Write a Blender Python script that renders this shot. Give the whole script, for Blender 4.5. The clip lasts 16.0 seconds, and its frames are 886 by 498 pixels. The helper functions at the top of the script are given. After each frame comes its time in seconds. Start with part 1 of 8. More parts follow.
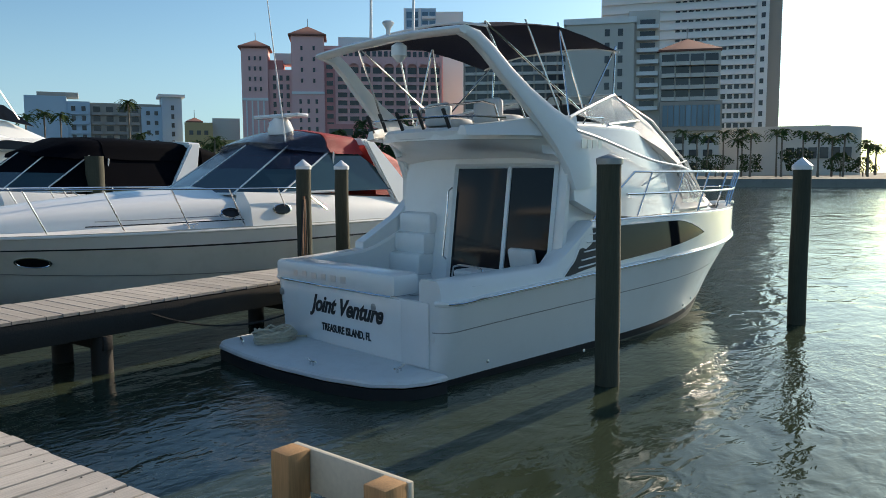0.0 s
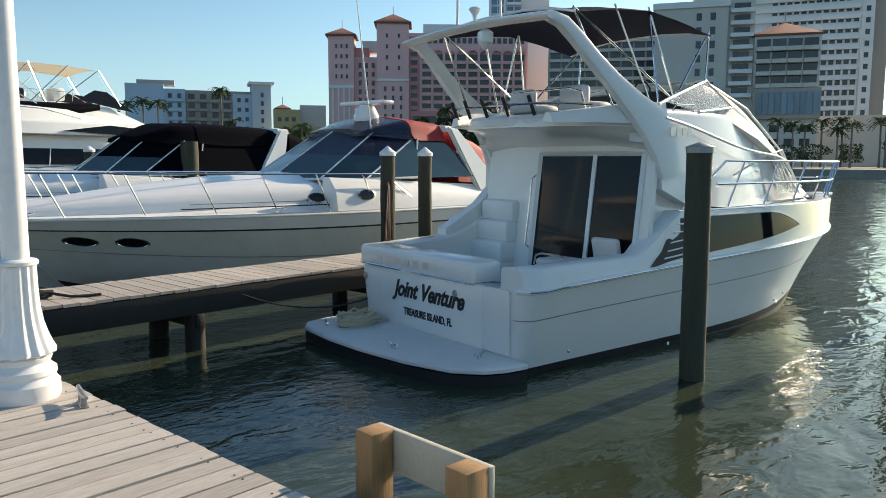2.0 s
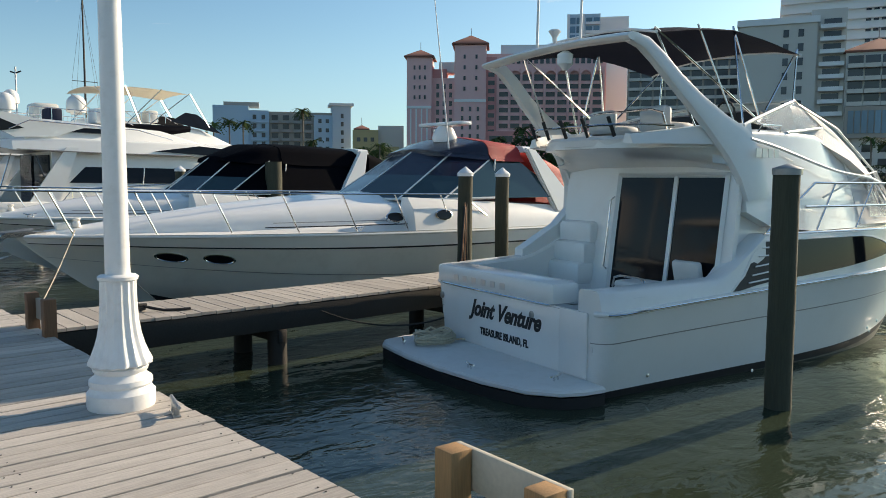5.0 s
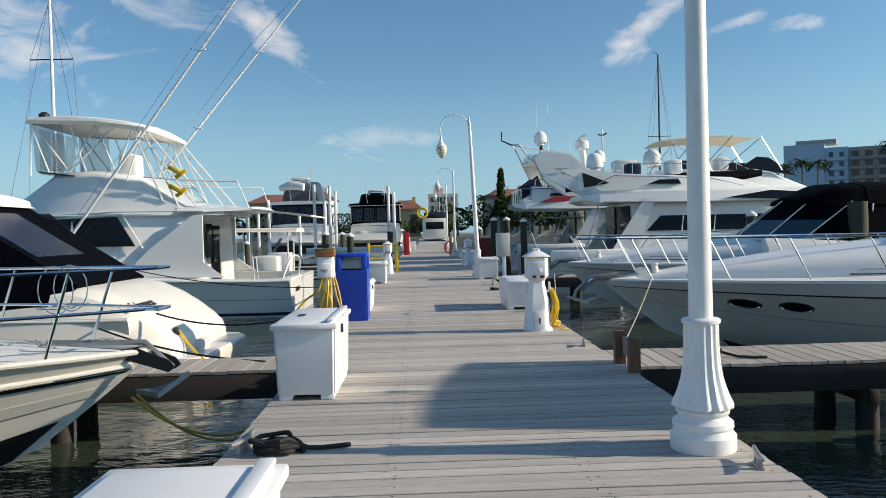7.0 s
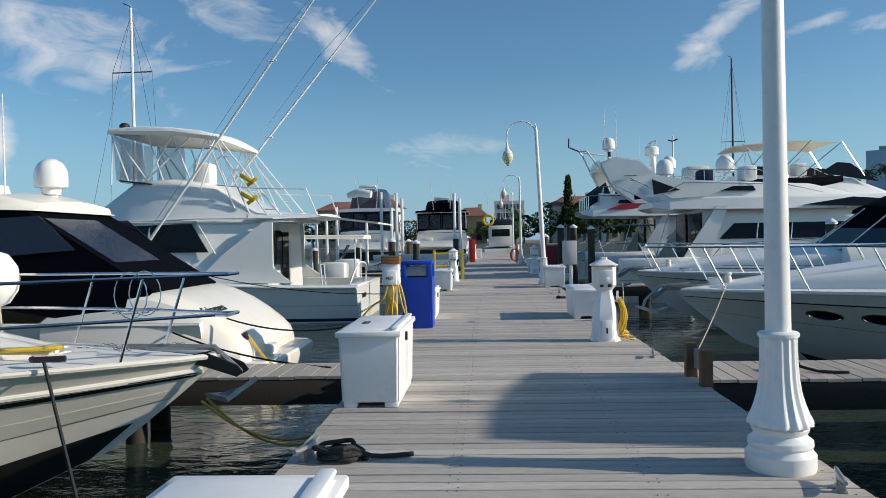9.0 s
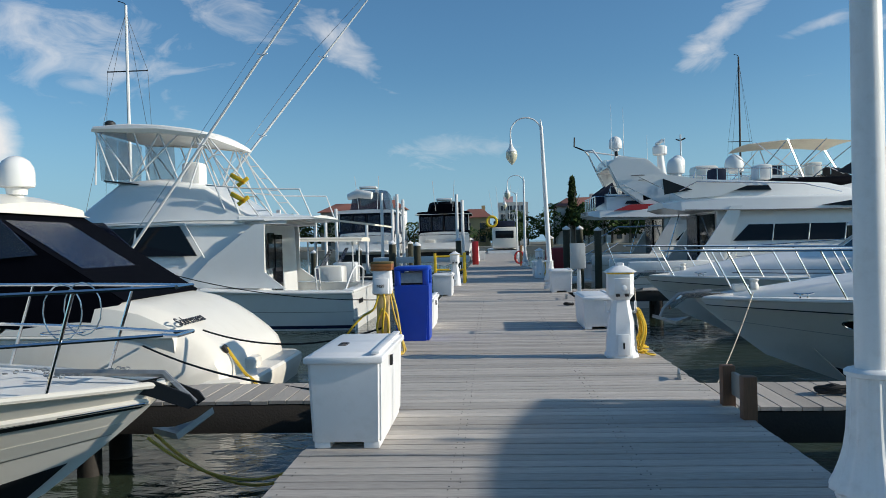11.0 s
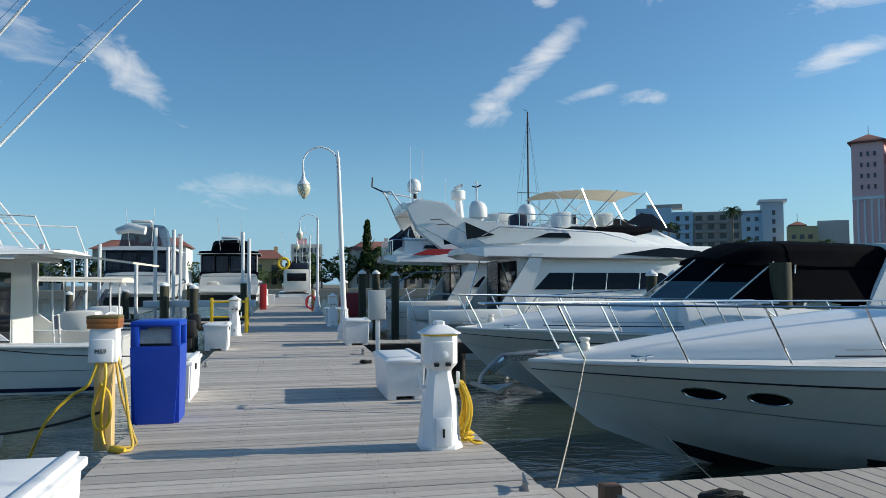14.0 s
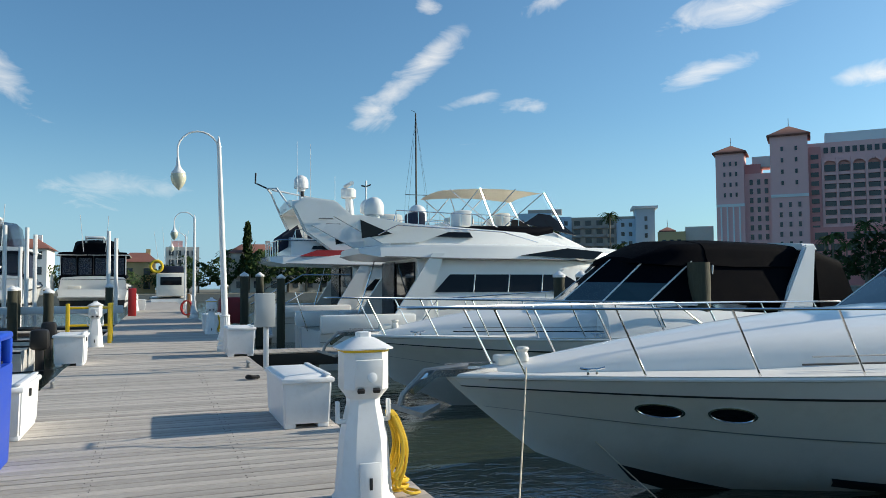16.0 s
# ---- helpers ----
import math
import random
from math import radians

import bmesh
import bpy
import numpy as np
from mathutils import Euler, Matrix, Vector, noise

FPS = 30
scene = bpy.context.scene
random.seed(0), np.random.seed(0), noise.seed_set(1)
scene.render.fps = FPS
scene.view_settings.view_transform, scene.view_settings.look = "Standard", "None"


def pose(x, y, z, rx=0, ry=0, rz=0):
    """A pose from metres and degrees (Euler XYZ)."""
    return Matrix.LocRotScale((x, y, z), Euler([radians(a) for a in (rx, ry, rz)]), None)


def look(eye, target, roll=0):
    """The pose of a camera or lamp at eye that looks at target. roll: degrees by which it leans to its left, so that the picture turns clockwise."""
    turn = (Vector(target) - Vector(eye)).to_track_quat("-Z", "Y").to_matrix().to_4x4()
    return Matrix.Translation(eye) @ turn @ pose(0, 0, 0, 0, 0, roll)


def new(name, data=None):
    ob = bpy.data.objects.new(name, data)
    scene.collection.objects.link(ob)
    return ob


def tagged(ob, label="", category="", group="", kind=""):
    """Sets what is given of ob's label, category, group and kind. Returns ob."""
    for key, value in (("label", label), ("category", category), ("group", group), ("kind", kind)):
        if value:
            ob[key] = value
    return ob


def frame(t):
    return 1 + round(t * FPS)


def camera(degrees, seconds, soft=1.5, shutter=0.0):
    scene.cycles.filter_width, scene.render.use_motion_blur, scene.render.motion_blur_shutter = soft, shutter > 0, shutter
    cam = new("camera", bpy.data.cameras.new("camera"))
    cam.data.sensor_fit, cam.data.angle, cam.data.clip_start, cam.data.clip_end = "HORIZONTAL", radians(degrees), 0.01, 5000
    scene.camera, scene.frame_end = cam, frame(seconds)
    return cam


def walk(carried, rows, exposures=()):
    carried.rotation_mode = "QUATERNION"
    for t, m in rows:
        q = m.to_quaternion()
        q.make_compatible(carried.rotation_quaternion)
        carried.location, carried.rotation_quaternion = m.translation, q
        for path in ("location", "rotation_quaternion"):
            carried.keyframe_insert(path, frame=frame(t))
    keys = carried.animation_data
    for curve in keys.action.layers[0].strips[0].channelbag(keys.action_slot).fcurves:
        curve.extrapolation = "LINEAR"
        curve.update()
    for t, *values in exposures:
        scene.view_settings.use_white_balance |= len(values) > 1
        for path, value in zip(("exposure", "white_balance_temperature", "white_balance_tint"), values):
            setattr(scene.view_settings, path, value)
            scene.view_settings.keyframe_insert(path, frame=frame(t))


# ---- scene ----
cam = camera(60.0, 16.0, soft=0.7)

PATH = [
    (0, (-0.202, -0.488, 1.46), (1.404, 0.688, 1.264), -0.3),
    (0.5, (-0.229, -0.531, 1.473), (1.375, 0.644, 1.254), 0.2),
    (1, (-0.257, -0.527, 1.47), (1.284, 0.726, 1.233), 0.1),
    (1.5, (-0.237, -0.49, 1.466), (1.251, 0.824, 1.225), 0.4),
    (2, (-0.226, -0.478, 1.455), (1.245, 0.858, 1.227), 0.2),
    (2.5, (-0.226, -0.493, 1.454), (1.234, 0.856, 1.232), 0.1),
    (3, (-0.223, -0.472, 1.453), (1.247, 0.866, 1.235), 0.3),
    (3.2, (-0.221, -0.479, 1.454), (1.26, 0.847, 1.233), 0.1),
    (5.3, (-0.331, -0.509, 1.48), (0.913, 1.05, 1.326), 0.6),
    (5.5, (-0.364, -0.593, 1.485), (0.739, 1.07, 1.336), -0.3),
    (6, (-0.345, -0.547, 1.47), (0.307, 1.339, 1.348), -1.3),
    (6.5, (-0.352, -0.458, 1.456), (-0.085, 1.523, 1.38), -1.6),
    (7, (-0.367, -0.443, 1.463), (-0.314, 1.556, 1.418), -1.5),
    (7.5, (-0.364, -0.437, 1.456), (-0.414, 1.562, 1.419), -1.3),
    (8, (-0.361, -0.439, 1.458), (-0.475, 1.558, 1.427), -1.1),
    (8.5, (-0.358, -0.444, 1.463), (-0.476, 1.553, 1.438), -1.3),
    (11, (-0.331, 0.796, 1.5), (-0.459, 2.791, 1.482), -1.4),
    (11.5, (-0.265, 1.229, 1.497), (-0.401, 3.224, 1.496), -1.3),
    (12, (-0.252, 1.613, 1.471), (-0.386, 3.608, 1.505), -1.2),
    (12.5, (-0.287, 2.079, 1.527), (-0.396, 4.075, 1.581), -0.8),
    (13, (-0.188, 2.54, 1.518), (-0.241, 4.537, 1.6), -0.6),
    (13.5, (-0.13, 2.996, 1.512), (-0.044, 4.992, 1.609), -0.6),
    (14, (-0.171, 3.423, 1.549), (0.233, 5.38, 1.636), -0.3),
    (14.5, (-0.093, 3.92, 1.512), (0.394, 5.857, 1.603), -0.2),
    (15, (-0.07, 4.369, 1.519), (0.427, 6.305, 1.596), -0.3),
    (15.5, (-0.15, 4.738, 1.558), (0.486, 6.632, 1.627), -0.2),
    (16, (-0.1, 5.269, 1.507), (0.595, 7.142, 1.602), -0.5),
]
walk(cam, [(t, look(e, a, r)) for t, e, a, r in PATH], exposures=((0, 0.24, 7350, 14), (0.5, -0.24, 7300, 14), (1, -0.1, 7450, 14), (1.5, 0.28, 7700, 14), (2.3, 0.54, 7900, 14), (3.2, 0.54, 7900, 14), (5.5, 0.32, 7700, 13), (7, 0.1, 6950, 12), (8.5, -0.09, 6600, 11), (12.5, -0.17, 6250, 9), (13.5, -0.1, 6250, 9), (14.5, 0.08, 6400, 8), (16, 0.16, 6650, 8)))

# ---------------------------------------------------------------- light
WATER = -1.15                        # the boats' drawn waterline
SEA = -0.95
SUN_EL, SUN_AZ = 22.5, -5.0          # degrees; azimuth from +x towards +y
sun_dir = Vector((math.cos(radians(SUN_EL)) * math.cos(radians(SUN_AZ)), math.cos(radians(SUN_EL)) * math.sin(radians(SUN_AZ)), math.sin(radians(SUN_EL))))
sun = new("sun", bpy.data.lights.new("sun", "SUN"))
sun.data.energy, sun.data.angle, sun.data.color = 5.0, radians(0.6), (1.0, 0.91, 0.77)
sun.matrix_world = look(sun_dir * 50, (0, 0, 0))

world = bpy.data.worlds.new("sky")
scene.world = world
world.use_nodes = True
wn, wl = world.node_tree.nodes, world.node_tree.links
wn.clear()
w_out, w_bg = wn.new("ShaderNodeOutputWorld"), wn.new("ShaderNodeBackground")
sky = wn.new("ShaderNodeTexSky")
sky.sky_type, sky.sun_disc = "NISHITA", False
sky.sun_elevation, sky.sun_rotation = radians(SUN_EL), radians(90 - SUN_AZ)
sky.air_density, sky.dust_density, sky.ozone_density = 1.0, 1.0, 2.0
w_bg.inputs["Strength"].default_value = 0.115
w_tc, w_sep = wn.new("ShaderNodeTexCoord"), wn.new("ShaderNodeSeparateXYZ")
wl.new(w_tc.outputs["Generated"], w_sep.inputs[0])


def wmath(op, a, b=None, clamp=False):
    n = wn.new("ShaderNodeMath")
    n.operation, n.use_clamp = op, clamp
    for k, v in enumerate((a, b)):
        if v is None:
            continue
        if isinstance(v, (int, float)):
            n.inputs[k].default_value = v
        else:
            wl.new(v, n.inputs[k])
    return n.outputs[0]


# wispy fair-weather clouds: (bearing, height, half length, half depth, slope, density), in degrees
CLOUDS = ((119, 13.0, 12, 5.5, 12, 0.85), (110, 18.0, 9, 4.5, 25, 0.7), (100.2, 14.0, 5.5, 2.1, 42, 0.95), (75, 12.7, 3.4, 1.9, -28, 0.95), (66.8, 13.9, 3.6, 0.8, -14, 0.95),
          (93, 7.0, 8.5, 2.2, -6, 0.66), (124.2, 7.2, 2.4, 3.6, 0, 1.7), (70.6, 16.6, 6.4, 1.5, -40, 1.05), (62.9, 13.1, 2.8, 1.1, 0, 0.8), (48, 18.8, 7.0, 1.9, -6, 1.2),
          (50.4, 14.8, 5.2, 1.2, -12, 1.15), (40.0, 13.4, 4.4, 1.2, -4, 1.15), (61, 20.6, 3.6, 1.2, -25, 0.85), (70.6, 20.2, 1.8, 1.0, 0, 1.0), (30, 17, 7, 2, -10, 0.75),
          (150, 12, 12, 4, 10, 0.9), (-150, 14, 14, 4, -8, 0.9), (-95, 11, 12, 3, 6, 0.9), (-50, 16, 12, 3, 0, 0.8), (178, 24, 14, 5, 12, 0.9))
w_az, w_el = wmath("ARCTAN2", w_sep.outputs[1], w_sep.outputs[0]), wmath("ARCSINE", w_sep.outputs[2])
w_comb = wn.new("ShaderNodeCombineXYZ")
wl.new(w_az, w_comb.inputs[0]), wl.new(w_el, w_comb.inputs[1])
w_dense = None
for az, el, half, deep, slope, dense in CLOUDS:
    w_map, w_len, w_soft = wn.new("ShaderNodeMapping"), wn.new("ShaderNodeVectorMath"), wn.new("ShaderNodeMapRange")
    w_map.vector_type, w_len.operation, w_soft.interpolation_type = "TEXTURE", "LENGTH", "SMOOTHSTEP"
    w_map.inputs["Location"].default_value = (radians(az), radians(el), 0)
    w_map.inputs["Rotation"].default_value = (0, 0, radians(slope))
    w_map.inputs["Scale"].default_value = (radians(half), radians(deep), 1)
    wl.new(w_comb.outputs[0], w_map.inputs[0]), wl.new(w_map.outputs[0], w_len.inputs[0]), wl.new(w_len.outputs["Value"], w_soft.inputs[0])
    w_soft.inputs[1].default_value, w_soft.inputs[2].default_value, w_soft.inputs[3].default_value, w_soft.inputs[4].default_value = 0.0, 1.15, dense, 0.0
    w_dense = w_soft.outputs[0] if w_dense is None else wmath("ADD", w_dense, w_soft.outputs[0])
w_grain = wn.new("ShaderNodeMapping")
w_grain.inputs["Rotation"].default_value, w_grain.inputs["Scale"].default_value = (0, 0, radians(28)), (9.0, 20.0, 1.0)
wl.new(w_comb.outputs[0], w_grain.inputs[0])
w_n1 = wn.new("ShaderNodeTexNoise")
w_n1.inputs["Scale"].default_value, w_n1.inputs["Detail"].default_value, w_n1.inputs["Roughness"].default_value, w_n1.inputs["Distortion"].default_value = 1.3, 9, 0.6, 1.2
wl.new(w_grain.outputs[0], w_n1.inputs["Vector"])
w_cloud = wmath("SUBTRACT", wmath("ADD", w_dense, wmath("MULTIPLY", w_n1.outputs[0], 1.9)), 1.36)
w_cloud = wmath("MULTIPLY", wmath("MULTIPLY", w_cloud, 0.85, True), 0.9)
w_mix = wn.new("ShaderNodeMix")
w_mix.data_type = "RGBA"
wl.new(w_cloud, w_mix.inputs[0])
w_tint = wn.new("ShaderNodeMix")
w_tint.data_type, w_tint.blend_type = "RGBA", "MULTIPLY"
w_tint.inputs[0].default_value = 1.0
w_tint.inputs[7].default_value = (0.64, 0.96, 1.13, 1)
wl.new(sky.outputs[0], w_tint.inputs[6])
w_haze, w_low = wn.new("ShaderNodeMix"), wn.new("ShaderNodeMapRange")
w_haze.data_type, w_haze.blend_type, w_low.interpolation_type = "RGBA", "LIGHTEN", "SMOOTHSTEP"
wl.new(w_el, w_low.inputs[0])
w_low.inputs[1].default_value, w_low.inputs[2].default_value, w_low.inputs[3].default_value, w_low.inputs[4].default_value = radians(-2), radians(13), 0.7, 0.0
wl.new(w_low.outputs[0], w_haze.inputs[0]), wl.new(w_tint.outputs[2], w_haze.inputs[6])
w_haze.inputs[7].default_value = (3.1, 5.2, 7.2, 1)
wl.new(w_haze.outputs[2], w_mix.inputs[6])
w_mix.inputs[7].default_value = (8.6, 8.3, 8.0, 1)
wl.new(w_mix.outputs[2], w_bg.inputs[0])
wl.new(w_bg.outputs[0], w_out.inputs[0])


# ---------------------------------------------------------------- materials
def material(name, color, rough=0.5, metal=0.0, vary=0.12, scale=3.0, grain=0.0, grain_scale=120.0, stretch=(1, 1, 1), bump=0.0, spec=0.5, per_object=0.0, alpha=1.0, dirt=0.0, dirt_color=(0.12, 0.1, 0.07), coat=0.0, fine=0.0):
    """Principled surface with broad and fine colour variation, streaks of dirt and fine relief, in metres."""
    m = bpy.data.materials.new(name)
    m.use_nodes = True
    n, l = m.node_tree.nodes, m.node_tree.links
    b = n["Principled BSDF"]
    b.inputs["Roughness"].default_value, b.inputs["Metallic"].default_value = rough, metal
    b.inputs["Specular IOR Level"].default_value = spec
    b.inputs["Coat Weight"].default_value = coat
    tc, mp = n.new("ShaderNodeTexCoord"), n.new("ShaderNodeMapping")
    mp.inputs["Scale"].default_value = stretch
    l.new(tc.outputs["Object"], mp.inputs[0])
    broad = n.new("ShaderNodeTexNoise")
    broad.inputs["Scale"].default_value, broad.inputs["Detail"].default_value = scale, 6
    l.new(mp.outputs[0], broad.inputs["Vector"])
    small = n.new("ShaderNodeTexNoise")
    small.inputs["Scale"].default_value, small.inputs["Detail"].default_value = grain_scale, 4
    l.new(mp.outputs[0], small.inputs["Vector"])

    def mul(a, k, add):
        x = n.new("ShaderNodeMath")
        x.operation = "MULTIPLY_ADD"
        l.new(a, x.inputs[0])
        x.inputs[1].default_value, x.inputs[2].default_value = k, add
        return x.outputs[0]

    def plus(a, c, op="ADD"):
        x = n.new("ShaderNodeMath")
        x.operation = op
        l.new(a, x.inputs[0]), l.new(c, x.inputs[1])
        return x.outputs[0]

    if per_object:
        for t in (broad, small):
            t.noise_dimensions = "4D"
        oi = n.new("ShaderNodeObjectInfo")
        shift = mul(oi.outputs["Random"], 90.0, 0.0)
        l.new(shift, broad.inputs["W"]), l.new(shift, small.inputs["W"])
    value = plus(mul(broad.outputs[0], 2 * vary, 1 - vary), mul(small.outputs[0], 2 * grain, 1 - grain), "MULTIPLY")
    if per_object:
        info = n.new("ShaderNodeObjectInfo")
        value = plus(value, mul(info.outputs["Random"], 2 * per_object, 1 - per_object), "MULTIPLY")
    hsv = n.new("ShaderNodeHueSaturation")
    hsv.inputs["Color"].default_value = (*color, 1)
    l.new(value, hsv.inputs["Value"])
    out = hsv.outputs[0]
    if dirt:
        stain = n.new("ShaderNodeTexNoise")
        stain.inputs["Scale"].default_value, stain.inputs["Detail"].default_value, stain.inputs["Roughness"].default_value = scale * 2.3, 8, 0.7
        l.new(mp.outputs[0], stain.inputs["Vector"])
        ramp = n.new("ShaderNodeMapRange")
        ramp.inputs[1].default_value, ramp.inputs[2].default_value, ramp.inputs[4].default_value = 0.5, 0.75, dirt
        l.new(stain.outputs[0], ramp.inputs[0])
        mix = n.new("ShaderNodeMix")
        mix.data_type = "RGBA"
        l.new(ramp.outputs[0], mix.inputs[0]), l.new(out, mix.inputs[6])
        mix.inputs[7].default_value = (*dirt_color, 1)
        out = mix.outputs[2]
    l.new(out, b.inputs["Base Color"])
    l.new(mul(broad.outputs[0], 0.3 * rough, 0.85 * rough), b.inputs["Roughness"])
    if bump:
        bp = n.new("ShaderNodeBump")
        bp.inputs["Strength"].default_value, bp.inputs["Distance"].default_value = 0.6, bump
        l.new(plus(small.outputs[0], broad.outputs[0]), bp.inputs["Height"])
        l.new(bp.outputs[0], b.inputs["Normal"])
    if alpha < 1:
        b.inputs["Alpha"].default_value = alpha
    return m


GELCOAT = material("gelcoat_white", (0.80, 0.80, 0.78), 0.22, vary=0.05, scale=0.8, dirt=0.10, dirt_color=(0.5, 0.45, 0.36), coat=0.2)
GELCOAT_CREAM = material("gelcoat_cream", (0.80, 0.76, 0.68), 0.25, vary=0.05, scale=0.8, dirt=0.14, dirt_color=(0.45, 0.38, 0.28))
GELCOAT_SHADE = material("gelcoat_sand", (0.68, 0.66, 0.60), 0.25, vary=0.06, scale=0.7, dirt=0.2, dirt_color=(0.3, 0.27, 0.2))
NONSKID = material("deck_nonskid", (0.74, 0.73, 0.70), 0.6, vary=0.08, scale=2.5, grain=0.06, grain_scale=260, bump=0.0006, dirt=0.2, dirt_color=(0.4, 0.36, 0.3))
PAINT_WHITE = material("white_paint", (0.80, 0.80, 0.79), 0.35, vary=0.06, scale=5, dirt=0.22, dirt_color=(0.42, 0.38, 0.3), grain=0.02)
PLASTIC_WHITE = material("white_fibreglass", (0.80, 0.80, 0.80), 0.38, vary=0.05, scale=4, dirt=0.18, dirt_color=(0.45, 0.42, 0.36), grain=0.02, bump=0.0004)
BLACK_CANVAS = material("black_canvas", (0.003, 0.0036, 0.006), 0.8, spec=0.02, vary=0.35, scale=3, grain=0.2, grain_scale=300, bump=0.004)
NAVY_CANVAS = material("navy_canvas", (0.022, 0.03, 0.055), 0.8, spec=0.2, vary=0.3, scale=3, grain=0.2, grain_scale=300, bump=0.004)
RED_CANVAS = material("red_canvas", (0.36, 0.018, 0.02), 0.7, vary=0.25, scale=3, grain=0.15, grain_scale=300, bump=0.005)
CREAM_CANVAS = material("cream_canvas", (0.72, 0.67, 0.56), 0.8, vary=0.12, scale=2, grain=0.1, grain_scale=300, bump=0.004)
WHITE_CANVAS = material("white_canvas", (0.78, 0.77, 0.74), 0.7, vary=0.1, scale=3, grain=0.08, grain_scale=300, bump=0.006)
TINT_GLASS = material("tinted_glass", (0.008, 0.009, 0.012), 0.05, vary=0.2, scale=1.0, spec=0.22)
BLUE_GLASS = material("blue_tinted_glass", (0.015, 0.045, 0.055), 0.05, vary=0.2, scale=1.0, spec=0.8)
VINYL = material("clear_vinyl", (0.55, 0.56, 0.58), 0.12, vary=0.2, scale=2.0, alpha=0.35, bump=0.004)
STEEL = material("polished_steel", (0.72, 0.72, 0.72), 0.16, metal=1.0, vary=0.08, scale=6)
ALUMINIUM = material("white_tube", (0.74, 0.74, 0.73), 0.3, vary=0.06, scale=6)
GALVANISED = material("galvanised_iron", (0.35, 0.35, 0.34), 0.5, metal=0.8, vary=0.3, scale=14, bump=0.001)
RUBBER = material("black_rubber", (0.015, 0.015, 0.016), 0.55, vary=0.3, scale=8)
BOTTOM = material("black_bottom_paint", (0.012, 0.013, 0.016), 0.6, vary=0.4, scale=3)
NAVY = material("navy_paint", (0.012, 0.02, 0.06), 0.3, vary=0.2, scale=3)
RED_PAINT = material("red_paint", (0.45, 0.02, 0.02), 0.35, vary=0.2, scale=5, dirt=0.15)
YELLOW_PAINT = material("yellow_paint", (0.75, 0.5, 0.02), 0.4, vary=0.15, scale=6, dirt=0.2)
YELLOW_CABLE = material("yellow_cable", (0.72, 0.47, 0.03), 0.45, vary=0.2, scale=12)
BLUE_PLASTIC = material("blue_plastic", (0.005, 0.055, 0.46), 0.38, vary=0.12, scale=5, dirt=0.1, dirt_color=(0.05, 0.08, 0.3), bump=0.0006)
WOOD_GREY = material("weathered_boards", (0.44, 0.40, 0.36), 0.8, vary=0.16, scale=1.6, grain=0.45, grain_scale=60, stretch=(0.16, 2.4, 1), bump=0.004, per_object=0.2, dirt=0.32, dirt_color=(0.22, 0.195, 0.175))
WOOD_GREY_ACROSS = material("weathered_boards_across", (0.42, 0.375, 0.325), 0.8, vary=0.16, scale=1.6, grain=0.32, grain_scale=60, stretch=(2.4, 0.16, 1), bump=0.0025, per_object=0.16, dirt=0.3, dirt_color=(0.2, 0.175, 0.15))
WOOD_NEW = material("treated_timber", (0.36, 0.2, 0.085), 0.7, vary=0.2, scale=3, grain=0.4, grain_scale=40, stretch=(3, 3, 0.2), bump=0.002, dirt=0.3, dirt_color=(0.2, 0.11, 0.05))
WOOD_BROWN = material("brown_timber", (0.17, 0.08, 0.04), 0.75, vary=0.25, scale=3, grain=0.4, grain_scale=40, stretch=(3, 3, 0.2), bump=0.002, dirt=0.3, dirt_color=(0.06, 0.035, 0.02))
WOOD_PILE = material("creosoted_pile", (0.05, 0.05, 0.032), 0.85, vary=0.4, scale=2.5, grain=0.4, grain_scale=30, stretch=(2.5, 2.5, 0.18), bump=0.012, dirt=0.45, dirt_color=(0.03, 0.028, 0.02), per_object=0.2)
WOOD_DARK = material("dark_timber", (0.028, 0.023, 0.019), 0.7, vary=0.3, scale=2, grain=0.3, grain_scale=40, bump=0.006, dirt=0.3, dirt_color=(0.02, 0.025, 0.015))
ROPE = material("nylon_rope", (0.55, 0.48, 0.36), 0.85, vary=0.25, scale=30, bump=0.003)
ROPE_DARK = material("dark_rope", (0.02, 0.02, 0.02), 0.85, vary=0.3, scale=30, bump=0.003)
ROPE_YELLOW = material("yellow_rope", (0.62, 0.42, 0.08), 0.8, vary=0.25, scale=30, bump=0.003)
LEAF = material("palm_leaf", (0.05, 0.085, 0.022), 0.8, spec=0.1, vary=0.45, scale=0.6, per_object=0.3)
LEAF_DARK = material("tree_leaf", (0.035, 0.06, 0.018), 0.8, spec=0.1, vary=0.5, scale=0.5, per_object=0.3)
BARK = material("palm_bark", (0.2, 0.165, 0.125), 0.9, vary=0.3, scale=2, grain=0.3, grain_scale=20)
GLOBE = material("lamp_globe", (0.62, 0.6, 0.45), 0.2, vary=0.1, scale=4, spec=0.6)
INK = material("black_lettering", (0.015, 0.015, 0.018), 0.5, vary=0.1)
SILVER = material("silver_lettering", (0.62, 0.62, 0.62), 0.3, metal=0.6, vary=0.1)
SKIN_GREY = material("grey_vinyl_seat", (0.66, 0.65, 0.63), 0.5, vary=0.1, scale=5)


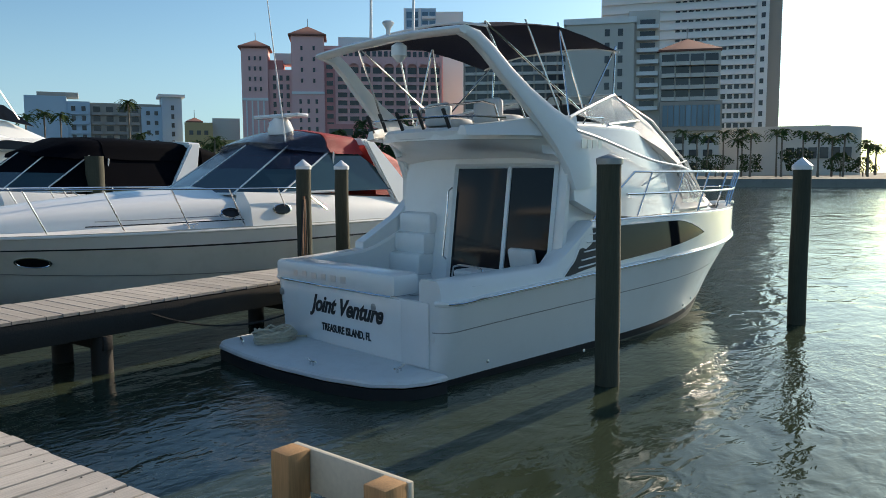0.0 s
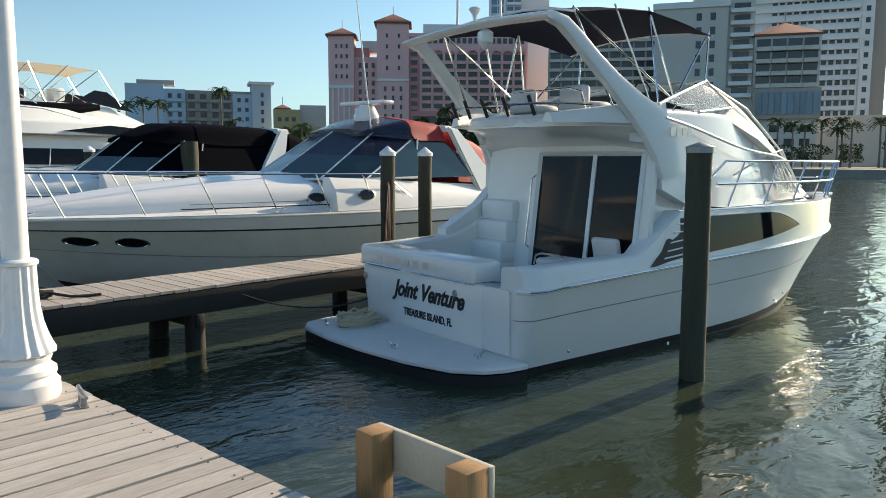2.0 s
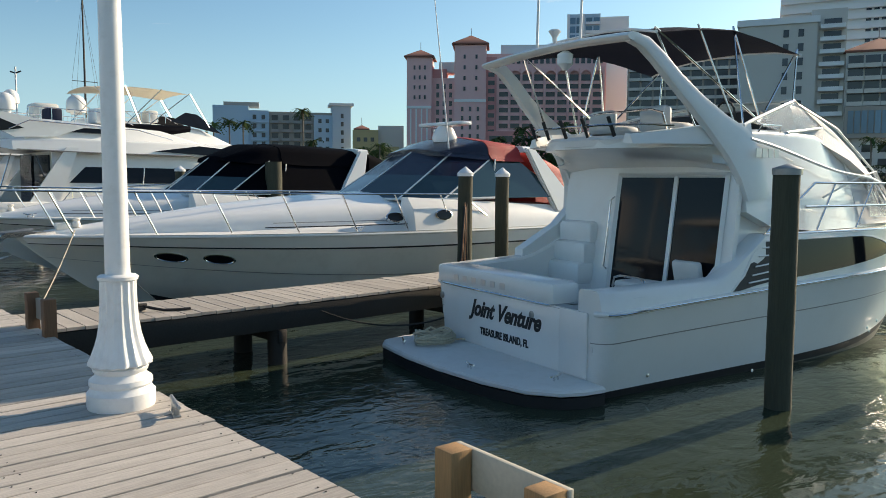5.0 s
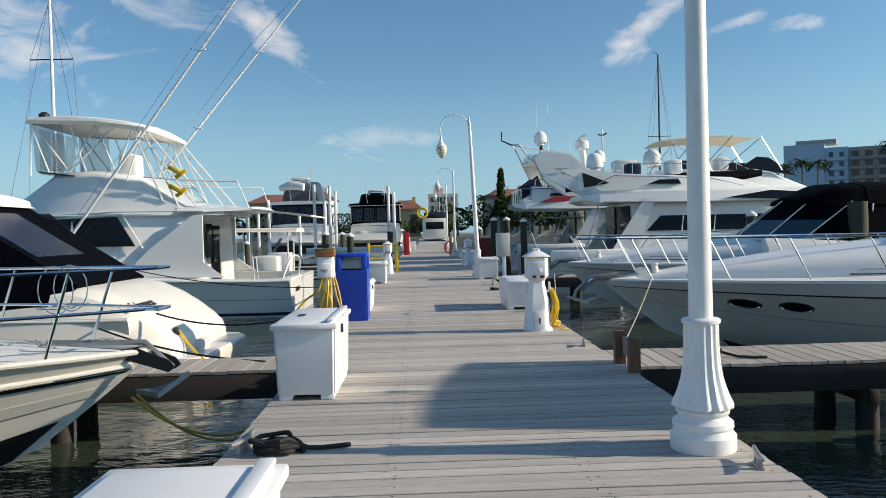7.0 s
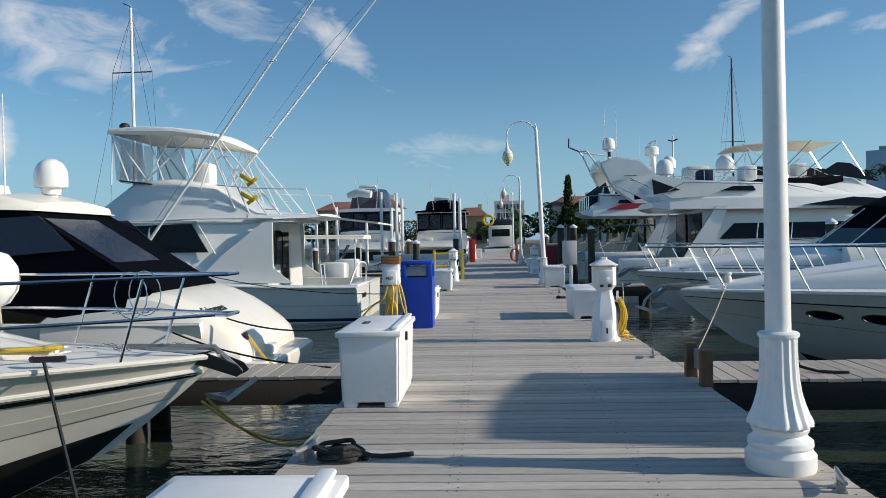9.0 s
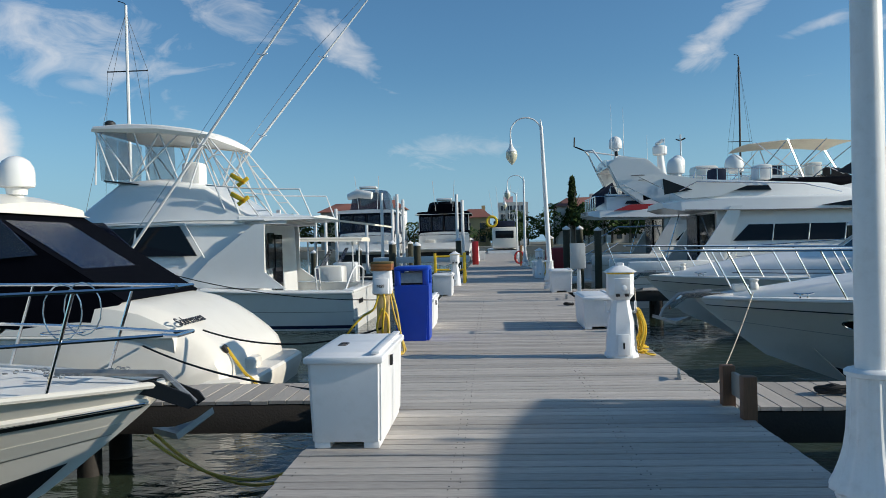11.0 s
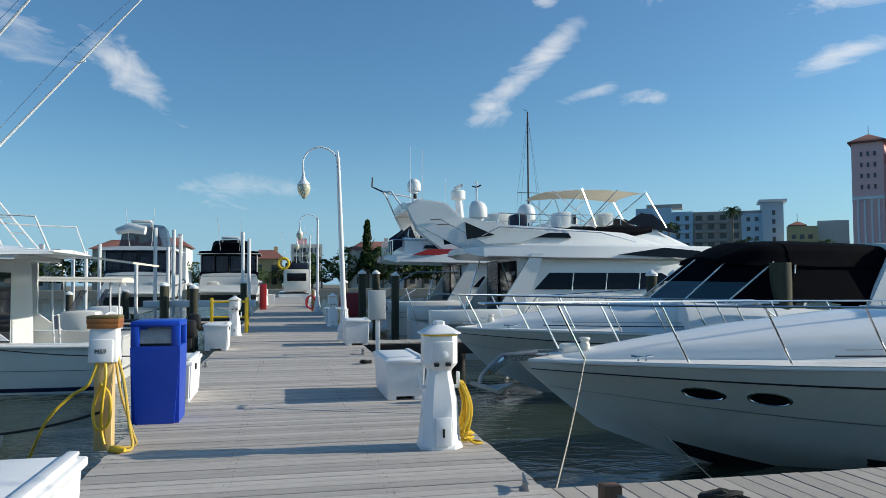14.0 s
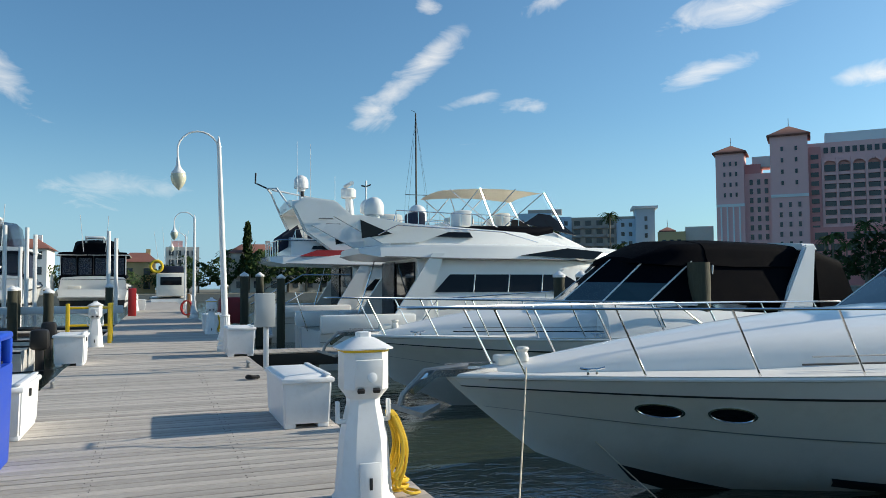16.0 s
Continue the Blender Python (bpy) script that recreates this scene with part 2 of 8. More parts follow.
def water_material():
    m = bpy.data.materials.new("sea_water")
    m.use_nodes = True
    n, l = m.node_tree.nodes, m.node_tree.links
    b = n["Principled BSDF"]
    b.inputs["Base Color"].default_value = (0.034, 0.047, 0.03, 1)
    b.inputs["Roughness"].default_value = 0.06
    b.inputs["IOR"].default_value = 1.33
    tc = n.new("ShaderNodeTexCoord")
    patch, calm = n.new("ShaderNodeTexNoise"), n.new("ShaderNodeMapRange")
    l.new(tc.outputs["Object"], patch.inputs["Vector"]), l.new(patch.outputs[0], calm.inputs[0])
    patch.inputs["Scale"].default_value, patch.inputs["Detail"].default_value = 0.16, 2
    calm.inputs[1].default_value, calm.inputs[2].default_value, calm.inputs[3].default_value = 0.42, 0.62, 0.12
    height = None
    for scale, stretch, weight, gusty in ((0.5, (1, 1.6, 1), 0.9, False), (2.3, (1, 1.8, 1), 0.26, False), (6.0, (1, 1.9, 1), 0.17, True), (13.0, (1, 1.6, 1), 0.06, True)):
        mp, t = n.new("ShaderNodeMapping"), n.new("ShaderNodeTexNoise")
        mp.inputs["Scale"].default_value, mp.inputs["Rotation"].default_value = stretch, (0, 0, 0.5 + 0.1 * scale)
        l.new(tc.outputs["Object"], mp.inputs[0]), l.new(mp.outputs[0], t.inputs["Vector"])
        t.inputs["Scale"].default_value, t.inputs["Detail"].default_value, t.inputs["Distortion"].default_value = scale, 2.0, 0.6
        k = n.new("ShaderNodeMath")
        k.operation = "MULTIPLY"
        l.new(t.outputs[0], k.inputs[0])
        k.inputs[1].default_value = weight
        wave = k.outputs[0]
        if gusty:
            g = n.new("ShaderNodeMath")
            g.operation = "MULTIPLY"
            l.new(wave, g.inputs[0]), l.new(calm.outputs[0], g.inputs[1])
            wave = g.outputs[0]
        if height is None:
            height = wave
        else:
            a = n.new("ShaderNodeMath")
            l.new(height, a.inputs[0]), l.new(wave, a.inputs[1])
            height = a.outputs[0]
    bp = n.new("ShaderNodeBump")
    bp.inputs["Strength"].default_value, bp.inputs["Distance"].default_value = 0.6, 0.11
    l.new(height, bp.inputs["Height"]), l.new(bp.outputs[0], b.inputs["Normal"])
    return m


WATER_MAT = water_material()


# ---------------------------------------------------------------- building helpers
def finish(name, bm, mat, parent=None, label="", sharp=38):
    bmesh.ops.recalc_face_normals(bm, faces=bm.faces)
    me = bpy.data.meshes.new(name)
    bm.to_mesh(me)
    bm.free()
    for p in me.polygons:
        p.use_smooth = True
    me.set_sharp_from_angle(angle=radians(sharp))
    me.materials.append(mat)
    ob = new(name, me)
    if parent is not None:
        ob.parent = parent
    if label:
        ob["label"] = label
    return ob


part = finish


def thing(name, x, y, z, heading, label, category, group="", kind=""):
    ob = new(name)
    ob.empty_display_size = 0.2
    ob.matrix_world = pose(x, y, z, 0, 0, heading)
    return tagged(ob, label, category, group, kind)


def piece(name, me, mat, parent, m):
    """A part that shares its mesh with others of its kind."""
    ob = new(name, me)
    ob.parent = parent
    ob.matrix_basis = m
    return ob


def B():
    return bmesh.new()


def box(bm, cx, cy, cz, sx, sy, sz, bevel=0.0, rot=0.0, taper=1.0, tilt=(0, 0)):
    """A box by its centre and size; taper scales its top face."""
    m = pose(cx, cy, cz, tilt[0], tilt[1], rot) @ Matrix.Diagonal((sx, sy, sz, 1))
    vs = bmesh.ops.create_cube(bm, size=1)["verts"]
    for v in vs:
        if v.co.z > 0:
            v.co.x *= taper
            v.co.y *= taper
        v.co = m @ v.co
    if bevel:
        es = list({e for v in vs for e in v.link_edges})
        bmesh.ops.bevel(bm, geom=es, offset=bevel, segments=2, affect="EDGES", profile=0.5)
    return bm


def tube(bm, pts, r, n=8, closed=False):
    """A round bar along a line of points; r may be one radius or one per point."""
    pts = [Vector(p) for p in pts]
    rr = r if isinstance(r, (list, tuple)) else [r] * len(pts)
    rings = []
    side = None
    for i, p in enumerate(pts):
        a = pts[max(i - 1, 0)] if not closed else pts[i - 1]
        c = pts[min(i + 1, len(pts) - 1)] if not closed else pts[(i + 1) % len(pts)]
        t = (c - a).normalized()
        if side is None:
            ref = Vector((0, 0, 1)) if abs(t.z) < 0.9 else Vector((1, 0, 0))
            side = t.cross(ref).normalized()
        side = (side - t * side.dot(t)).normalized()
        up = t.cross(side)
        rings.append([bm.verts.new(p + rr[i] * (math.cos(2 * math.pi * k / n) * side + math.sin(2 * math.pi * k / n) * up)) for k in range(n)])
    last = len(rings) if closed else len(rings) - 1
    for i in range(last):
        a, c = rings[i], rings[(i + 1) % len(rings)]
        for k in range(n):
            bm.faces.new((a[k], a[(k + 1) % n], c[(k + 1) % n], c[k]))
    if not closed:
        bm.faces.new(rings[0][::-1]), bm.faces.new(rings[-1])
    return bm


def lathe(bm, profile, n=20, at=(0, 0, 0), flutes=0, depth=0.0, m=None):
    """A turned shape from (radius, height) pairs, in order."""
    m = m or Matrix.Translation(at)
    rings = []
    for r, z in profile:
        ring = []
        for k in range(n):
            a = 2 * math.pi * k / n
            rad = r * (1 - depth * (0.5 + 0.5 * math.cos(flutes * a))) if flutes else r
            ring.append(bm.verts.new(m @ Vector((rad * math.cos(a), rad * math.sin(a), z))))
        rings.append(ring)
    for a, c in zip(rings, rings[1:]):
        for k in range(n):
            bm.faces.new((a[k], a[(k + 1) % n], c[(k + 1) % n], c[k]))
    bm.faces.new(rings[0][::-1]), bm.faces.new(rings[-1])
    return bm


def loft(bm, rings, closed=False, cap0=False, cap1=False):
    """A skin over sections that all have the same number of points."""
    vs = [[bm.verts.new(p) for p in ring] for ring in rings]
    n = len(vs[0])
    for a, c in zip(vs, vs[1:]):
        for k in range(n if closed else n - 1):
            bm.faces.new((a[k], a[(k + 1) % n], c[(k + 1) % n], c[k]))
    if cap0:
        bm.faces.new(vs[0][::-1])
    if cap1:
        bm.faces.new(vs[-1])
    return bm


def panel(bm, pts, thick):
    """A flat or slightly bent polygon with thickness, centred on its points."""
    pts = [Vector(p) for p in pts]
    nrm = Vector((0, 0, 0))
    for i in range(len(pts)):
        nrm += (pts[i] - pts[0]).cross(pts[(i + 1) % len(pts)] - pts[0])
    nrm.normalize()
    a = [bm.verts.new(p + nrm * thick / 2) for p in pts]
    c = [bm.verts.new(p - nrm * thick / 2) for p in pts]
    bm.faces.new(a), bm.faces.new(c[::-1])
    for i in range(len(pts)):
        j = (i + 1) % len(pts)
        bm.faces.new((a[i], c[i], c[j], a[j]))
    return bm


def house(bm, stations, r=0.12, camber=0.05, cap0=True, cap1=True):
    """A cabin, canvas or coaming: stations (x, half width below, z below, half width above, z above), with rounded top edges."""
    rings = []
    for x, wb, zb, wt, zt in stations:
        q = min(r, wt * 0.8, max((zt - zb) * 0.8, 0.004))
        ring = [(x, wb, zb)]
        for k in range(5):
            a = math.pi / 2 * k / 4
            ring.append((x, wt - q + q * math.cos(a), zt - q + q * math.sin(a)))
        for f in (0.5, 0.0, -0.5):
            ring.append((x, f * (wt - q), zt + camber * wt * (1 - f * f)))
        for k in range(5):
            a = math.pi / 2 * (4 - k) / 4
            ring.append((x, -(wt - q + q * math.cos(a)), zt - q + q * math.sin(a)))
        ring.append((x, -wb, zb))
        rings.append(ring)
    return loft(bm, rings, True, cap0, cap1)


def text_part(name, body, size, mat, parent, m, shear=0.0, depth=0.004, label="", width=1.0, align="LEFT", bold=0.0):
    cu = bpy.data.curves.new(name, "FONT")
    cu.body, cu.size, cu.shear, cu.extrude, cu.align_x, cu.offset = body, size, shear, depth, align, bold
    tmp = bpy.data.objects.new(name, cu)
    me = bpy.data.meshes.new_from_object(tmp)
    bpy.data.objects.remove(tmp)
    me.materials.append(mat)
    ob = new(name, me)
    ob.parent = parent
    ob.matrix_basis = m @ Matrix.Diagonal((width, 1, 1, 1))
    if label:
        ob["label"] = label
    return ob


def curve3(pts, n=8):
    """A smooth line through points."""
    pts = [Vector(p) for p in pts]
    out = []
    for i in range(len(pts) - 1):
        p0, p1, p2, p3 = pts[max(i - 1, 0)], pts[i], pts[i + 1], pts[min(i + 2, len(pts) - 1)]
        for k in range(n):
            t = k / n
            out.append(0.5 * (2 * p1 + (p2 - p0) * t + (2 * p0 - 5 * p1 + 4 * p2 - p3) * t * t + (3 * p1 - p0 - 3 * p2 + p3) * t ** 3))
    out.append(pts[-1])
    return out


def sag(a, b, drop, n=10):
    a, b = Vector(a), Vector(b)
    return [a.lerp(b, k / n) - Vector((0, 0, drop * 4 * (k / n) * (1 - k / n))) for k in range(n + 1)]


# ---------------------------------------------------------------- hulls
class Hull:
    """A planing hull. x runs from the stern to the bow, y to port, z up from the waterline."""

    def __init__(self, length, beam, z_stern, z_bow, rake=1.3, fine=2.1, full=0.42, stern=0.94, flare=0.12, draft=0.45, chine=0.86, sheer=1.6, quarter=0.0):
        self.length, self.beam, self.z0, self.z1, self.rake, self.fine, self.full = length, beam, z_stern, z_bow, rake, fine, full
        self.stern, self.flare, self.draft, self.chine, self.sheer, self.quarter = stern, flare, draft, chine, sheer, quarter

    def half(self, u):
        u = min(max(u, 0.0), 1.0)
        f = max(0.0, (u - self.full) / (1 - self.full))
        s = self.stern + (1 - self.stern) * min(1.0, u / self.full)
        q = max(0.0, 1 - u * self.length / self.quarter) if self.quarter else 0.0
        return max(self.beam / 2 * s * (1 - f ** self.fine) - self.quarter * (1 - math.sqrt(1 - q * q)), 0.02)

    def top(self, u):
        u = min(max(u, 0.0), 1.0)
        return self.z0 + (self.z1 - self.z0) * u ** self.sheer

    def at(self, u, v, out=0.0):
        """A point of the port side: v 0 at the deck's edge, 0.7 at the chine, 1 at the keel."""
        hb, zt = self.half(u), self.top(u)
        f = max(0.0, (u - 0.3) / 0.7)
        zc = 0.02 + 0.62 * zt * f ** 2.6
        zk = -self.draft + (self.draft + 0.45 * zt) * max(0.0, (u - 0.55) / 0.45) ** 3
        hc = hb * (self.chine - (0.1 + self.flare * 2.4) * f ** 2) * (1 - 0.25 * f ** 4)
        if v <= 0.7:
            s = v / 0.7
            y = hb + (hc - hb) * (s + self.flare * f * math.sin(math.pi * s))
            z = zt + (zc - zt) * s
        else:
            s = (v - 0.7) / 0.3
            y, z = hc * (1 - s), zc + (zk - zc) * s
        u = min(max(u, 0.0), 1.0)
        x = u * self.length - self.rake * u ** 3 * max(0.0, 1 - (z + 0.1) / (self.z1 + 0.1)) ** 1.1
        return Vector((x, y + (out if y > 0.001 else 0), z))

    def both(self, u, v, side, out=0.0):
        p = self.at(u, v, out)
        return Vector((p.x, p.y * side, p.z))

    def stations(self, n=26, u0=0.0, u1=1.0):
        us = [u0 + (u1 - u0) * (1 - (1 - k / n) ** 1.5) for k in range(n + 1)]
        if self.quarter and u0 == 0.0:
            us = sorted(us + [f * self.quarter / self.length for f in (0.04, 0.12, 0.25, 0.45, 0.7, 1.0)])
        return us

    def skin(self, bm, v0=0.0, v1=1.0, n=26):
        vs = [v0 + (v1 - v0) * k / 12 for k in range(13)]
        rings = []
        for u in self.stations(n):
            port = [self.at(u, v) for v in vs]
            rings.append(port + [Vector((p.x, -p.y, p.z)) for p in reversed(port[:-1] if v1 == 1.0 else port)])
        loft(bm, rings, False, True, True)
        return bm

    def band(self, bm, v0, v1, side, out=0.006, u0=0.0, u1=0.995, n=26):
        """A stripe that lies on the side, proud of it."""
        rings = []
        for u in self.stations(n, u0, u1):
            rings.append([self.both(u, v, side, o) for v, o in ((v0, 0.0), (v0, out), ((v0 + v1) / 2, out), (v1, out), (v1, 0.0))])
        return loft(bm, rings)

    def rail(self, bm, v, side, r, out=0.0, u0=0.0, u1=0.995, n=26):
        return tube(bm, [self.both(u, v, side, out) for u in self.stations(n, u0, u1)], r, 8)

    def deck(self, bm, u0=0.0, inset=0.05, drop=0.03, camber=0.12, n=22):
        rings = []
        for u in self.stations(n, u0, 0.993):
            p = self.at(u, 0)
            h = max(p.y - inset, 0.01)
            rings.append([(p.x - 0.02 * u, h * s, p.z - drop + camber * h / (self.beam / 2) * (1 - s * s)) for s in (1, 0.75, 0.4, 0, -0.4, -0.75, -1)])
        return loft(bm, rings)


def hull_parts(boat, h, side_mat, stripes=(), rail_r=0.035, rail_mat=None, deck_from=0.3, bottom=0.66):
    """The shell, bottom, deck and rub rails of a boat."""
    part("hull", h.skin(B()), side_mat, boat)
    for side in (1, -1):
        bm = B()
        h.band(bm, bottom, 0.715, side, 0.008, 0.0, 0.74)
        part("boot_stripe", bm, BOTTOM, boat)
        part("rub_rail", h.rail(B(), 0.02, side, rail_r, 0.0), rail_mat or side_mat, boat)
        for v0, v1, mat in stripes:
            part("hull_stripe", h.band(B(), v0, v1, side), mat, boat)
    part("deck", h.deck(B(), deck_from), NONSKID, boat)


def bow_rail(boat, h, u0, u1, height, posts, lean=0.12, mid=True, pulpit=0.35, r=0.016, foot=None):
    """A steel bow rail: a top bar round the bow, a middle bar and leaning posts."""
    rail = part("bow_rail", B_rail(h, u0, u1, height, lean, pulpit, r, mid, foot), STEEL, boat, "polished steel bow rail")
    for side in (1, -1):
        for k in range(posts):
            u = u0 + (u1 - u0) * (k + 0.5) / posts
            p = h.both(u, 0, side)
            p.y *= 0.95
            p.z = p.z if foot is None else foot
            q = p + Vector((lean + 0.12, 0.02 * side, height))
            part("rail_post", tube(B(), [p, q], r * 0.85, 6), STEEL, boat)
    return rail


def B_rail(h, u0, u1, height, lean, pulpit, r, mid, foot=None):
    bm = B()
    us = [u0 + (u1 - u0) * k / 14 for k in range(15)]
    for level in ((1.0, 0.5) if mid else (1.0,)):
        port = []
        for u in us:
            p = h.at(u, 0)
            p.z = p.z if foot is None else foot
            port.append(Vector((p.x + (lean + 0.12) * level, p.y * 0.95 + 0.02 * level, p.z + height * level)))
        tip = h.at(1.0, 0)
        tip.z = tip.z if foot is None else foot
        front = [Vector((tip.x + pulpit, 0.16 * s, tip.z + height * level)) for s in (1, 0.4, -0.4, -1)]
        line = port + front + [Vector((p.x, -p.y, p.z)) for p in reversed(port)]
        if level == 1.0:
            start = h.at(max(u0 - 0.06, 0), 0)
            start.z = start.z if foot is None else foot
            line = [Vector((start.x, start.y * 0.95, start.z))] + line + [Vector((start.x, -start.y * 0.95, start.z))]
        tube(bm, line, r, 6)
    return bm


def porthole(boat, h, u, v, side, w, ht, mat=None):
    """An oval port in a steel rim, lying on the hull's side."""
    p = h.both(u, v, side)
    a, c = h.both(u + 0.01, v, side), h.both(u, v - 0.02, side)
    along, up = (a - p).normalized(), (c - p).normalized()
    out = along.cross(up).normalized()
    if out.y * side < 0:
        out = -out
    m = Matrix.Translation(p) @ Matrix((along, up, out)).transposed().to_4x4() @ Matrix.Diagonal((w / 2, ht / 2, 1, 1))
    rim = part("porthole", lathe(B(), [(0.99, -0.02), (1.0, 0.010), (0.9, 0.016), (0.86, 0.004)], 20, m=m), STEEL, boat, "oval steel-rimmed porthole")
    part("pane", lathe(B(), [(0.86, -0.01), (0.86, 0.006), (0.4, 0.009)], 20, m=m), mat or TINT_GLASS, rim)

# ---------------------------------------------------------------- water and land
sea = part("water", (lambda b: (bmesh.ops.create_grid(b, x_segments=1, y_segments=1, size=4000), b)[1])(B()), WATER_MAT)
sea.location.z = SEA
tagged(sea, "dark green rippled marina water", "water", kind="structure")
LAND = material("shore_ground", (0.16, 0.15, 0.11), 0.9, vary=0.3, scale=0.05, grain=0.2, grain_scale=1.0)
SEAWALL = material("seawall_concrete", (0.26, 0.25, 0.22), 0.85, vary=0.2, scale=0.4, dirt=0.4, dirt_color=(0.08, 0.075, 0.06))


def shore(name, x, y, sx, sy, h, label):
    b = B()
    box(b, 0, 0, h / 2 - 0.5, sx, sy, h + 1.0)
    ob = part(name, b, LAND)
    ob.location = (x, y, WATER)
    tagged(ob, label, "ground", kind="structure")
    w = B()
    box(w, 0, 0, h / 2 - 0.4, sx + 0.8, sy + 0.8, h + 0.7)
    part("seawall", w, SEAWALL, ob)


shore("ground_east", 415, 310, 570, 600, 1.5, "low built-up shore behind a concrete seawall")
shore("ground_north", -31.5, 322, 320, 344, 1.5, "low residential shore behind a concrete seawall")

# ---------------------------------------------------------------- the dock
DOCK_L, DOCK_R, DOCK_Y0, DOCK_Y1 = -1.75, 1.75, -2.2, 106.0
PITCH = 0.147
dock = thing("dock", 0, 0, 0, 0, "weathered grey timber boardwalk dock on dark piles", "dock", kind="structure")


def beam(name, x0, y0, x1, y1, z, w, ht, parent, mat):
    b = B()
    box(b, (x0 + x1) / 2, (y0 + y1) / 2, z, max(abs(x1 - x0), w), max(abs(y1 - y0), w), ht, 0.006)
    return part(name, b, mat, parent)


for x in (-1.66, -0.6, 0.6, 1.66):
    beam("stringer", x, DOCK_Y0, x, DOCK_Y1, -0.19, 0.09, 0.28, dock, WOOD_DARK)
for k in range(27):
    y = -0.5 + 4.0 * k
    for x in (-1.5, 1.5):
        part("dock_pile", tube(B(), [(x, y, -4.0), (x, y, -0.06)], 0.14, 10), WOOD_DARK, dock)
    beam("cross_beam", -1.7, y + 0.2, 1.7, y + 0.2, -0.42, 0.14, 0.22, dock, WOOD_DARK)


def finger(x0, x1, y0, y1, z, label, board=0.19):
    """A narrow side pier with boards across it."""
    f = thing("finger_pier", x0, (y0 + y1) / 2, z, 0, label, "pier", "side piers of the marina", "structure")
    w, length = y1 - y0, abs(x1 - x0)
    s = 1 if x1 > x0 else -1
    for yy in (-w / 2 + 0.06, 0.0, w / 2 - 0.06):
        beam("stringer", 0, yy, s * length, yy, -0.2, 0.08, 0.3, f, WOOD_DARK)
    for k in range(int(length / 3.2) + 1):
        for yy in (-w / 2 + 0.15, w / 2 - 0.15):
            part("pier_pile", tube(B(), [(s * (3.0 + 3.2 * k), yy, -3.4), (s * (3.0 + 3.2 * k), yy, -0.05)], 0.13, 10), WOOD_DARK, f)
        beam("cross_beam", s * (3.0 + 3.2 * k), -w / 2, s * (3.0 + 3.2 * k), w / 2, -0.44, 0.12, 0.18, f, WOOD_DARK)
    me = board_mesh(board - 0.01, w, 0.038)
    me.materials.append(WOOD_GREY_ACROSS)
    for k in range(int(length / board)):
        piece("plank", me, None, f, pose(s * (k + 0.5) * board, random.uniform(-0.008, 0.008), -0.019 + random.uniform(-0.002, 0.002), random.uniform(-0.3, 0.3), random.uniform(-0.25, 0.25), random.uniform(-0.25, 0.25)))
    return f


def board_mesh(sx, sy, sz):
    b = B()
    box(b, 0, 0, 0, sx, sy, sz)
    bmesh.ops.bevel(b, geom=[e for e in b.edges if abs((e.verts[0].co - e.verts[1].co).normalized().z) < 0.1 and (e.verts[0].co.z + e.verts[1].co.z) > 0], offset=0.004, segments=1, affect="EDGES")
    me = bpy.data.meshes.new("board")
    b.to_mesh(me)
    b.free()
    return me


# ---------------------------------------------------------------- things on the dock
def lamp_post(x, y, turn, tall=5.3, z=0.0, lean=0.0):
    """White lamp post with a fluted flared foot and a hooked arm that carries a teardrop globe."""
    o = thing("street_lamp", x, y, z, turn, "white lamp post with fluted base and hooked teardrop lamp", "street lamp", "lamp posts along the dock")
    o.matrix_world = pose(x, y, z, 0, lean, turn)
    part("plinth", lathe(B(), [(0.205, 0), (0.21, 0.02), (0.21, 0.10), (0.195, 0.115), (0.185, 0.14), (0.195, 0.155), (0.192, 0.185), (0.165, 0.205), (0.155, 0.225), (0.168, 0.24), (0.172, 0.26), (0.15, 0.275)], 36), PAINT_WHITE, o)
    prof = [(0.18, 0.27), (0.2, 0.283), (0.198, 0.3), (0.178, 0.34), (0.155, 0.4), (0.135, 0.47), (0.121, 0.56), (0.114, 0.68), (0.112, 0.82), (0.112, 0.83)]
    part("fluted_base", lathe(B(), prof, 96, flutes=16, depth=0.09), PAINT_WHITE, o)
    part("collar", lathe(B(), [(0.112, 0.82), (0.122, 0.825), (0.124, 0.845), (0.112, 0.855), (0.088, 0.86)], 32), PAINT_WHITE, o)
    part("shaft", lathe(B(), [(0.077, 0.84), (0.072, 1.6), (0.066, 3.0), (0.056, tall - 0.9), (0.05, tall - 0.25)], 24), PAINT_WHITE, o)
    part("finial", lathe(B(), [(0.055, tall - 0.26), (0.06, tall - 0.22), (0.045, tall - 0.18), (0.03, tall - 0.08), (0.008, tall + 0.04)], 16), PAINT_WHITE, o)
    rad, top = 0.47, tall - 0.22
    arc = [(0, 0, top - 0.45), (-0.02, 0, top - 0.2)] + [(-rad + rad * math.cos(math.radians(a)), 0, top - 0.12 + rad * math.sin(math.radians(a))) for a in range(15, 181, 15)] + [(-2 * rad, 0, top - 0.32)]
    arm = part("arm", tube(B(), arc, 0.022, 8), PAINT_WHITE, o)
    gx, gz = -2 * rad, top - 0.3
    part("globe_cap", lathe(B(), [(0.028, gz + 0.02), (0.035, gz - 0.06), (0.05, gz - 0.16), (0.085, gz - 0.24), (0.15, gz - 0.32), (0.165, gz - 0.345), (0.165, gz - 0.36)], 20, (gx, 0, 0)), PAINT_WHITE, arm)
    part("globe", lathe(B(), [(0.158, gz - 0.36), (0.178, gz - 0.42), (0.172, gz - 0.5), (0.14, gz - 0.59), (0.085, gz - 0.67), (0.03, gz - 0.73), (0.008, gz - 0.75)], 24, (gx, 0, 0)), GLOBE, arm)
    return o


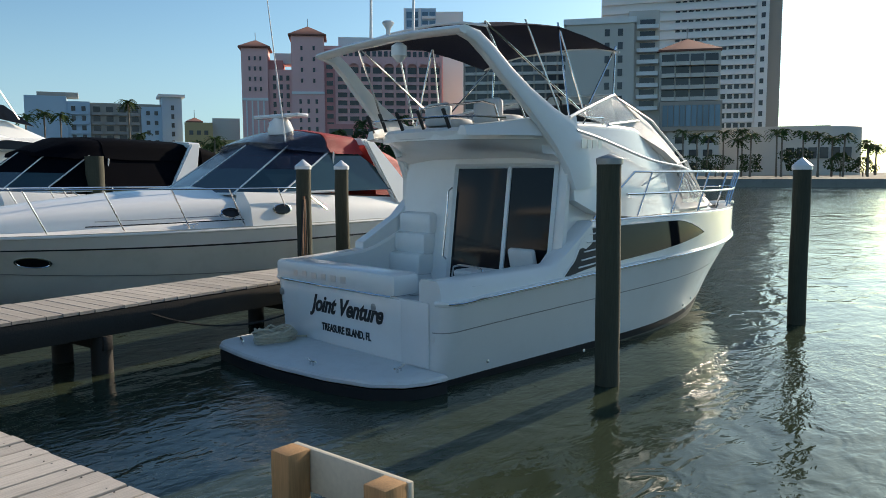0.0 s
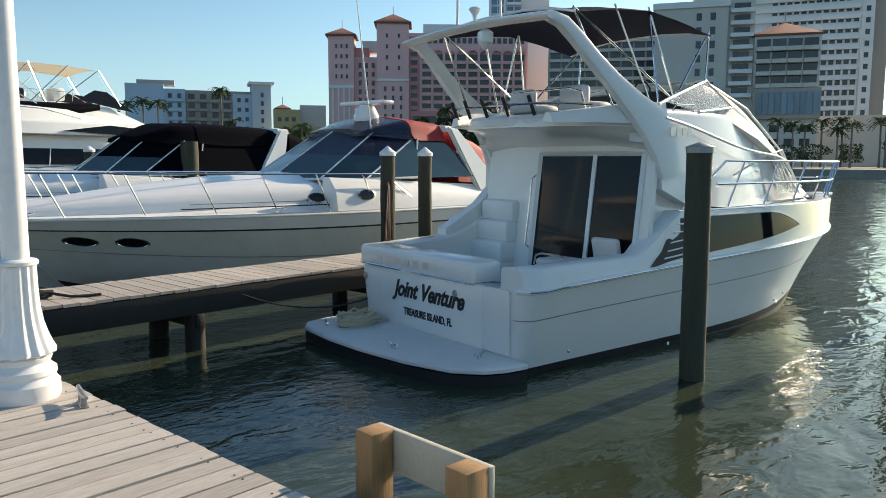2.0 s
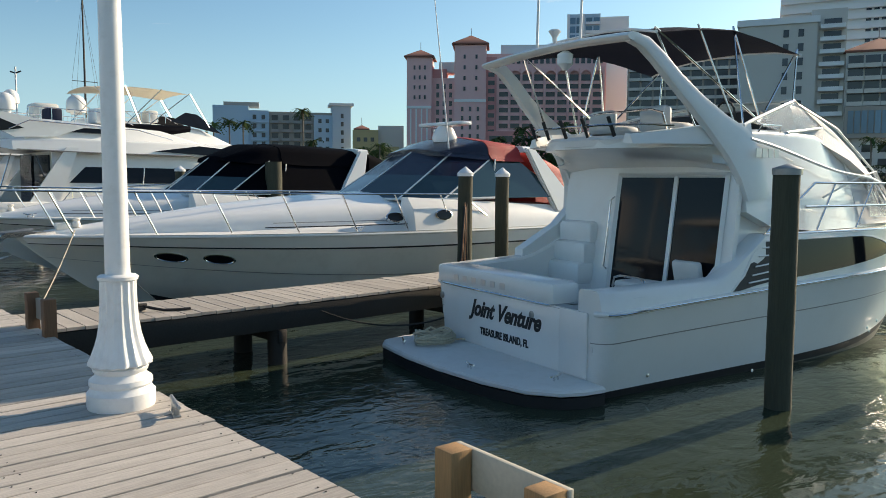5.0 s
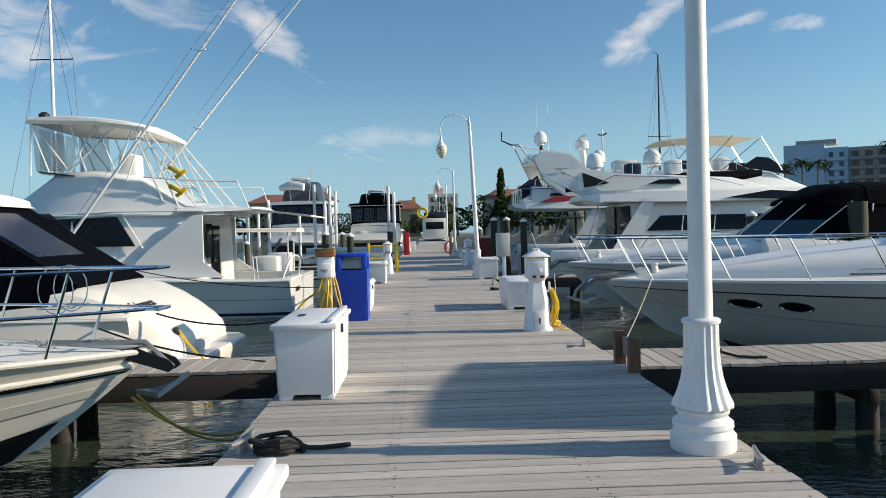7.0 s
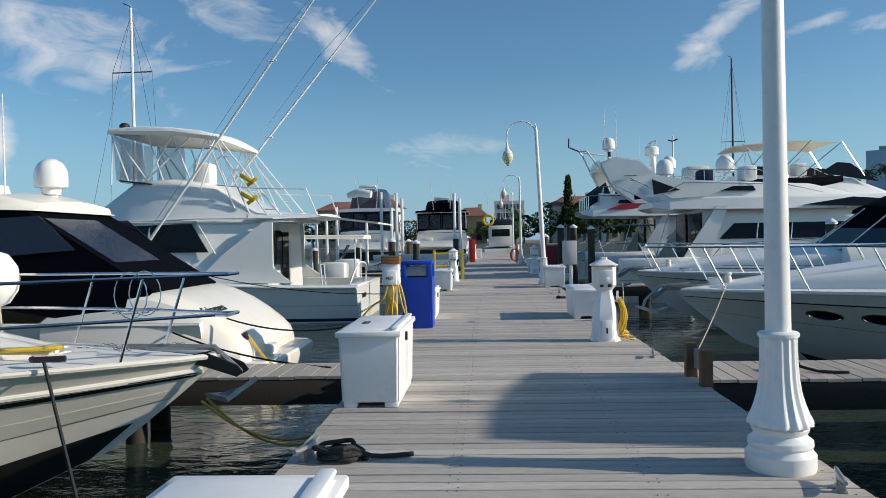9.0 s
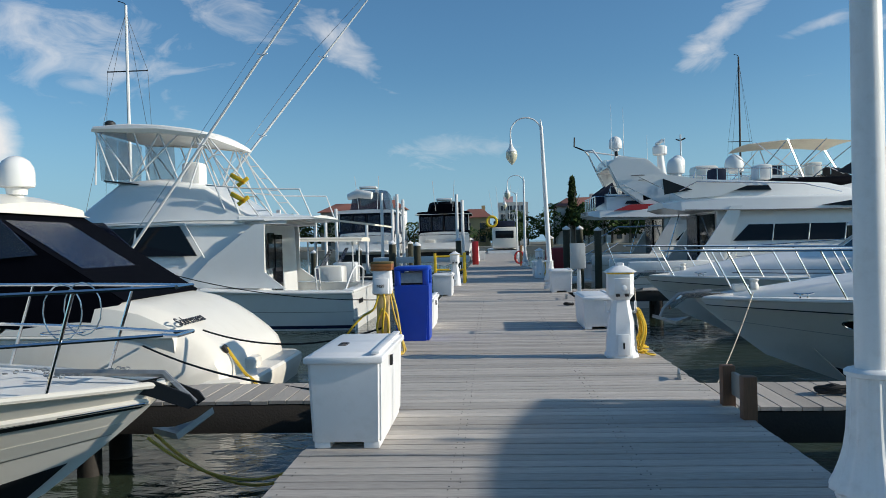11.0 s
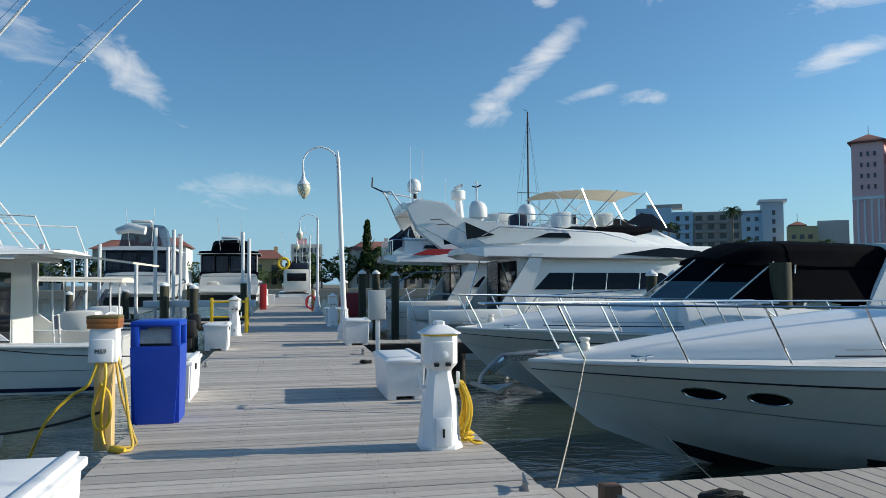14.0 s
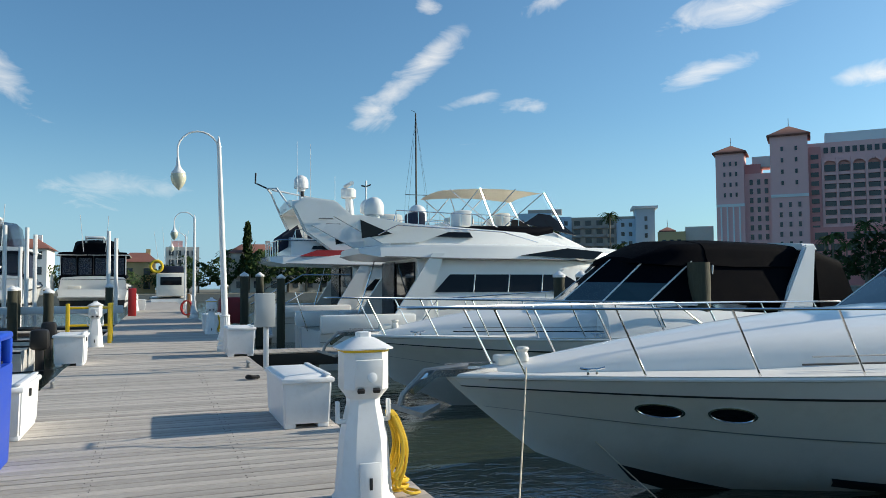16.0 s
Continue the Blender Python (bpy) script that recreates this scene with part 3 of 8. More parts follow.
lamp_post(1.44, 4.52, 0)
lamp_post(1.42, 24.2, 0, 5.1, lean=-2.2)
lamp_post(1.55, 45.0, 0, 5.1)
lamp_post(1.70, 63.0, 0)


def pedestal(x, y, turn, cable=1, scale=1.0):
    """Lighthouse-shaped power pedestal with sockets and a coiled shore cable."""
    o = thing("power_pedestal", x, y, 0, turn, "white lighthouse-shaped dock power pedestal with coiled yellow cable", "power pedestal", "power pedestals along the dock")

    def octo(bm, prof, cut=0.42):
        rings = []
        for r, z in prof:
            c = r * cut
            rings.append([(r, -c, z), (r, c, z), (c, r, z), (-c, r, z), (-r, c, z), (-r, -c, z), (-c, -r, z), (c, -r, z)])
        return loft(bm, rings, True, True, True)
    part("base", octo(B(), [(0.2, 0), (0.2, 0.03), (0.185, 0.05), (0.155, 0.45), (0.125, 0.6), (0.108, 0.68), (0.108, 0.74)], 0.55), PLASTIC_WHITE, o)
    part("meter_head", octo(B(), [(0.108, 0.72), (0.125, 0.745), (0.158, 0.79), (0.158, 1.045), (0.15, 1.05)], 0.62), PLASTIC_WHITE, o)
    part("lens_band", octo(B(), [(0.155, 1.045), (0.163, 1.05), (0.163, 1.068), (0.155, 1.07)], 0.62), YELLOW_PAINT, o, "faded yellow lens band")
    cap = part("cap", octo(B(), [(0.19, 1.066), (0.19, 1.075), (0.08, 1.14), (0.05, 1.15), (0.05, 1.18), (0.035, 1.185)], 0.62), PLASTIC_WHITE, o)
    b = B()
    box(b, 0, -0.2, 0.17, 0.15, 0.025, 0.26, 0.008, tilt=(-4, 0))
    door = part("access_door", b, PLASTIC_WHITE, o)
    b = B()
    box(b, 0.0, -0.217, 0.16, 0.022, 0.012, 0.08, 0.003)
    part("latch", b, RUBBER, door)
    b = B()
    box(b, 0, -0.165, 0.905, 0.2, 0.03, 0.19, 0.008, tilt=(8, 0))
    face = part("socket_cover", b, PLASTIC_WHITE, o)
    part("breaker_knob", lathe(B(), [(0.035, 0), (0.035, 0.012), (0.02, 0.016)], 16, m=pose(0.02, -0.175, 0.875, 82, 0, 0)), PLASTIC_WHITE, face)
    for sx in (-0.055, 0.055):
        b = B()
        box(b, sx, -0.165, 0.785, 0.05, 0.03, 0.03, 0.006, tilt=(30, 0))
        part("socket", b, RUBBER, face)
    for sx in (-0.06, 0.02):
        b = B()
        box(b, sx + 0.02, -0.172, 0.95, 0.014, 0.014, 0.022, 0.003, tilt=(8, 0))
        part("switch", b, GALVANISED, face)
    for sx in (-1, 1):
        b = B()
        box(b, sx * 0.15, 0, 0.56, 0.07, 0.05, 0.03, 0.006)
        box(b, sx * 0.185, 0, 0.625, 0.025, 0.05, 0.15, 0.006)
        part("cable_hook", b, PLASTIC_WHITE, o)
    if cable:
        rr = random.Random(int(y * 10))
        b = B()
        for k in range(7):
            w, low = 0.07 + 0.012 * k, 0.06 + rr.uniform(0, 0.12)
            cx, cy = cable * (0.19 + 0.008 * k), rr.uniform(-0.05, 0.05)
            pts = [(cx, cy - w * 0.4, 0.58)] + [(cx + cable * 0.06 * math.sin(math.pi * t / 5), cy - w * math.cos(0.25 * (5 - t)) * 0.9, 0.58 - (0.58 - low) * t / 5) for t in range(1, 6)]
            pts += [(cx + cable * 0.1, cy, low - 0.03)] + [(cx + cable * 0.06 * math.sin(math.pi * t / 5), cy + w * math.cos(0.25 * (5 - t)) * 0.9, 0.58 - (0.58 - low) * t / 5) for t in range(5, 0, -1)] + [(cx, cy + w * 0.4, 0.6)]
            part("cable_loop", tube(B(), curve3(pts, 3), 0.011, 6, True), YELLOW_CABLE, o, "coiled yellow shore power cable")
        part("cable_tail", tube(B(), curve3([(cable * 0.24, 0.02, 0.08), (cable * 0.32, -0.05, 0.03), (cable * 0.42, 0.0, 0.015), (cable * 0.36, 0.12, 0.015), (cable * 0.26, 0.05, 0.03)], 6), 0.011, 6), YELLOW_CABLE, o)
    return o


pedestal(1.27, 10.62, 0)
pedestal(-1.62, 27.1, 0, 0)
pedestal(1.52, 31.3, 0)
pedestal(1.5, 50.0, 0, 0)
pedestal(-1.5, 60.0, 0, 0)


def dock_box(x, y, w, d, h, turn, lettered=False):
    """White dock storage box with an overhanging lid and skid feet."""
    o = thing("dock_box", x, y, 0, turn, "white fibreglass dock storage box with overhanging lid", "storage box", "storage boxes along the dock")
    rings = []
    for s, z in ((0.93, 0.05), (0.94, 0.06), (1.0, h - 0.06), (1.0, h - 0.03)):
        rings.append([(w / 2 * s, -d / 2 * s, z), (w / 2 * s, d / 2 * s, z), (-w / 2 * s, d / 2 * s, z), (-w / 2 * s, -d / 2 * s, z)])
    b = loft(B(), rings, True, True, True)
    bmesh.ops.bevel(b, geom=[e for e in b.edges if abs((e.verts[0].co - e.verts[1].co).normalized().z) > 0.8], offset=0.02, segments=3, affect="EDGES")
    for sx in (-1, 1):
        box(b, sx * w * 0.34, 0, 0.03, w * 0.22, d * 0.92, 0.06, 0.008)
    part("body", b, PLASTIC_WHITE, o)
    b = B()
    box(b, 0, 0, h - 0.02, w * 1.08, d * 1.06, 0.05, 0.012)
    box(b, 0, 0, h + 0.012, w * 1.0, d * 0.98, 0.03, 0.012, taper=0.9)
    lid = part("lid", b, PLASTIC_WHITE, o)
    b = B()
    box(b, w * 0.43, 0, h + 0.03, 0.06, d * 0.98, 0.022, 0.008)
    part("lid_rib", b, PLASTIC_WHITE, lid)
    b = B()
    box(b, w * 0.5 + 0.012, -d * 0.1, h - 0.1, 0.02, 0.05, 0.08, 0.005)
    part("hasp", b, RUBBER, o)
    if lettered:
        text_part("lettering", "M59", 0.1, INK, lid, pose(-0.06, -0.13, h + 0.029, 0, 0, 90), label="slip number painted on the lid", align="CENTER")
    return o


dock_box(-1.43, 6.95, 0.54, 1.28, 0.68, 0, True)
dock_box(-1.17, 1.62, 0.58, 1.2, 0.66, 0)
dock_box(1.40, 14.15, 0.52, 1.35, 0.53, 0)
dock_box(-1.62, 14.5, 0.52, 1.2, 0.53, 0)
dock_box(1.60, 23.0, 0.6, 0.9, 0.62, 0)
dock_box(-1.72, 22.3, 0.55, 0.9, 0.6, 0)
dock_box(1.62, 32.6, 0.6, 1.0, 0.6, 0)
dock_box(-1.5, 62.0, 1.2, 0.7, 0.7, 0)


def cleat(x, y, turn, z=0.0, size=1.0, mat=None):
    o = thing("dock_cleat", x, y, z, turn, "worn galvanised iron mooring cleat bolted to the dock edge", "cleat", "cleats along the dock")
    b = B()
    for sy in (-0.05, 0.05):
        box(b, 0, sy * size, 0.03 * size, 0.035 * size, 0.04 * size, 0.06 * size, 0.006)
    box(b, 0, 0, 0.006, 0.05 * size, 0.17 * size, 0.012, 0.003)
    tube(b, [(0, -0.16 * size, 0.085 * size), (0, -0.1 * size, 0.075 * size), (0, 0, 0.07 * size), (0, 0.1 * size, 0.075 * size), (0, 0.16 * size, 0.085 * size)], [0.012 * size, 0.018 * size, 0.022 * size, 0.018 * size, 0.012 * size], 8)
    part("cleat_body", b, mat or GALVANISED, o)
    return o


cleat(1.62, 4.1, -14, size=0.95)
cleat(1.60, 9.0, -12, size=0.95)
cleat(-1.62, 4.75, -10, size=1.25)
cleat(-1.6, 18.4, 0, size=1.2)
cleat(1.5, 20.2, 0, size=1.2)


def coil(name, x, y, z, r, turns, mat, label, thick=0.014, seed=1, squash=1.0, tail=None, heap=0.02):
    """A loose heap of rope."""
    rr = random.Random(seed)
    pts = []
    for k in range(turns * 10):
        a = 2 * math.pi * k / 10
        q = r * (0.75 + 0.35 * rr.random())
        pts.append((q * math.cos(a) + rr.uniform(-0.02, 0.02), squash * q * math.sin(a), thick + heap * (k / 10) * rr.uniform(0.5, 1.1)))
    if tail:
        pts += [tuple(p) for p in tail]
    o = part(name, tube(B(), curve3(pts, 2), thick, 6), mat)
    o.location = (x, y, z)
    return tagged(o, label, "rope")


coil("mooring_rope", -1.38, 4.72, 0.0, 0.15, 5, ROPE_DARK, "black mooring rope heaped round a dock cleat", 0.018, 2, 0.7, [(0.2, 0.02, 0.03), (0.36, 0.06, 0.02), (0.48, 0.1, 0.02)], 0.022)
coil("mooring_rope", 1.35, 18.2, 0.0, 0.1, 3, ROPE_DARK, "black mooring rope coiled on the dock boards", 0.016, 3)


def guard_posts(x, y, label):
    """Two short brown posts with a board between them."""
    o = thing("dock_stop", x, y, 0, 0, label, "dock stop")
    for dy in (-0.28, 0.28):
        b = B()
        box(b, 0, dy, -0.08, 0.11, 0.11, 0.86, 0.006)
        part("post", b, WOOD_BROWN, o)
    b = B()
    box(b, 0.035, 0, 0.2, 0.035, 0.5, 0.2, 0.004)
    part("board", b, material("plastic_board", (0.32, 0.29, 0.25), 0.6, vary=0.2, scale=4), o)


guard_posts(1.72, 7.45, "pair of short brown timber posts joined by a grey board")

# timber frame with a pale board at the water's edge
barrier = thing("timber_barrier", 2.16, 1.84, 0, 86, "fresh treated timber posts holding a pale plywood board", "barrier")
for dx in (-0.31, 0.31):
    b = B()
    box(b, dx, 0, -0.6, 0.13, 0.13, 1.56, 0.006)
    part("post", b, WOOD_NEW, barrier)
b = B()
box(b, 0.0, -0.085, 0.07, 0.76, 0.03, 0.21, 0.003)
part("board", b, material("pale_plywood", (0.55, 0.5, 0.4), 0.6, vary=0.15, scale=4, grain=0.15, grain_scale=40), barrier)


def trash_bin(x, y):
    o = thing("litter_bin", x, y, 0, 0, "tall blue plastic litter bin with open slots in its hood", "litter bin")
    b = loft(B(), [[(sx * w, sy * d, z) for sx, sy in ((1, -1), (1, 1), (-1, 1), (-1, -1))] for w, d, z in ((0.245, 0.29, 0.0), (0.25, 0.295, 0.02), (0.262, 0.31, 0.84), (0.262, 0.31, 0.86))], True, True, True)
    bmesh.ops.bevel(b, geom=[e for e in b.edges if abs((e.verts[0].co - e.verts[1].co).normalized().z) > 0.8], offset=0.045, segments=4, affect="EDGES")
    part("body", b, BLUE_PLASTIC, o)
    for sx in (-1, 1):
        for sy in (-1, 1):
            b = B()
            box(b, sx * 0.215, sy * 0.265, 0.97, 0.095, 0.09, 0.24, 0.02)
            part("hood_corner", b, BLUE_PLASTIC, o)
    b = B()
    box(b, 0, 0, 1.105, 0.535, 0.63, 0.07, 0.03)
    part("hood_top", b, BLUE_PLASTIC, o)
    b = B()
    box(b, 0, 0, 0.87, 0.4, 0.46, 0.02)
    part("liner", b, RUBBER, o)
    for sy in (-1, 1):
        b = B()
        box(b, 0, sy * 0.26, 0.965, 0.36, 0.012, 0.16, 0.002, tilt=(sy * 20, 0))
        part("flap", b, material("worn_grey_flap", (0.35, 0.36, 0.36), 0.5, vary=0.4, scale=12), o)


trash_bin(-1.57, 12.72)


def power_post(x, y):
    """Timber post with a meter box, warning cap and hanging cables."""
    o = thing("power_post", x, y, 0, 0, "timber post with white power box, orange-brown cap and yellow cables", "power post")
    b = B()
    box(b, 0, 0, 0.4, 0.16, 0.16, 0.84, 0.008)
    part("post", b, material("yellow_pine", (0.62, 0.45, 0.2), 0.6, vary=0.15, scale=3, grain=0.25, grain_scale=30, stretch=(3, 3, 0.2)), o)
    b = B()
    box(b, 0, 0, 0.97, 0.27, 0.24, 0.34, 0.03, taper=0.9)
    box(b, 0.0, -0.13, 0.92, 0.2, 0.06, 0.22, 0.015, tilt=(-8, 0))
    case = part("power_box", b, PLASTIC_WHITE, o)
    b = B()
    box(b, 0, 0, 1.16, 0.28, 0.25, 0.06, 0.008)
    box(b, 0, 0, 1.2, 0.29, 0.26, 0.05, 0.01)
    part("amber_lens", b, material("amber_lens", (0.32, 0.12, 0.03), 0.3, vary=0.2), o)
    b = B()
    box(b, 0, 0, 1.235, 0.29, 0.26, 0.035, 0.012)
    part("cap", b, material("moss_brown_cap", (0.16, 0.12, 0.04), 0.7, vary=0.3, scale=12), o)
    text_part("lettering", "M59", 0.06, INK, case, pose(-0.06, -0.168, 0.9, 90, 0, 0), label="slip number on the power box")
    for k, pts in enumerate((
            [(0.02, -0.12, 0.86), (0.05, -0.2, 0.7), (0.02, -0.18, 0.45), (0.0, -0.12, 0.2), (0.03, -0.13, 0.05)],
            [(-0.03, -0.13, 0.84), (-0.1, -0.2, 0.62), (-0.28, -0.12, 0.5), (-0.5, -0.1, 0.25), (-0.8, 0.3, -0.3)],
            [(0.12, -0.03, 0.86), (0.2, -0.12, 0.6), (0.26, -0.2, 0.25), (0.3, -0.25, 0.04), (0.22, -0.32, 0.02), (0.1, -0.28, 0.02)],
            [(0.1, 0.0, 0.8), (0.17, -0.1, 0.5), (0.28, -0.12, 0.15), (0.3, -0.1, 0.03), (0.16, -0.18, 0.02)],
            [(0.0, -0.12, 0.6), (0.08, -0.16, 0.5), (0.07, -0.15, 0.25), (-0.04, -0.14, 0.2), (-0.07, -0.13, 0.4), (0.0, -0.12, 0.62)])):
        part("cable", tube(B(), curve3(pts, 6), 0.015 if k != 3 else 0.012, 8), YELLOW_CABLE if k not in (2, 3) else ROPE_YELLOW, o)
    part("plug", lathe(B(), [(0.03, 0), (0.036, 0.02), (0.036, 0.1), (0.026, 0.12), (0.02, 0.16)], 12, m=pose(0.12, -0.28, 0.035, 90, 0, 60)), YELLOW_CABLE, o, "yellow cable plug lying on the boards")
    return o


power_post(-1.85, 11.3)

meter = thing("meter_post", 1.78, 19.8, 0, 0, "grey metal cabinet on a single post", "meter")
b = B()
box(b, 0, 0, 0.5, 0.09, 0.09, 1.0, 0.006)
part("post", b, PAINT_WHITE, meter)
b = B()
box(b, -0.03, -0.06, 1.08, 0.36, 0.16, 0.62, 0.012)
part("cabinet", b, material("grey_cabinet", (0.5, 0.51, 0.5), 0.5, vary=0.12), meter)

rail_y = thing("safety_rail", -1.35, 28.6, 0, 0, "yellow painted pipe safety rail at the dock edge", "rail")
for dx, dy in ((0, -0.2), (0, 0.5), (-1.05, -0.2)):
    b = B()
    box(b, dx, dy, 0.55, 0.1, 0.1, 1.1, 0.01)
    part("post", b, YELLOW_PAINT, rail_y)
for z in (0.5, 0.98):
    part("bar", tube(B(), [(0, -0.2, z), (-1.05, -0.2, z)], 0.035, 8), YELLOW_PAINT, rail_y)

ext = thing("fire_cabinet", -1.42, 50.2, 0, 0, "tall red fire extinguisher cabinet", "fire cabinet")
b = B()
box(b, 0, 0, 0.75, 0.4, 0.36, 1.5, 0.03)
part("cabinet", b, RED_PAINT, ext)
hose = thing("hose_reel", 1.25, 46.0, 0, 0, "red fire hose hung on a short timber post", "hose")
part("coil", tube(B(), [(0.3 * math.cos(a * 0.5) * (1 - a * 0.006), 0.05 * (a % 3), 0.5 + 0.36 * math.sin(a * 0.5)) for a in range(50)], 0.04, 6), RED_PAINT, hose)
b = B()
box(b, 0.1, 0.1, 0.6, 0.16, 0.16, 1.2, 0.01)
part("post", b, WOOD_NEW, hose)
red_tarp = thing("covered_cart", 3.0, 41.5, -0.15, 0, "dock cart under a dark red tarpaulin", "cart")
b = B()
box(b, 0, 0, 0.62, 1.2, 1.2, 1.2, 0.15, taper=0.85)
part("tarpaulin", b, material("maroon_tarp", (0.2, 0.012, 0.018), 0.6, vary=0.25, scale=4, bump=0.01), red_tarp)


# ---------------------------------------------------------------- mooring piles
def pile(x, y, top, r=0.14, lean=(0, 0), cap=0.14, cap_mat=None, label="dark weathered mooring pile with a white pointed cap"):
    o = thing("mooring_pile", x, y, WATER, 0, label, "pile", "mooring piles")
    h = top - WATER
    rr = random.Random(int(x * 31 + y * 17))
    pts = [(lean[0] * t + rr.uniform(-0.006, 0.006), lean[1] * t + rr.uniform(-0.006, 0.006), -2.5 + (h + 2.5) * t) for t in [k / 12 for k in range(13)]]
    part("shaft", tube(B(), pts, [r * (1.03 - 0.06 * k / 12 + rr.uniform(-0.015, 0.015)) for k in range(13)], 14), WOOD_PILE, o)
    if cap:
        part("cap", lathe(B(), [(r * 1.08, -0.05), (r * 1.1, 0.015), (r * 1.06, 0.02), (0.01, cap)], 14, (lean[0], lean[1], h)), cap_mat or PAINT_WHITE, o, "weathered cone cap" if cap_mat else "white plastic cone cap")
    return o


pile(7.85, 3.08, 1.6, 0.14, (-0.04, 0), 0.07, GALVANISED, "dark weathered mooring pile with a low grey cap")
pile(12.85, 2.1, 1.54, 0.14)
pile(10.05, 10.3, 1.6, 0.145)
pile(11.3, 10.5, 1.6, 0.145)


# ---------------------------------------------------------------- boats
def antenna(parent, x, y, z, h, lean=(0, 0), name="antenna", r=0.012):
    return part(name, tube(B(), [(x, y, z), (x + lean[0], y + lean[1], z + h)], [r, r * 0.4], 6), ALUMINIUM, parent)


def dome(parent, x, y, z, r, name="radar_dome"):
    return part(name, lathe(B(), [(r * 0.55, -0.12), (r * 0.6, 0), (r * 0.96, 0.02), (r, 0.2 * r), (r * 1.0, 0.9 * r), (r * 0.93, 1.25 * r), (r * 0.72, 1.6 * r), (r * 0.4, 1.82 * r), (r * 0.05, 1.9 * r)], 20, (x, y, z)), GELCOAT, parent, "white satellite dome")


def bars(parent, name, m, widths, h, mat, gap=0.25):
    """A row of plain bars in place of a maker's mark."""
    x = 0.0
    for w in widths:
        b = B()
        box(b, x + w / 2, h / 2, 0, w, h, 0.008)
        o = part(name, b, mat, parent)
        o.matrix_basis = m
        x += w + gap * h


# --- sport sedan moored stern-to beside the side pier
sedan = thing("motor_yacht", 6.8, 6.1, WATER, -10, "white sport sedan motor yacht with swept arch and navy bimini", "motor yacht", "moored boats")
BAND = material("fouled_bottom_band", (0.16, 0.15, 0.12), 0.6, vary=0.3, scale=2, dirt=0.5, dirt_color=(0.04, 0.04, 0.03))
H1 = Hull(9.8, 3.7, 1.17, 1.52, rake=1.2, fine=2.3, full=0.45, stern=0.97, flare=0.1, sheer=0.8, quarter=0.22)
part("hull", H1.skin(B()), GELCOAT, sedan)
for s in (1, -1):
    part("boot_stripe", H1.band(B(), 0.545, 0.60, s, 0.008), BOTTOM, sedan)
    part("lower_band", H1.band(B(), 0.60, 0.70, s, 0.007), BAND, sedan)
    part("bottom", H1.band(B(), 0.70, 0.86, s, 0.006), BOTTOM, sedan)
    part("rub_rail", H1.rail(B(), 0.0, s, 0.032, 0.006), GELCOAT, sedan)
    part("rub_insert", H1.rail(B(), 0.0, s, 0.013, 0.036), STEEL, sedan)
    part("hull_line", H1.band(B(), 0.2, 0.207, s, 0.004), GALVANISED, sedan)
part("deck", H1.deck(B(), 0.24, drop=-0.12), NONSKID, sedan)
# swim platform
outline = [(-0.02, 1.78), (-0.55, 1.76), (-0.9, 1.66), (-1.04, 1.45), (-1.1, 0.7), (-1.08, 0.0), (-0.98, -0.8), (-0.8, -1.4), (-0.55, -1.68), (-0.3, -1.77), (-0.02, -1.79)]
b = B()
loft(b, [[(x * 0.96, y * 0.97, 0.325) for x, y in outline], [(x, y, 0.345) for x, y in outline], [(x, y, 0.38) for x, y in outline], [(x * 0.98, y * 0.985, 0.405) for x, y in outline], [(x * 0.3, y * 0.3, 0.41) for x, y in outline]], True, True, True)
part("swim_platform", b, NONSKID, sedan)
# black block down to the water, painting the shadow below the platform
b = loft(B(), [[(x * 0.995, y * 0.997, 0.322) for x, y in outline], [(x * 0.97, y * 0.985, -0.25) for x, y in outline]], True, True, True)
part("platform_underside", b, BOTTOM, sedan)
for x, y, a in ((-0.82, 1.25, 70), (-0.82, -0.35, 80), (-0.3, -1.3, 20)):
    b = B()
    for dx in (-0.04, 0.04):
        box(b, dx, 0, 0.02, 0.02, 0.02, 0.05, 0.004)
    tube(b, [(-0.11, 0, 0.055), (-0.04, 0, 0.045), (0.04, 0, 0.045), (0.11, 0, 0.055)], 0.012, 6)
    c = part("platform_cleat", b, STEEL, sedan)
    c.matrix_basis = pose(x, y, 0.41, 0, 0, a)
# transom: upper locker with a maker's mark, lower face with the name, gate
b = B()
box(b, 0.16, 0.36, 1.3, 0.42, 2.56, 0.27, 0.06)
part("transom_locker", b, GELCOAT, sedan)
part("transom_trim", tube(B(), [(0.06, 1.7, 1.175), (-0.045, 1.45, 1.175), (-0.05, 0.5, 1.17), (-0.045, -0.86, 1.17)], 0.014, 6), STEEL, sedan)
b = B()
box(b, -0.024, -1.26, 0.8, 0.03, 0.46, 0.74, 0.012)
part("transom_gate", b, GELCOAT, sedan)
b = B()
box(b, -0.008, 0, 0.78, 0.024, 2.96, 0.74, 0.008)
part("transom_face", b, GELCOAT, sedan)
bars(sedan, "maker_mark", pose(-0.056, 1.17, 1.24, 90, 0, -90), (0.1, 0.1, 0.11, 0.1, 0.1, 0.11), 0.085, SILVER, 1.3)
text_part("boat_name", "Joint Venture", 0.30, INK, sedan, pose(-0.024, 0.80, 0.82, 90, 0, -90), 0.38, 0.003, "boat name in slanting dark letters", 0.9, bold=0.010)
text_part("home_port", "TREASURE ISLAND, FL", 0.135, INK, sedan, pose(-0.024, 0.58, 0.58, 90, 0, -90), 0.0, 0.003, "home port in dark capitals", 0.78, bold=0.004)
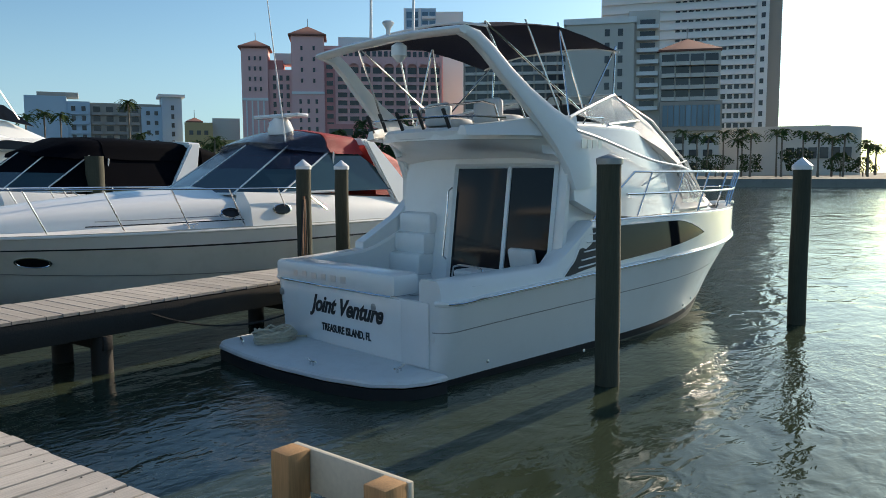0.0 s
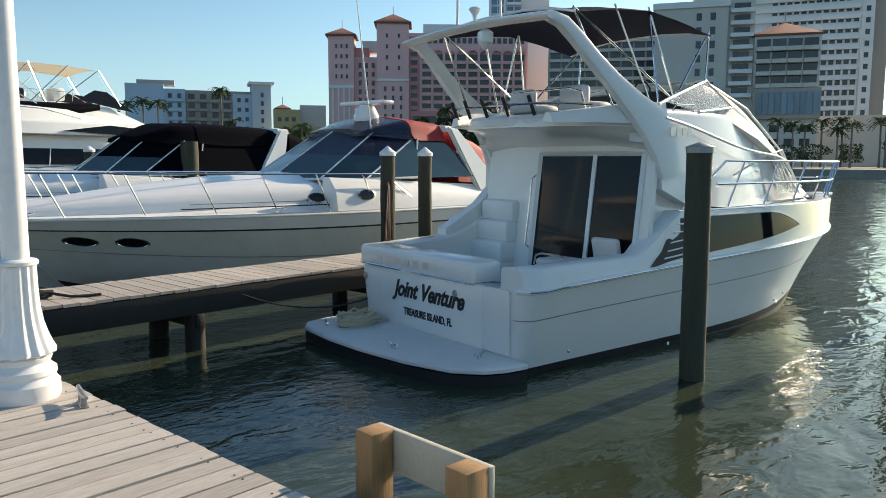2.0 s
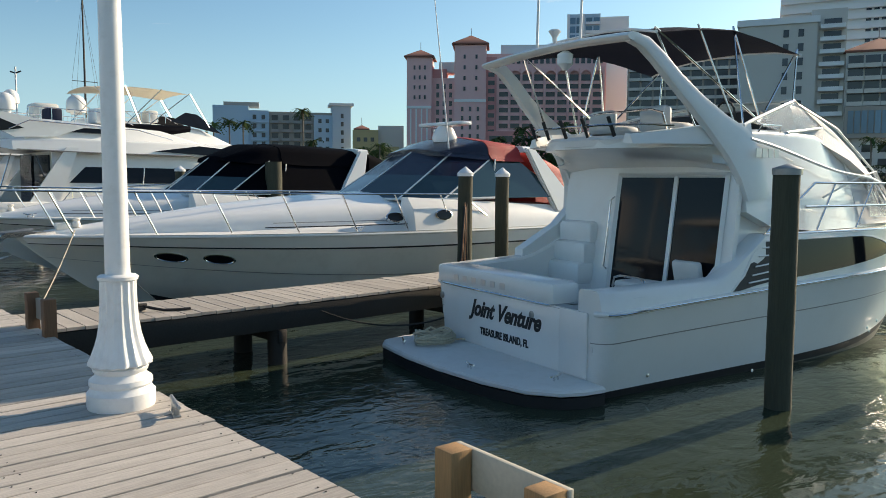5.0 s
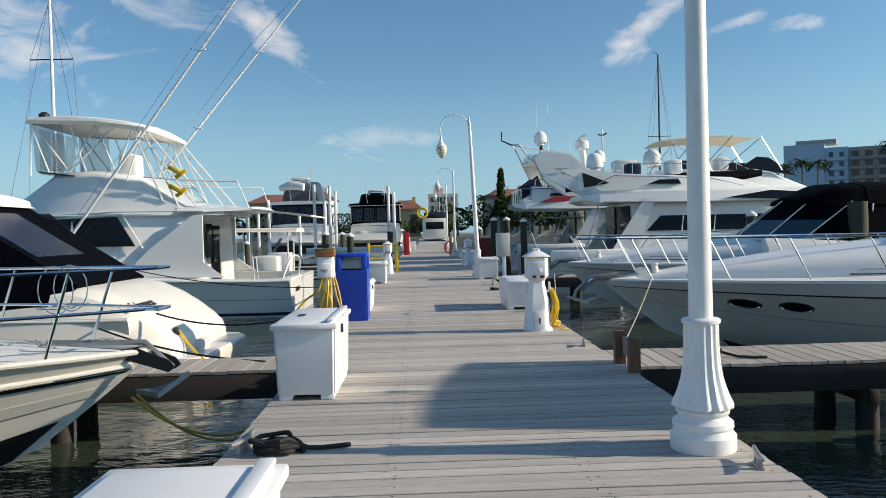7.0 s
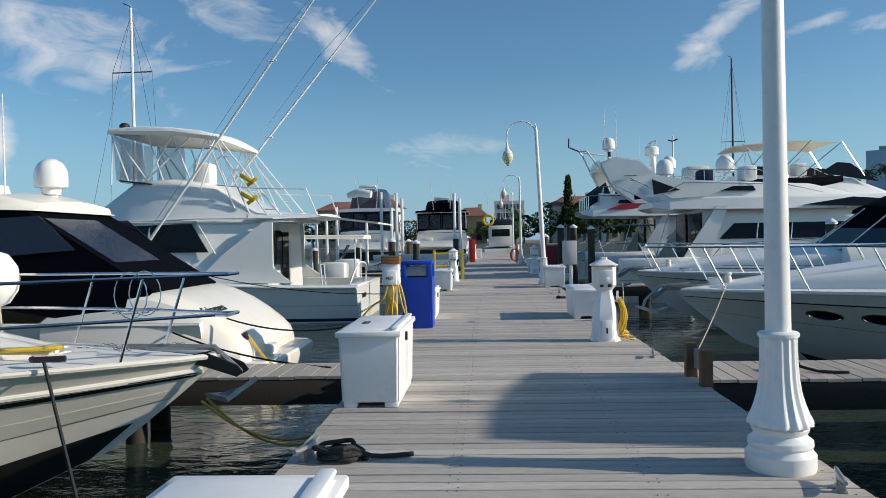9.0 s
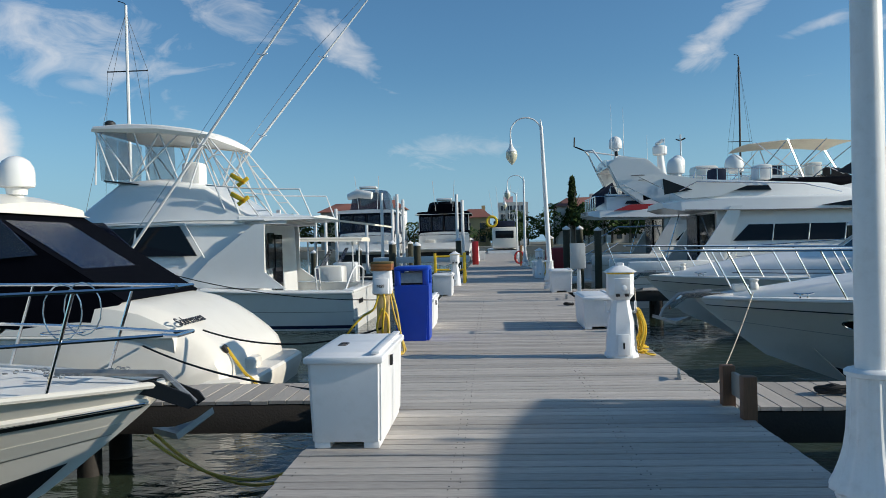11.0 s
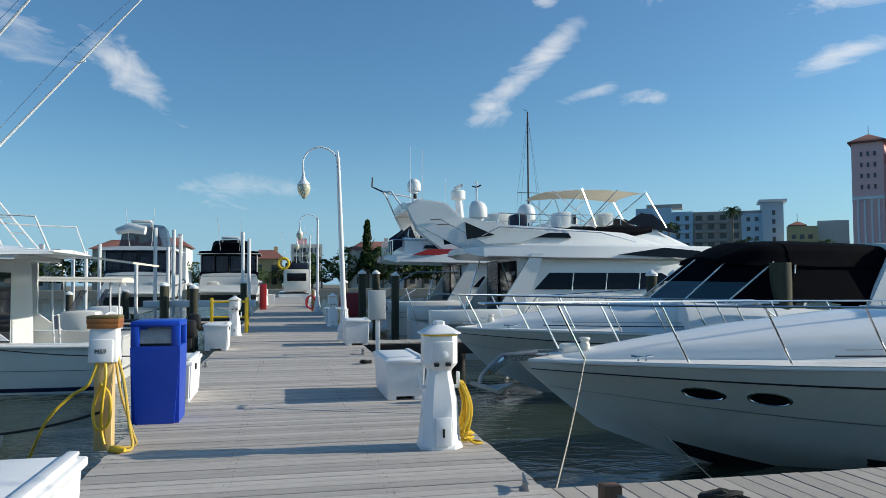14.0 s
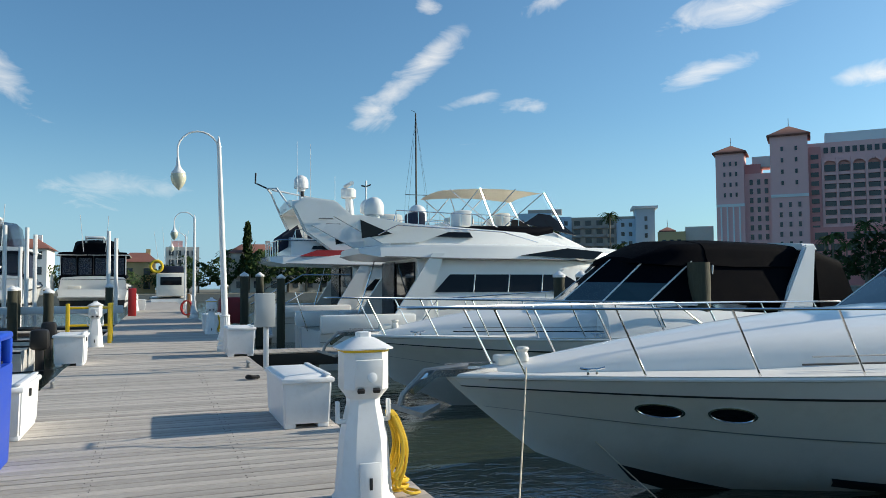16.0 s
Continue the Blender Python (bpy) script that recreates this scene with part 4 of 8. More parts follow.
for y, z, r in ((1.55, 0.98, 0.05), (-0.5, 1.0, 0.05)):
    part("transom_fitting", lathe(B(), [(r, 0), (r, 0.012), (r * 0.7, 0.018)], 14, m=pose(-0.01, y, z, 0, -90, 0)), GALVANISED, sedan)
for u, v in ((0.08, 0.48), (0.14, 0.62), (0.28, 0.6), (0.58, 0.5), (0.6, 0.55), (0.62, 0.48), (0.33, 0.62)):
    p = H1.both(u, v, -1)
    part("through_hull", lathe(B(), [(0.022, 0), (0.024, 0.012), (0.012, 0.014)], 10, m=Matrix.Translation(p) @ pose(0, 0, 0, 90, 0, 0)), STEEL, sedan)
p = H1.both(0.9, 0.2, -1, 0.01)
part("hawse_pipe", lathe(B(), [(0.09, -0.02), (0.1, 0.01), (0.06, 0.02)], 14, m=Matrix.Translation(p) @ pose(0, 0, 0, 80, 0, 20) @ Matrix.Diagonal((1.5, 0.7, 1, 1))), STEEL, sedan)
# cockpit coamings
for s in (1, -1):
    rings = []
    for k in range(13):
        x = 0.02 + 2.65 * (k / 12) ** 1.3
        hb, z0 = H1.half(x / 9.8), H1.top(x / 9.8)
        z1 = 1.42 + 0.05 * k / 12 + 0.5 * max(0.0, (k - 9) / 3) ** 1.2 if s < 0 else 1.4 + 0.12 * k / 12 + 0.55 * max(0.0, (k - 7) / 5) ** 1.6
        wd = 0.38 - (0.22 * max(0.0, (k - 8) / 4) if s < 0 else 0.0)
        rings.append([(x, s * (hb - 0.0), z0 - 0.03), (x, s * (hb - 0.02), z0 + 0.09), (x, s * (hb - 0.06), z1 - 0.03), (x, s * (hb - 0.1), z1), (x, s * (hb - wd + 0.04), z1), (x, s * (hb - wd), z1 - 0.04), (x, s * (hb - wd), 0.8)])
    part("coaming", loft(B(), rings, True, True, True), GELCOAT, sedan)
    part("coaming_line", tube(B(), [(x, s * (H1.half(x / 9.8) - 0.045), 1.33 + 0.02 * x) for x in (0.4, 1.0, 1.6, 2.1)], 0.008, 6), SILVER, sedan)
b = B()
box(b, 1.2, 0, 0.76, 2.4, 3.1, 0.06)
part("cockpit_floor", b, NONSKID, sedan)
# steps up on the port side of the cockpit
for k in range(4):
    b = B()
    box(b, 1.98 + 0.09 * k, 1.12, 0.95 + 0.3 * k, 0.5 - 0.05 * k, 0.74, 0.34, 0.08)
    part("moulded_step", b, GELCOAT, sedan)
b = B()
loft(b, [[(1.35, 1.5, z) for z in (0.8,)] + [(2.3, 1.52, 0.8), (2.72, 1.5, 3.1), (2.04, 1.5, 3.1), (2.34, 1.5, 2.6), (2.34, 1.5, 2.2), (2.08, 1.5, 1.95), (1.4, 1.5, 1.58)], [(1.35, 1.66, 0.8), (2.3, 1.7, 0.8), (2.72, 1.66, 3.1), (2.04, 1.62, 3.1), (2.34, 1.66, 2.6), (2.34, 1.67, 2.2), (2.08, 1.68, 1.95), (1.4, 1.7, 1.58)]], True, True, True)
part("port_wing", b, GELCOAT, sedan)
# low seats in the cockpit
b = B()
box(b, 2.02, -1.12, 1.47, 0.1, 0.44, 0.3, 0.045, tilt=(0, -14))
box(b, 1.84, -1.12, 1.28, 0.42, 0.46, 0.12, 0.04)
part("cockpit_seat", b, SKIN_GREY, sedan)
b = B()
box(b, 1.3, -1.0, 1.2, 0.5, 0.6, 0.2, 0.05)
box(b, 1.3, -1.0, 1.34, 0.44, 0.5, 0.1, 0.04)
part("cockpit_locker", b, SKIN_GREY, sedan)
part("seat_rail", tube(B(), [(1.1, -1.28, 1.3), (1.1, -1.25, 1.42), (1.1, -1.15, 1.45), (1.1, -0.85, 1.45), (1.1, -0.75, 1.42), (1.1, -0.72, 1.3)], 0.014, 6), STEEL, sedan)
# saloon bulkhead with sliding door, leaning forward at the top
def raked(bm):
    for v in bm.verts:
        v.co.x -= 0.125 * (2.71 - v.co.z)
    return bm


b = B()
panel(b, [(2.36, 1.55, 0.78), (2.36, -1.66, 0.78), (2.36, -1.62, 3.06), (2.36, 1.5, 3.06)], 0.08)
part("bulkhead", raked(b), GELCOAT, sedan)
b = tube(B(), [(2.305, 0.38, 0.84), (2.305, 0.38, 2.71), (2.305, -1.46, 2.71), (2.305, -1.46, 0.84)], 0.05, 4, True)
frame_o = part("sliding_door", raked(b), GELCOAT, sedan, "white-framed dark glass sliding door")
b = B()
box(b, 2.305, -0.66, 1.78, 0.05, 0.07, 1.86, 0.01)
part("stile", raked(b), GELCOAT, frame_o)
for y0, y1 in ((0.35, -0.63), (-0.69, -1.43)):
    b = B()
    panel(b, [(2.308, y0, 0.86), (2.308, y1, 0.86), (2.308, y1, 2.7), (2.308, y0, 2.7)], 0.012)
    part("pane", raked(b), TINT_GLASS, frame_o)
b = B()
tube(b, [(2.27, 0.42, 1.35), (2.2, 0.42, 1.4), (2.2, 0.42, 2.35), (2.27, 0.42, 2.4)], 0.014, 6)
part("door_handle", raked(b), STEEL, frame_o)
# saloon, fore cabin and the topsides above the rub rail
part("saloon", house(B(), [(2.4, 1.55, 1.1, 1.52, 2.4), (5.2, 1.5, 1.2, 1.38, 2.4), (6.6, 1.3, 1.45, 1.1, 2.2), (7.2, 1.05, 1.6, 0.9, 2.05)], 0.2, 0.06), GELCOAT, sedan)
part("fore_trunk", house(B(), [(6.3, 1.2, 1.7, 1.0, 2.2), (7.6, 0.95, 1.75, 0.75, 2.16), (8.6, 0.5, 1.85, 0.35, 2.06)], 0.12, 0.05), GELCOAT, sedan)


def topside(x, f, side, out=0.0):
    """A point of the topside over the rub rail: f 0 at the rail, 1 at the deck's edge."""
    u = x / 9.8
    y0, z0 = H1.half(u), H1.top(u)
    z1 = 1.97 - 0.58 * max(0.0, (2.55 - x) / 0.62)
    return Vector((x + 0.04 * f * u + 0.18 * f * u ** 8, side * (y0 + (-0.13 * (1 - u)) * f + out), z0 + (z1 - z0) * f))


for s in (1, -1):
    rings = []
    for k in range(28):
        x = 1.95 + 7.8 * (1 - (1 - k / 27) ** 1.25)
        rings.append([topside(x, f, s) for f in (-0.03, 0.25, 0.6, 0.9, 0.97)] + [topside(x, 1, s) - Vector((0, s * 0.05, 0)), topside(x, 1, s) - Vector((0, s * min(0.28, H1.half(x / 9.8) * 0.8), 0)), topside(x, 0, s) - Vector((0, s * min(0.28, H1.half(x / 9.8) * 0.8), 0))])
    part("topside", loft(B(), rings, True, True, True), GELCOAT, sedan)
    part("deck_edge_trim", tube(B(), [topside(2.7 + 0.35 * k, 1.0, s, -0.02) for k in range(20)], 0.014, 6), STEEL, sedan)
    top, low = [], []
    for k in range(17):
        f = k / 16
        x = 1.97 + 3.75 * f
        ft = 0.12 + 0.76 * min(1.0, f / 0.14) - 0.42 * max(0.0, (f - 0.72) / 0.28) ** 2
        fl = 0.10 + 0.12 * f + 0.24 * f ** 4
        top.append((x, max(ft, fl + 0.004))), low.append((x, fl))
    for part_name, i, j, mat in (("vent_panel", 0, 6, RUBBER), ("side_window", 5, 17, TINT_GLASS)):
        tp, lw = top[i:j], low[i:j]
        b = loft(B(), [[topside(x, f, s, 0.004) for x, f in tp], [topside(x, f, s, 0.014) for x, f in tp], [topside(x, (f + g) / 2, s, 0.016) for (x, f), (_, g) in zip(tp, lw)], [topside(x, f, s, 0.014) for x, f in lw], [topside(x, f, s, 0.004) for x, f in lw]])
        w = part(part_name, b, mat, sedan, "black slatted engine vent" if i == 0 else "long dark tinted side window")
        if i == 0:
            for k in range(5):
                part("vent_slat", tube(B(), [topside(2.3 + 0.075 * k, 0.24 + 0.13 * k, s, 0.022), topside(3.15, 0.225 + 0.135 * k, s, 0.022)], 0.011, 6), SILVER, w)
    part("window_trim", tube(B(), [topside(x, f, s, 0.016) for x, f in top], 0.011, 6), GELCOAT, sedan)
# the moulded upperworks, from the arch's foot to the sloping front
part("upper_moulding", house(B(), [(2.4, 1.68, 2.25, 1.56, 3.28), (2.9, 1.70, 2.05, 1.53, 3.3), (3.8, 1.68, 1.98, 1.42, 3.31), (4.4, 1.6, 1.98, 1.3, 3.3), (4.9, 1.54, 1.98, 1.2, 3.2), (5.8, 1.4, 1.98, 1.05, 2.86), (6.6, 1.22, 1.98, 0.92, 2.4), (7.25, 1.05, 1.98, 0.8, 2.1)], 0.1, 0.04, True, True), GELCOAT, sedan)
for s in (1, -1):
    part("eyebrow", tube(B(), curve3([(2.5, s * 1.62, 3.16), (3.1, s * 1.61, 3.06), (4.4, s * 1.56, 2.8), (5.6, s * 1.4, 2.7), (6.2, s * 1.24, 2.62)], 5), 0.022, 6), GELCOAT, sedan)
    part("grab_rail", tube(B(), [(2.75, s * 1.54, 3.26), (2.77, s * 1.58, 3.34), (3.2, s * 1.55, 3.35), (3.22, s * 1.52, 3.27)], 0.014, 6), STEEL, sedan)
# flybridge
b = B()
prof = [(1.1, 0.4), (1.24, 0.8), (1.48, 1.1), (1.8, 1.34), (2.2, 1.5), (3.0, 1.54), (4.2, 1.3)]
for z0, z1, k in ((3.04, 3.13, 0.0), (3.13, 3.2, 0.03)):
    pts = [(x + k, y - k) for x, y in prof] + [(x + k, -(y - k)) for x, y in reversed(prof)]
    loft(b, [[(x, y, z0) for x, y in pts], [(x, y, z1) for x, y in pts]], True, True, True)
part("flybridge_deck", b, GELCOAT, sedan)
# curved visor under the flybridge
rings = []
for y in [1.56 - 3.12 * k / 18 for k in range(19)]:
    e = abs(y / 1.56)
    lip = 1.08 + 1.1 * e ** 2.6
    drop = 0.22 * max(0.0, e - 0.55) ** 1.3
    rings.append([(lip + 0.04, y, 3.2), (lip - 0.02, y, 3.15), (lip, y, 3.07), (lip + 0.12, y, 3.02), (lip + 0.35 * (1 - 0.5 * e), y, 2.98 - drop * 0.3), (2.0 + 0.1 * e, y, 2.9 - drop * 0.7), (2.33, y, 2.82 - drop), (2.35, y, 3.2)])
part("visor", loft(B(), rings, True, True, True), GELCOAT, sedan)
for s in (1, -1):
    rings = []
    for x, z, y in ((1.1, 3.2, 0.95), (1.4, 3.24, 1.22), (1.8, 3.3, 1.42), (2.3, 3.34, 1.53), (2.6, 3.36, 1.54)):
        rings.append([(x, s * (y + 0.05), 3.08), (x, s * y, z), (x, s * (y - 0.08), z + 0.01), (x, s * (y - 0.12), 3.1)])
    part("flybridge_side", loft(B(), rings, True, True, True), GELCOAT, sedan)
    b = B()
    panel(b, [(2.6, s * 1.52, 3.38), (3.5, s * 1.42, 3.28), (4.6, s * 1.22, 3.4), (3.98, s * 1.19, 3.74)], 0.02)
    part("wind_deflector", b, VINYL, sedan)
    part("deflector_frame", tube(B(), [(2.45, s * 1.55, 3.33), (2.7, s * 1.5, 3.41), (4.0, s * 1.18, 3.75), (4.65, s * 1.2, 3.4), (3.5, s * 1.43, 3.28)], 0.022, 6), GELCOAT, sedan)
part("bridge_cover", house(B(), [(4.02, 1.24, 3.28, 1.15, 3.72), (4.5, 1.26, 3.2, 1.12, 3.68), (5.2, 1.32, 2.95, 1.08, 3.42), (5.9, 1.3, 2.65, 1.02, 3.1), (6.4, 1.24, 2.35, 0.97, 2.84), (7.0, 1.12, 2.05, 0.9, 2.5), (7.6, 0.95, 2.0, 0.76, 2.14)], 0.12, 0.04), WHITE_CANVAS, sedan, "white canvas cover sloping over the bridge front")
for s in (1, -1):
    part("cover_batten", tube(B(), [(4.06, s * 1.17, 3.72), (5.2, s * 1.1, 3.42), (6.4, s * 0.99, 2.84), (7.6, s * 0.78, 2.14)], 0.016, 6), ALUMINIUM, sedan)
part("windscreen_frame", tube(B(), [(4.0, 1.18, 3.75), (4.02, 0, 3.78), (4.0, -1.18, 3.75)], 0.022, 6), GELCOAT, sedan)
# white canvas over the front windows
part("window_cover", house(B(), [(5.3, 1.49, 2.02, 1.15, 3.09), (5.8, 1.43, 2.02, 1.08, 2.9), (6.2, 1.36, 2.02, 1.0, 2.68), (6.6, 1.26, 2.02, 0.96, 2.45), (7.3, 1.09, 2.02, 0.84, 2.15)], 0.1, 0.05), WHITE_CANVAS, sedan, "creased white canvas window cover")
for s in (1, -1):
    for k in range(5):
        part("cover_crease", tube(B(), [(5.6 + 0.3 * k, s * (1.34 - 0.05 * k), 2.75 - 0.12 * k), (5.9 + 0.26 * k, s * (1.44 - 0.075 * k), 2.2)], 0.012, 5), WHITE_CANVAS, sedan)
for s in (1, -1):
    part("cover_window", panel(B(), [(5.5, s * 1.50, 2.12), (6.9, s * 1.22, 2.1), (6.45, s * 1.16, 2.42), (5.6, s * 1.38, 2.6)], 0.012), VINYL, sedan, "clear vinyl window in the white cover")
    part("cover_seam", tube(B(), [(4.2, s * 1.56, 2.42), (5.2, s * 1.46, 2.7), (6.1, s * 1.22, 2.8), (7.0, s * 0.98, 2.35)], 0.014, 6), WHITE_CANVAS, sedan)
# swept arch
aft_edge = ((0.62, 4.2), (0.8, 4.14), (1.0, 3.98), (1.22, 3.77), (1.5, 3.52), (1.82, 3.22), (2.1, 2.93), (2.28, 2.65), (2.4, 2.38))
fwd_edge = ((0.66, 4.31), (0.9, 4.27), (1.12, 4.12), (1.4, 3.88), (1.72, 3.66), (2.12, 3.44), (2.5, 3.28), (2.75, 2.9), (2.85, 2.44))
for s in (1, -1):
    rings = []
    for (x0, z0), (x1, z1) in zip(aft_edge, fwd_edge):
        yo = 1.42 + 0.28 * min(1.0, (4.25 - (z0 + z1) / 2) / 1.6)
        ring = []
        for f, d in ((0.0, 0.05), (0.04, 0.015), (0.2, 0.0), (0.8, 0.0), (0.96, 0.015), (1.0, 0.05), (1.0, 0.09), (0.94, 0.125), (0.06, 0.125), (0.0, 0.09)):
            ring.append((x0 + (x1 - x0) * f, s * (yo - d), z0 + (z1 - z0) * f))
        rings.append(ring)
    part("arch_leg", loft(B(), rings, True, True, True), GELCOAT, sedan)
b = B()
rings = []
for y in (1.42, 1.2, 0.6, 0, -0.6, -1.2, -1.42):
    z = 4.25 + 0.06 * (1 - (y / 1.42) ** 2)
    rings.append([(0.66 + 0.12 * math.cos(a), y, z + 0.05 * math.sin(a)) for a in [2 * math.pi * q / 10 for q in range(10)]])
part("arch_bar", loft(b, rings, True, True, True), GELCOAT, sedan)
bars(sedan, "model_mark", pose(2.5, -1.705, 2.93, 90, 0, 0), (0.08, 0.08), 0.11, SILVER, 0.4)
bars(sedan, "model_mark", pose(2.75, -1.7, 2.93, 90, 0, 0), (0.08, 0.08), 0.11, SILVER, 0.4)
# rod holders along the flybridge rail
part("rod_rail", tube(B(), [(1.5, 1.28, 3.3), (1.2, 1.05, 3.32), (1.0, 0.7, 3.32), (0.93, 0, 3.32), (1.0, -0.7, 3.32), (1.2, -1.05, 3.32), (1.5, -1.28, 3.3)], 0.016, 6), STEEL, sedan)
for y in (0.9, 0.5, 0.1, -0.3, -0.7):
    part("rod_holder", tube(B(), [(1.0 + 0.18 * y * y, y, 3.18), (0.9 + 0.18 * y * y, y + 0.02, 3.42)], 0.024, 8), RUBBER, sedan)
part("flybridge_rail", tube(B(), [(1.6, 0.35, 3.2), (1.5, 0.3, 3.5), (1.5, 0.0, 3.52), (1.5, -0.9, 3.52), (1.6, -1.0, 3.48), (1.7, -1.02, 3.2)], 0.014, 6), STEEL, sedan)
for y in (0.2, -0.75):
    b = B()
    box(b, 1.75, y, 3.42, 0.14, 0.48, 0.34, 0.07)
    box(b, 1.98, y, 3.3, 0.45, 0.52, 0.16, 0.06)
    part("flybridge_seat", b, SKIN_GREY, sedan)
b = B()
box(b, 3.6, -0.2, 3.42, 0.45, 1.5, 0.4, 0.1)
part("helm_console", b, RUBBER, sedan)
part("helm_wheel", tube(B(), [(3.3 + 0.05 * math.cos(a), -0.6 + 0.2 * math.cos(a), 3.55 + 0.2 * math.sin(a)) for a in [2 * math.pi * k / 14 for k in range(14)]], 0.015, 6, True), RUBBER, sedan)
# bimini
rings = []
for k in range(11):
    f = k / 10
    z = 4.40 + 0.26 * math.sin(math.pi * min(1, 0.12 + f * 0.78))
    rings.append([(1.1 + 2.8 * f, y * 1.33, z - 0.14 * abs(y) ** 3 + (0.0 if k % 5 == 0 else -0.02)) for y in (1.0, 0.97, 0.7, 0.35, 0, -0.35, -0.7, -0.97, -1.0)])
b = loft(B(), rings)
bmesh.ops.solidify(b, geom=b.faces[:], thickness=0.015)
part("bimini_top", b, NAVY_CANVAS, sedan, "navy canvas bimini top")
part("bimini_hoop", tube(B(), rings[-1], 0.018, 6), ALUMINIUM, sedan)
part("bimini_hoop", tube(B(), rings[0], 0.018, 6), ALUMINIUM, sedan)
for s in (1, -1):
    for p, q in (((2.95, 1.42, 3.4), (1.15, 1.25, 4.43)), ((2.95, 1.42, 3.4), (2.6, 1.22, 4.6)), ((3.1, 1.38, 3.55), (4.0, 1.2, 4.44)), ((4.0, 1.2, 4.44), (3.95, 1.2, 3.74)), ((2.6, 1.22, 4.6), (2.5, 1.5, 3.35)), ((1.15, 1.25, 4.43), (1.75, 1.38, 3.3)), ((1.9, 1.25, 4.55), (2.4, 1.45, 3.35))):
        part("bimini_strut", tube(B(), [(p[0], s * p[1], p[2]), (q[0], s * q[1], q[2])], 0.014, 6), STEEL, sedan)
for x, y, h in ((0.6, 0.25, 1.9), (0.62, -0.55, 1.2)):
    antenna(sedan, x, y, 4.28, h, (0.05, 0.02), r=0.02)
part("horn", lathe(B(), [(0.02, 0), (0.03, 0.12), (0.08, 0.2), (0.06, 0.22)], 10, (0.6, -0.1, 4.3)), GELCOAT, sedan)
part("search_light", lathe(B(), [(0.03, -0.2), (0.1, -0.12), (0.1, 0), (0.04, 0.04)], 10, (0.65, -0.25, 4.2)), GELCOAT, sedan)
bow_rail(sedan, H1, 0.34, 0.99, 0.62, 7, 0.22, True, 0.3, 0.018, 2.0)
b = B()
box(b, 9.75, 0, 1.97, 0.7, 0.34, 0.07, 0.02)
part("pulpit", b, GELCOAT, sedan)
coil("tangled_rope", *(sedan.matrix_world @ Vector((-0.45, 1.05, 0.415))), 0.3, 14, ROPE, "tangled heap of tan rope on the swim platform", 0.014, 5, 0.7, [(0.3, -0.1, 0.03), (0.5, -0.25, 0.02)], 0.013)


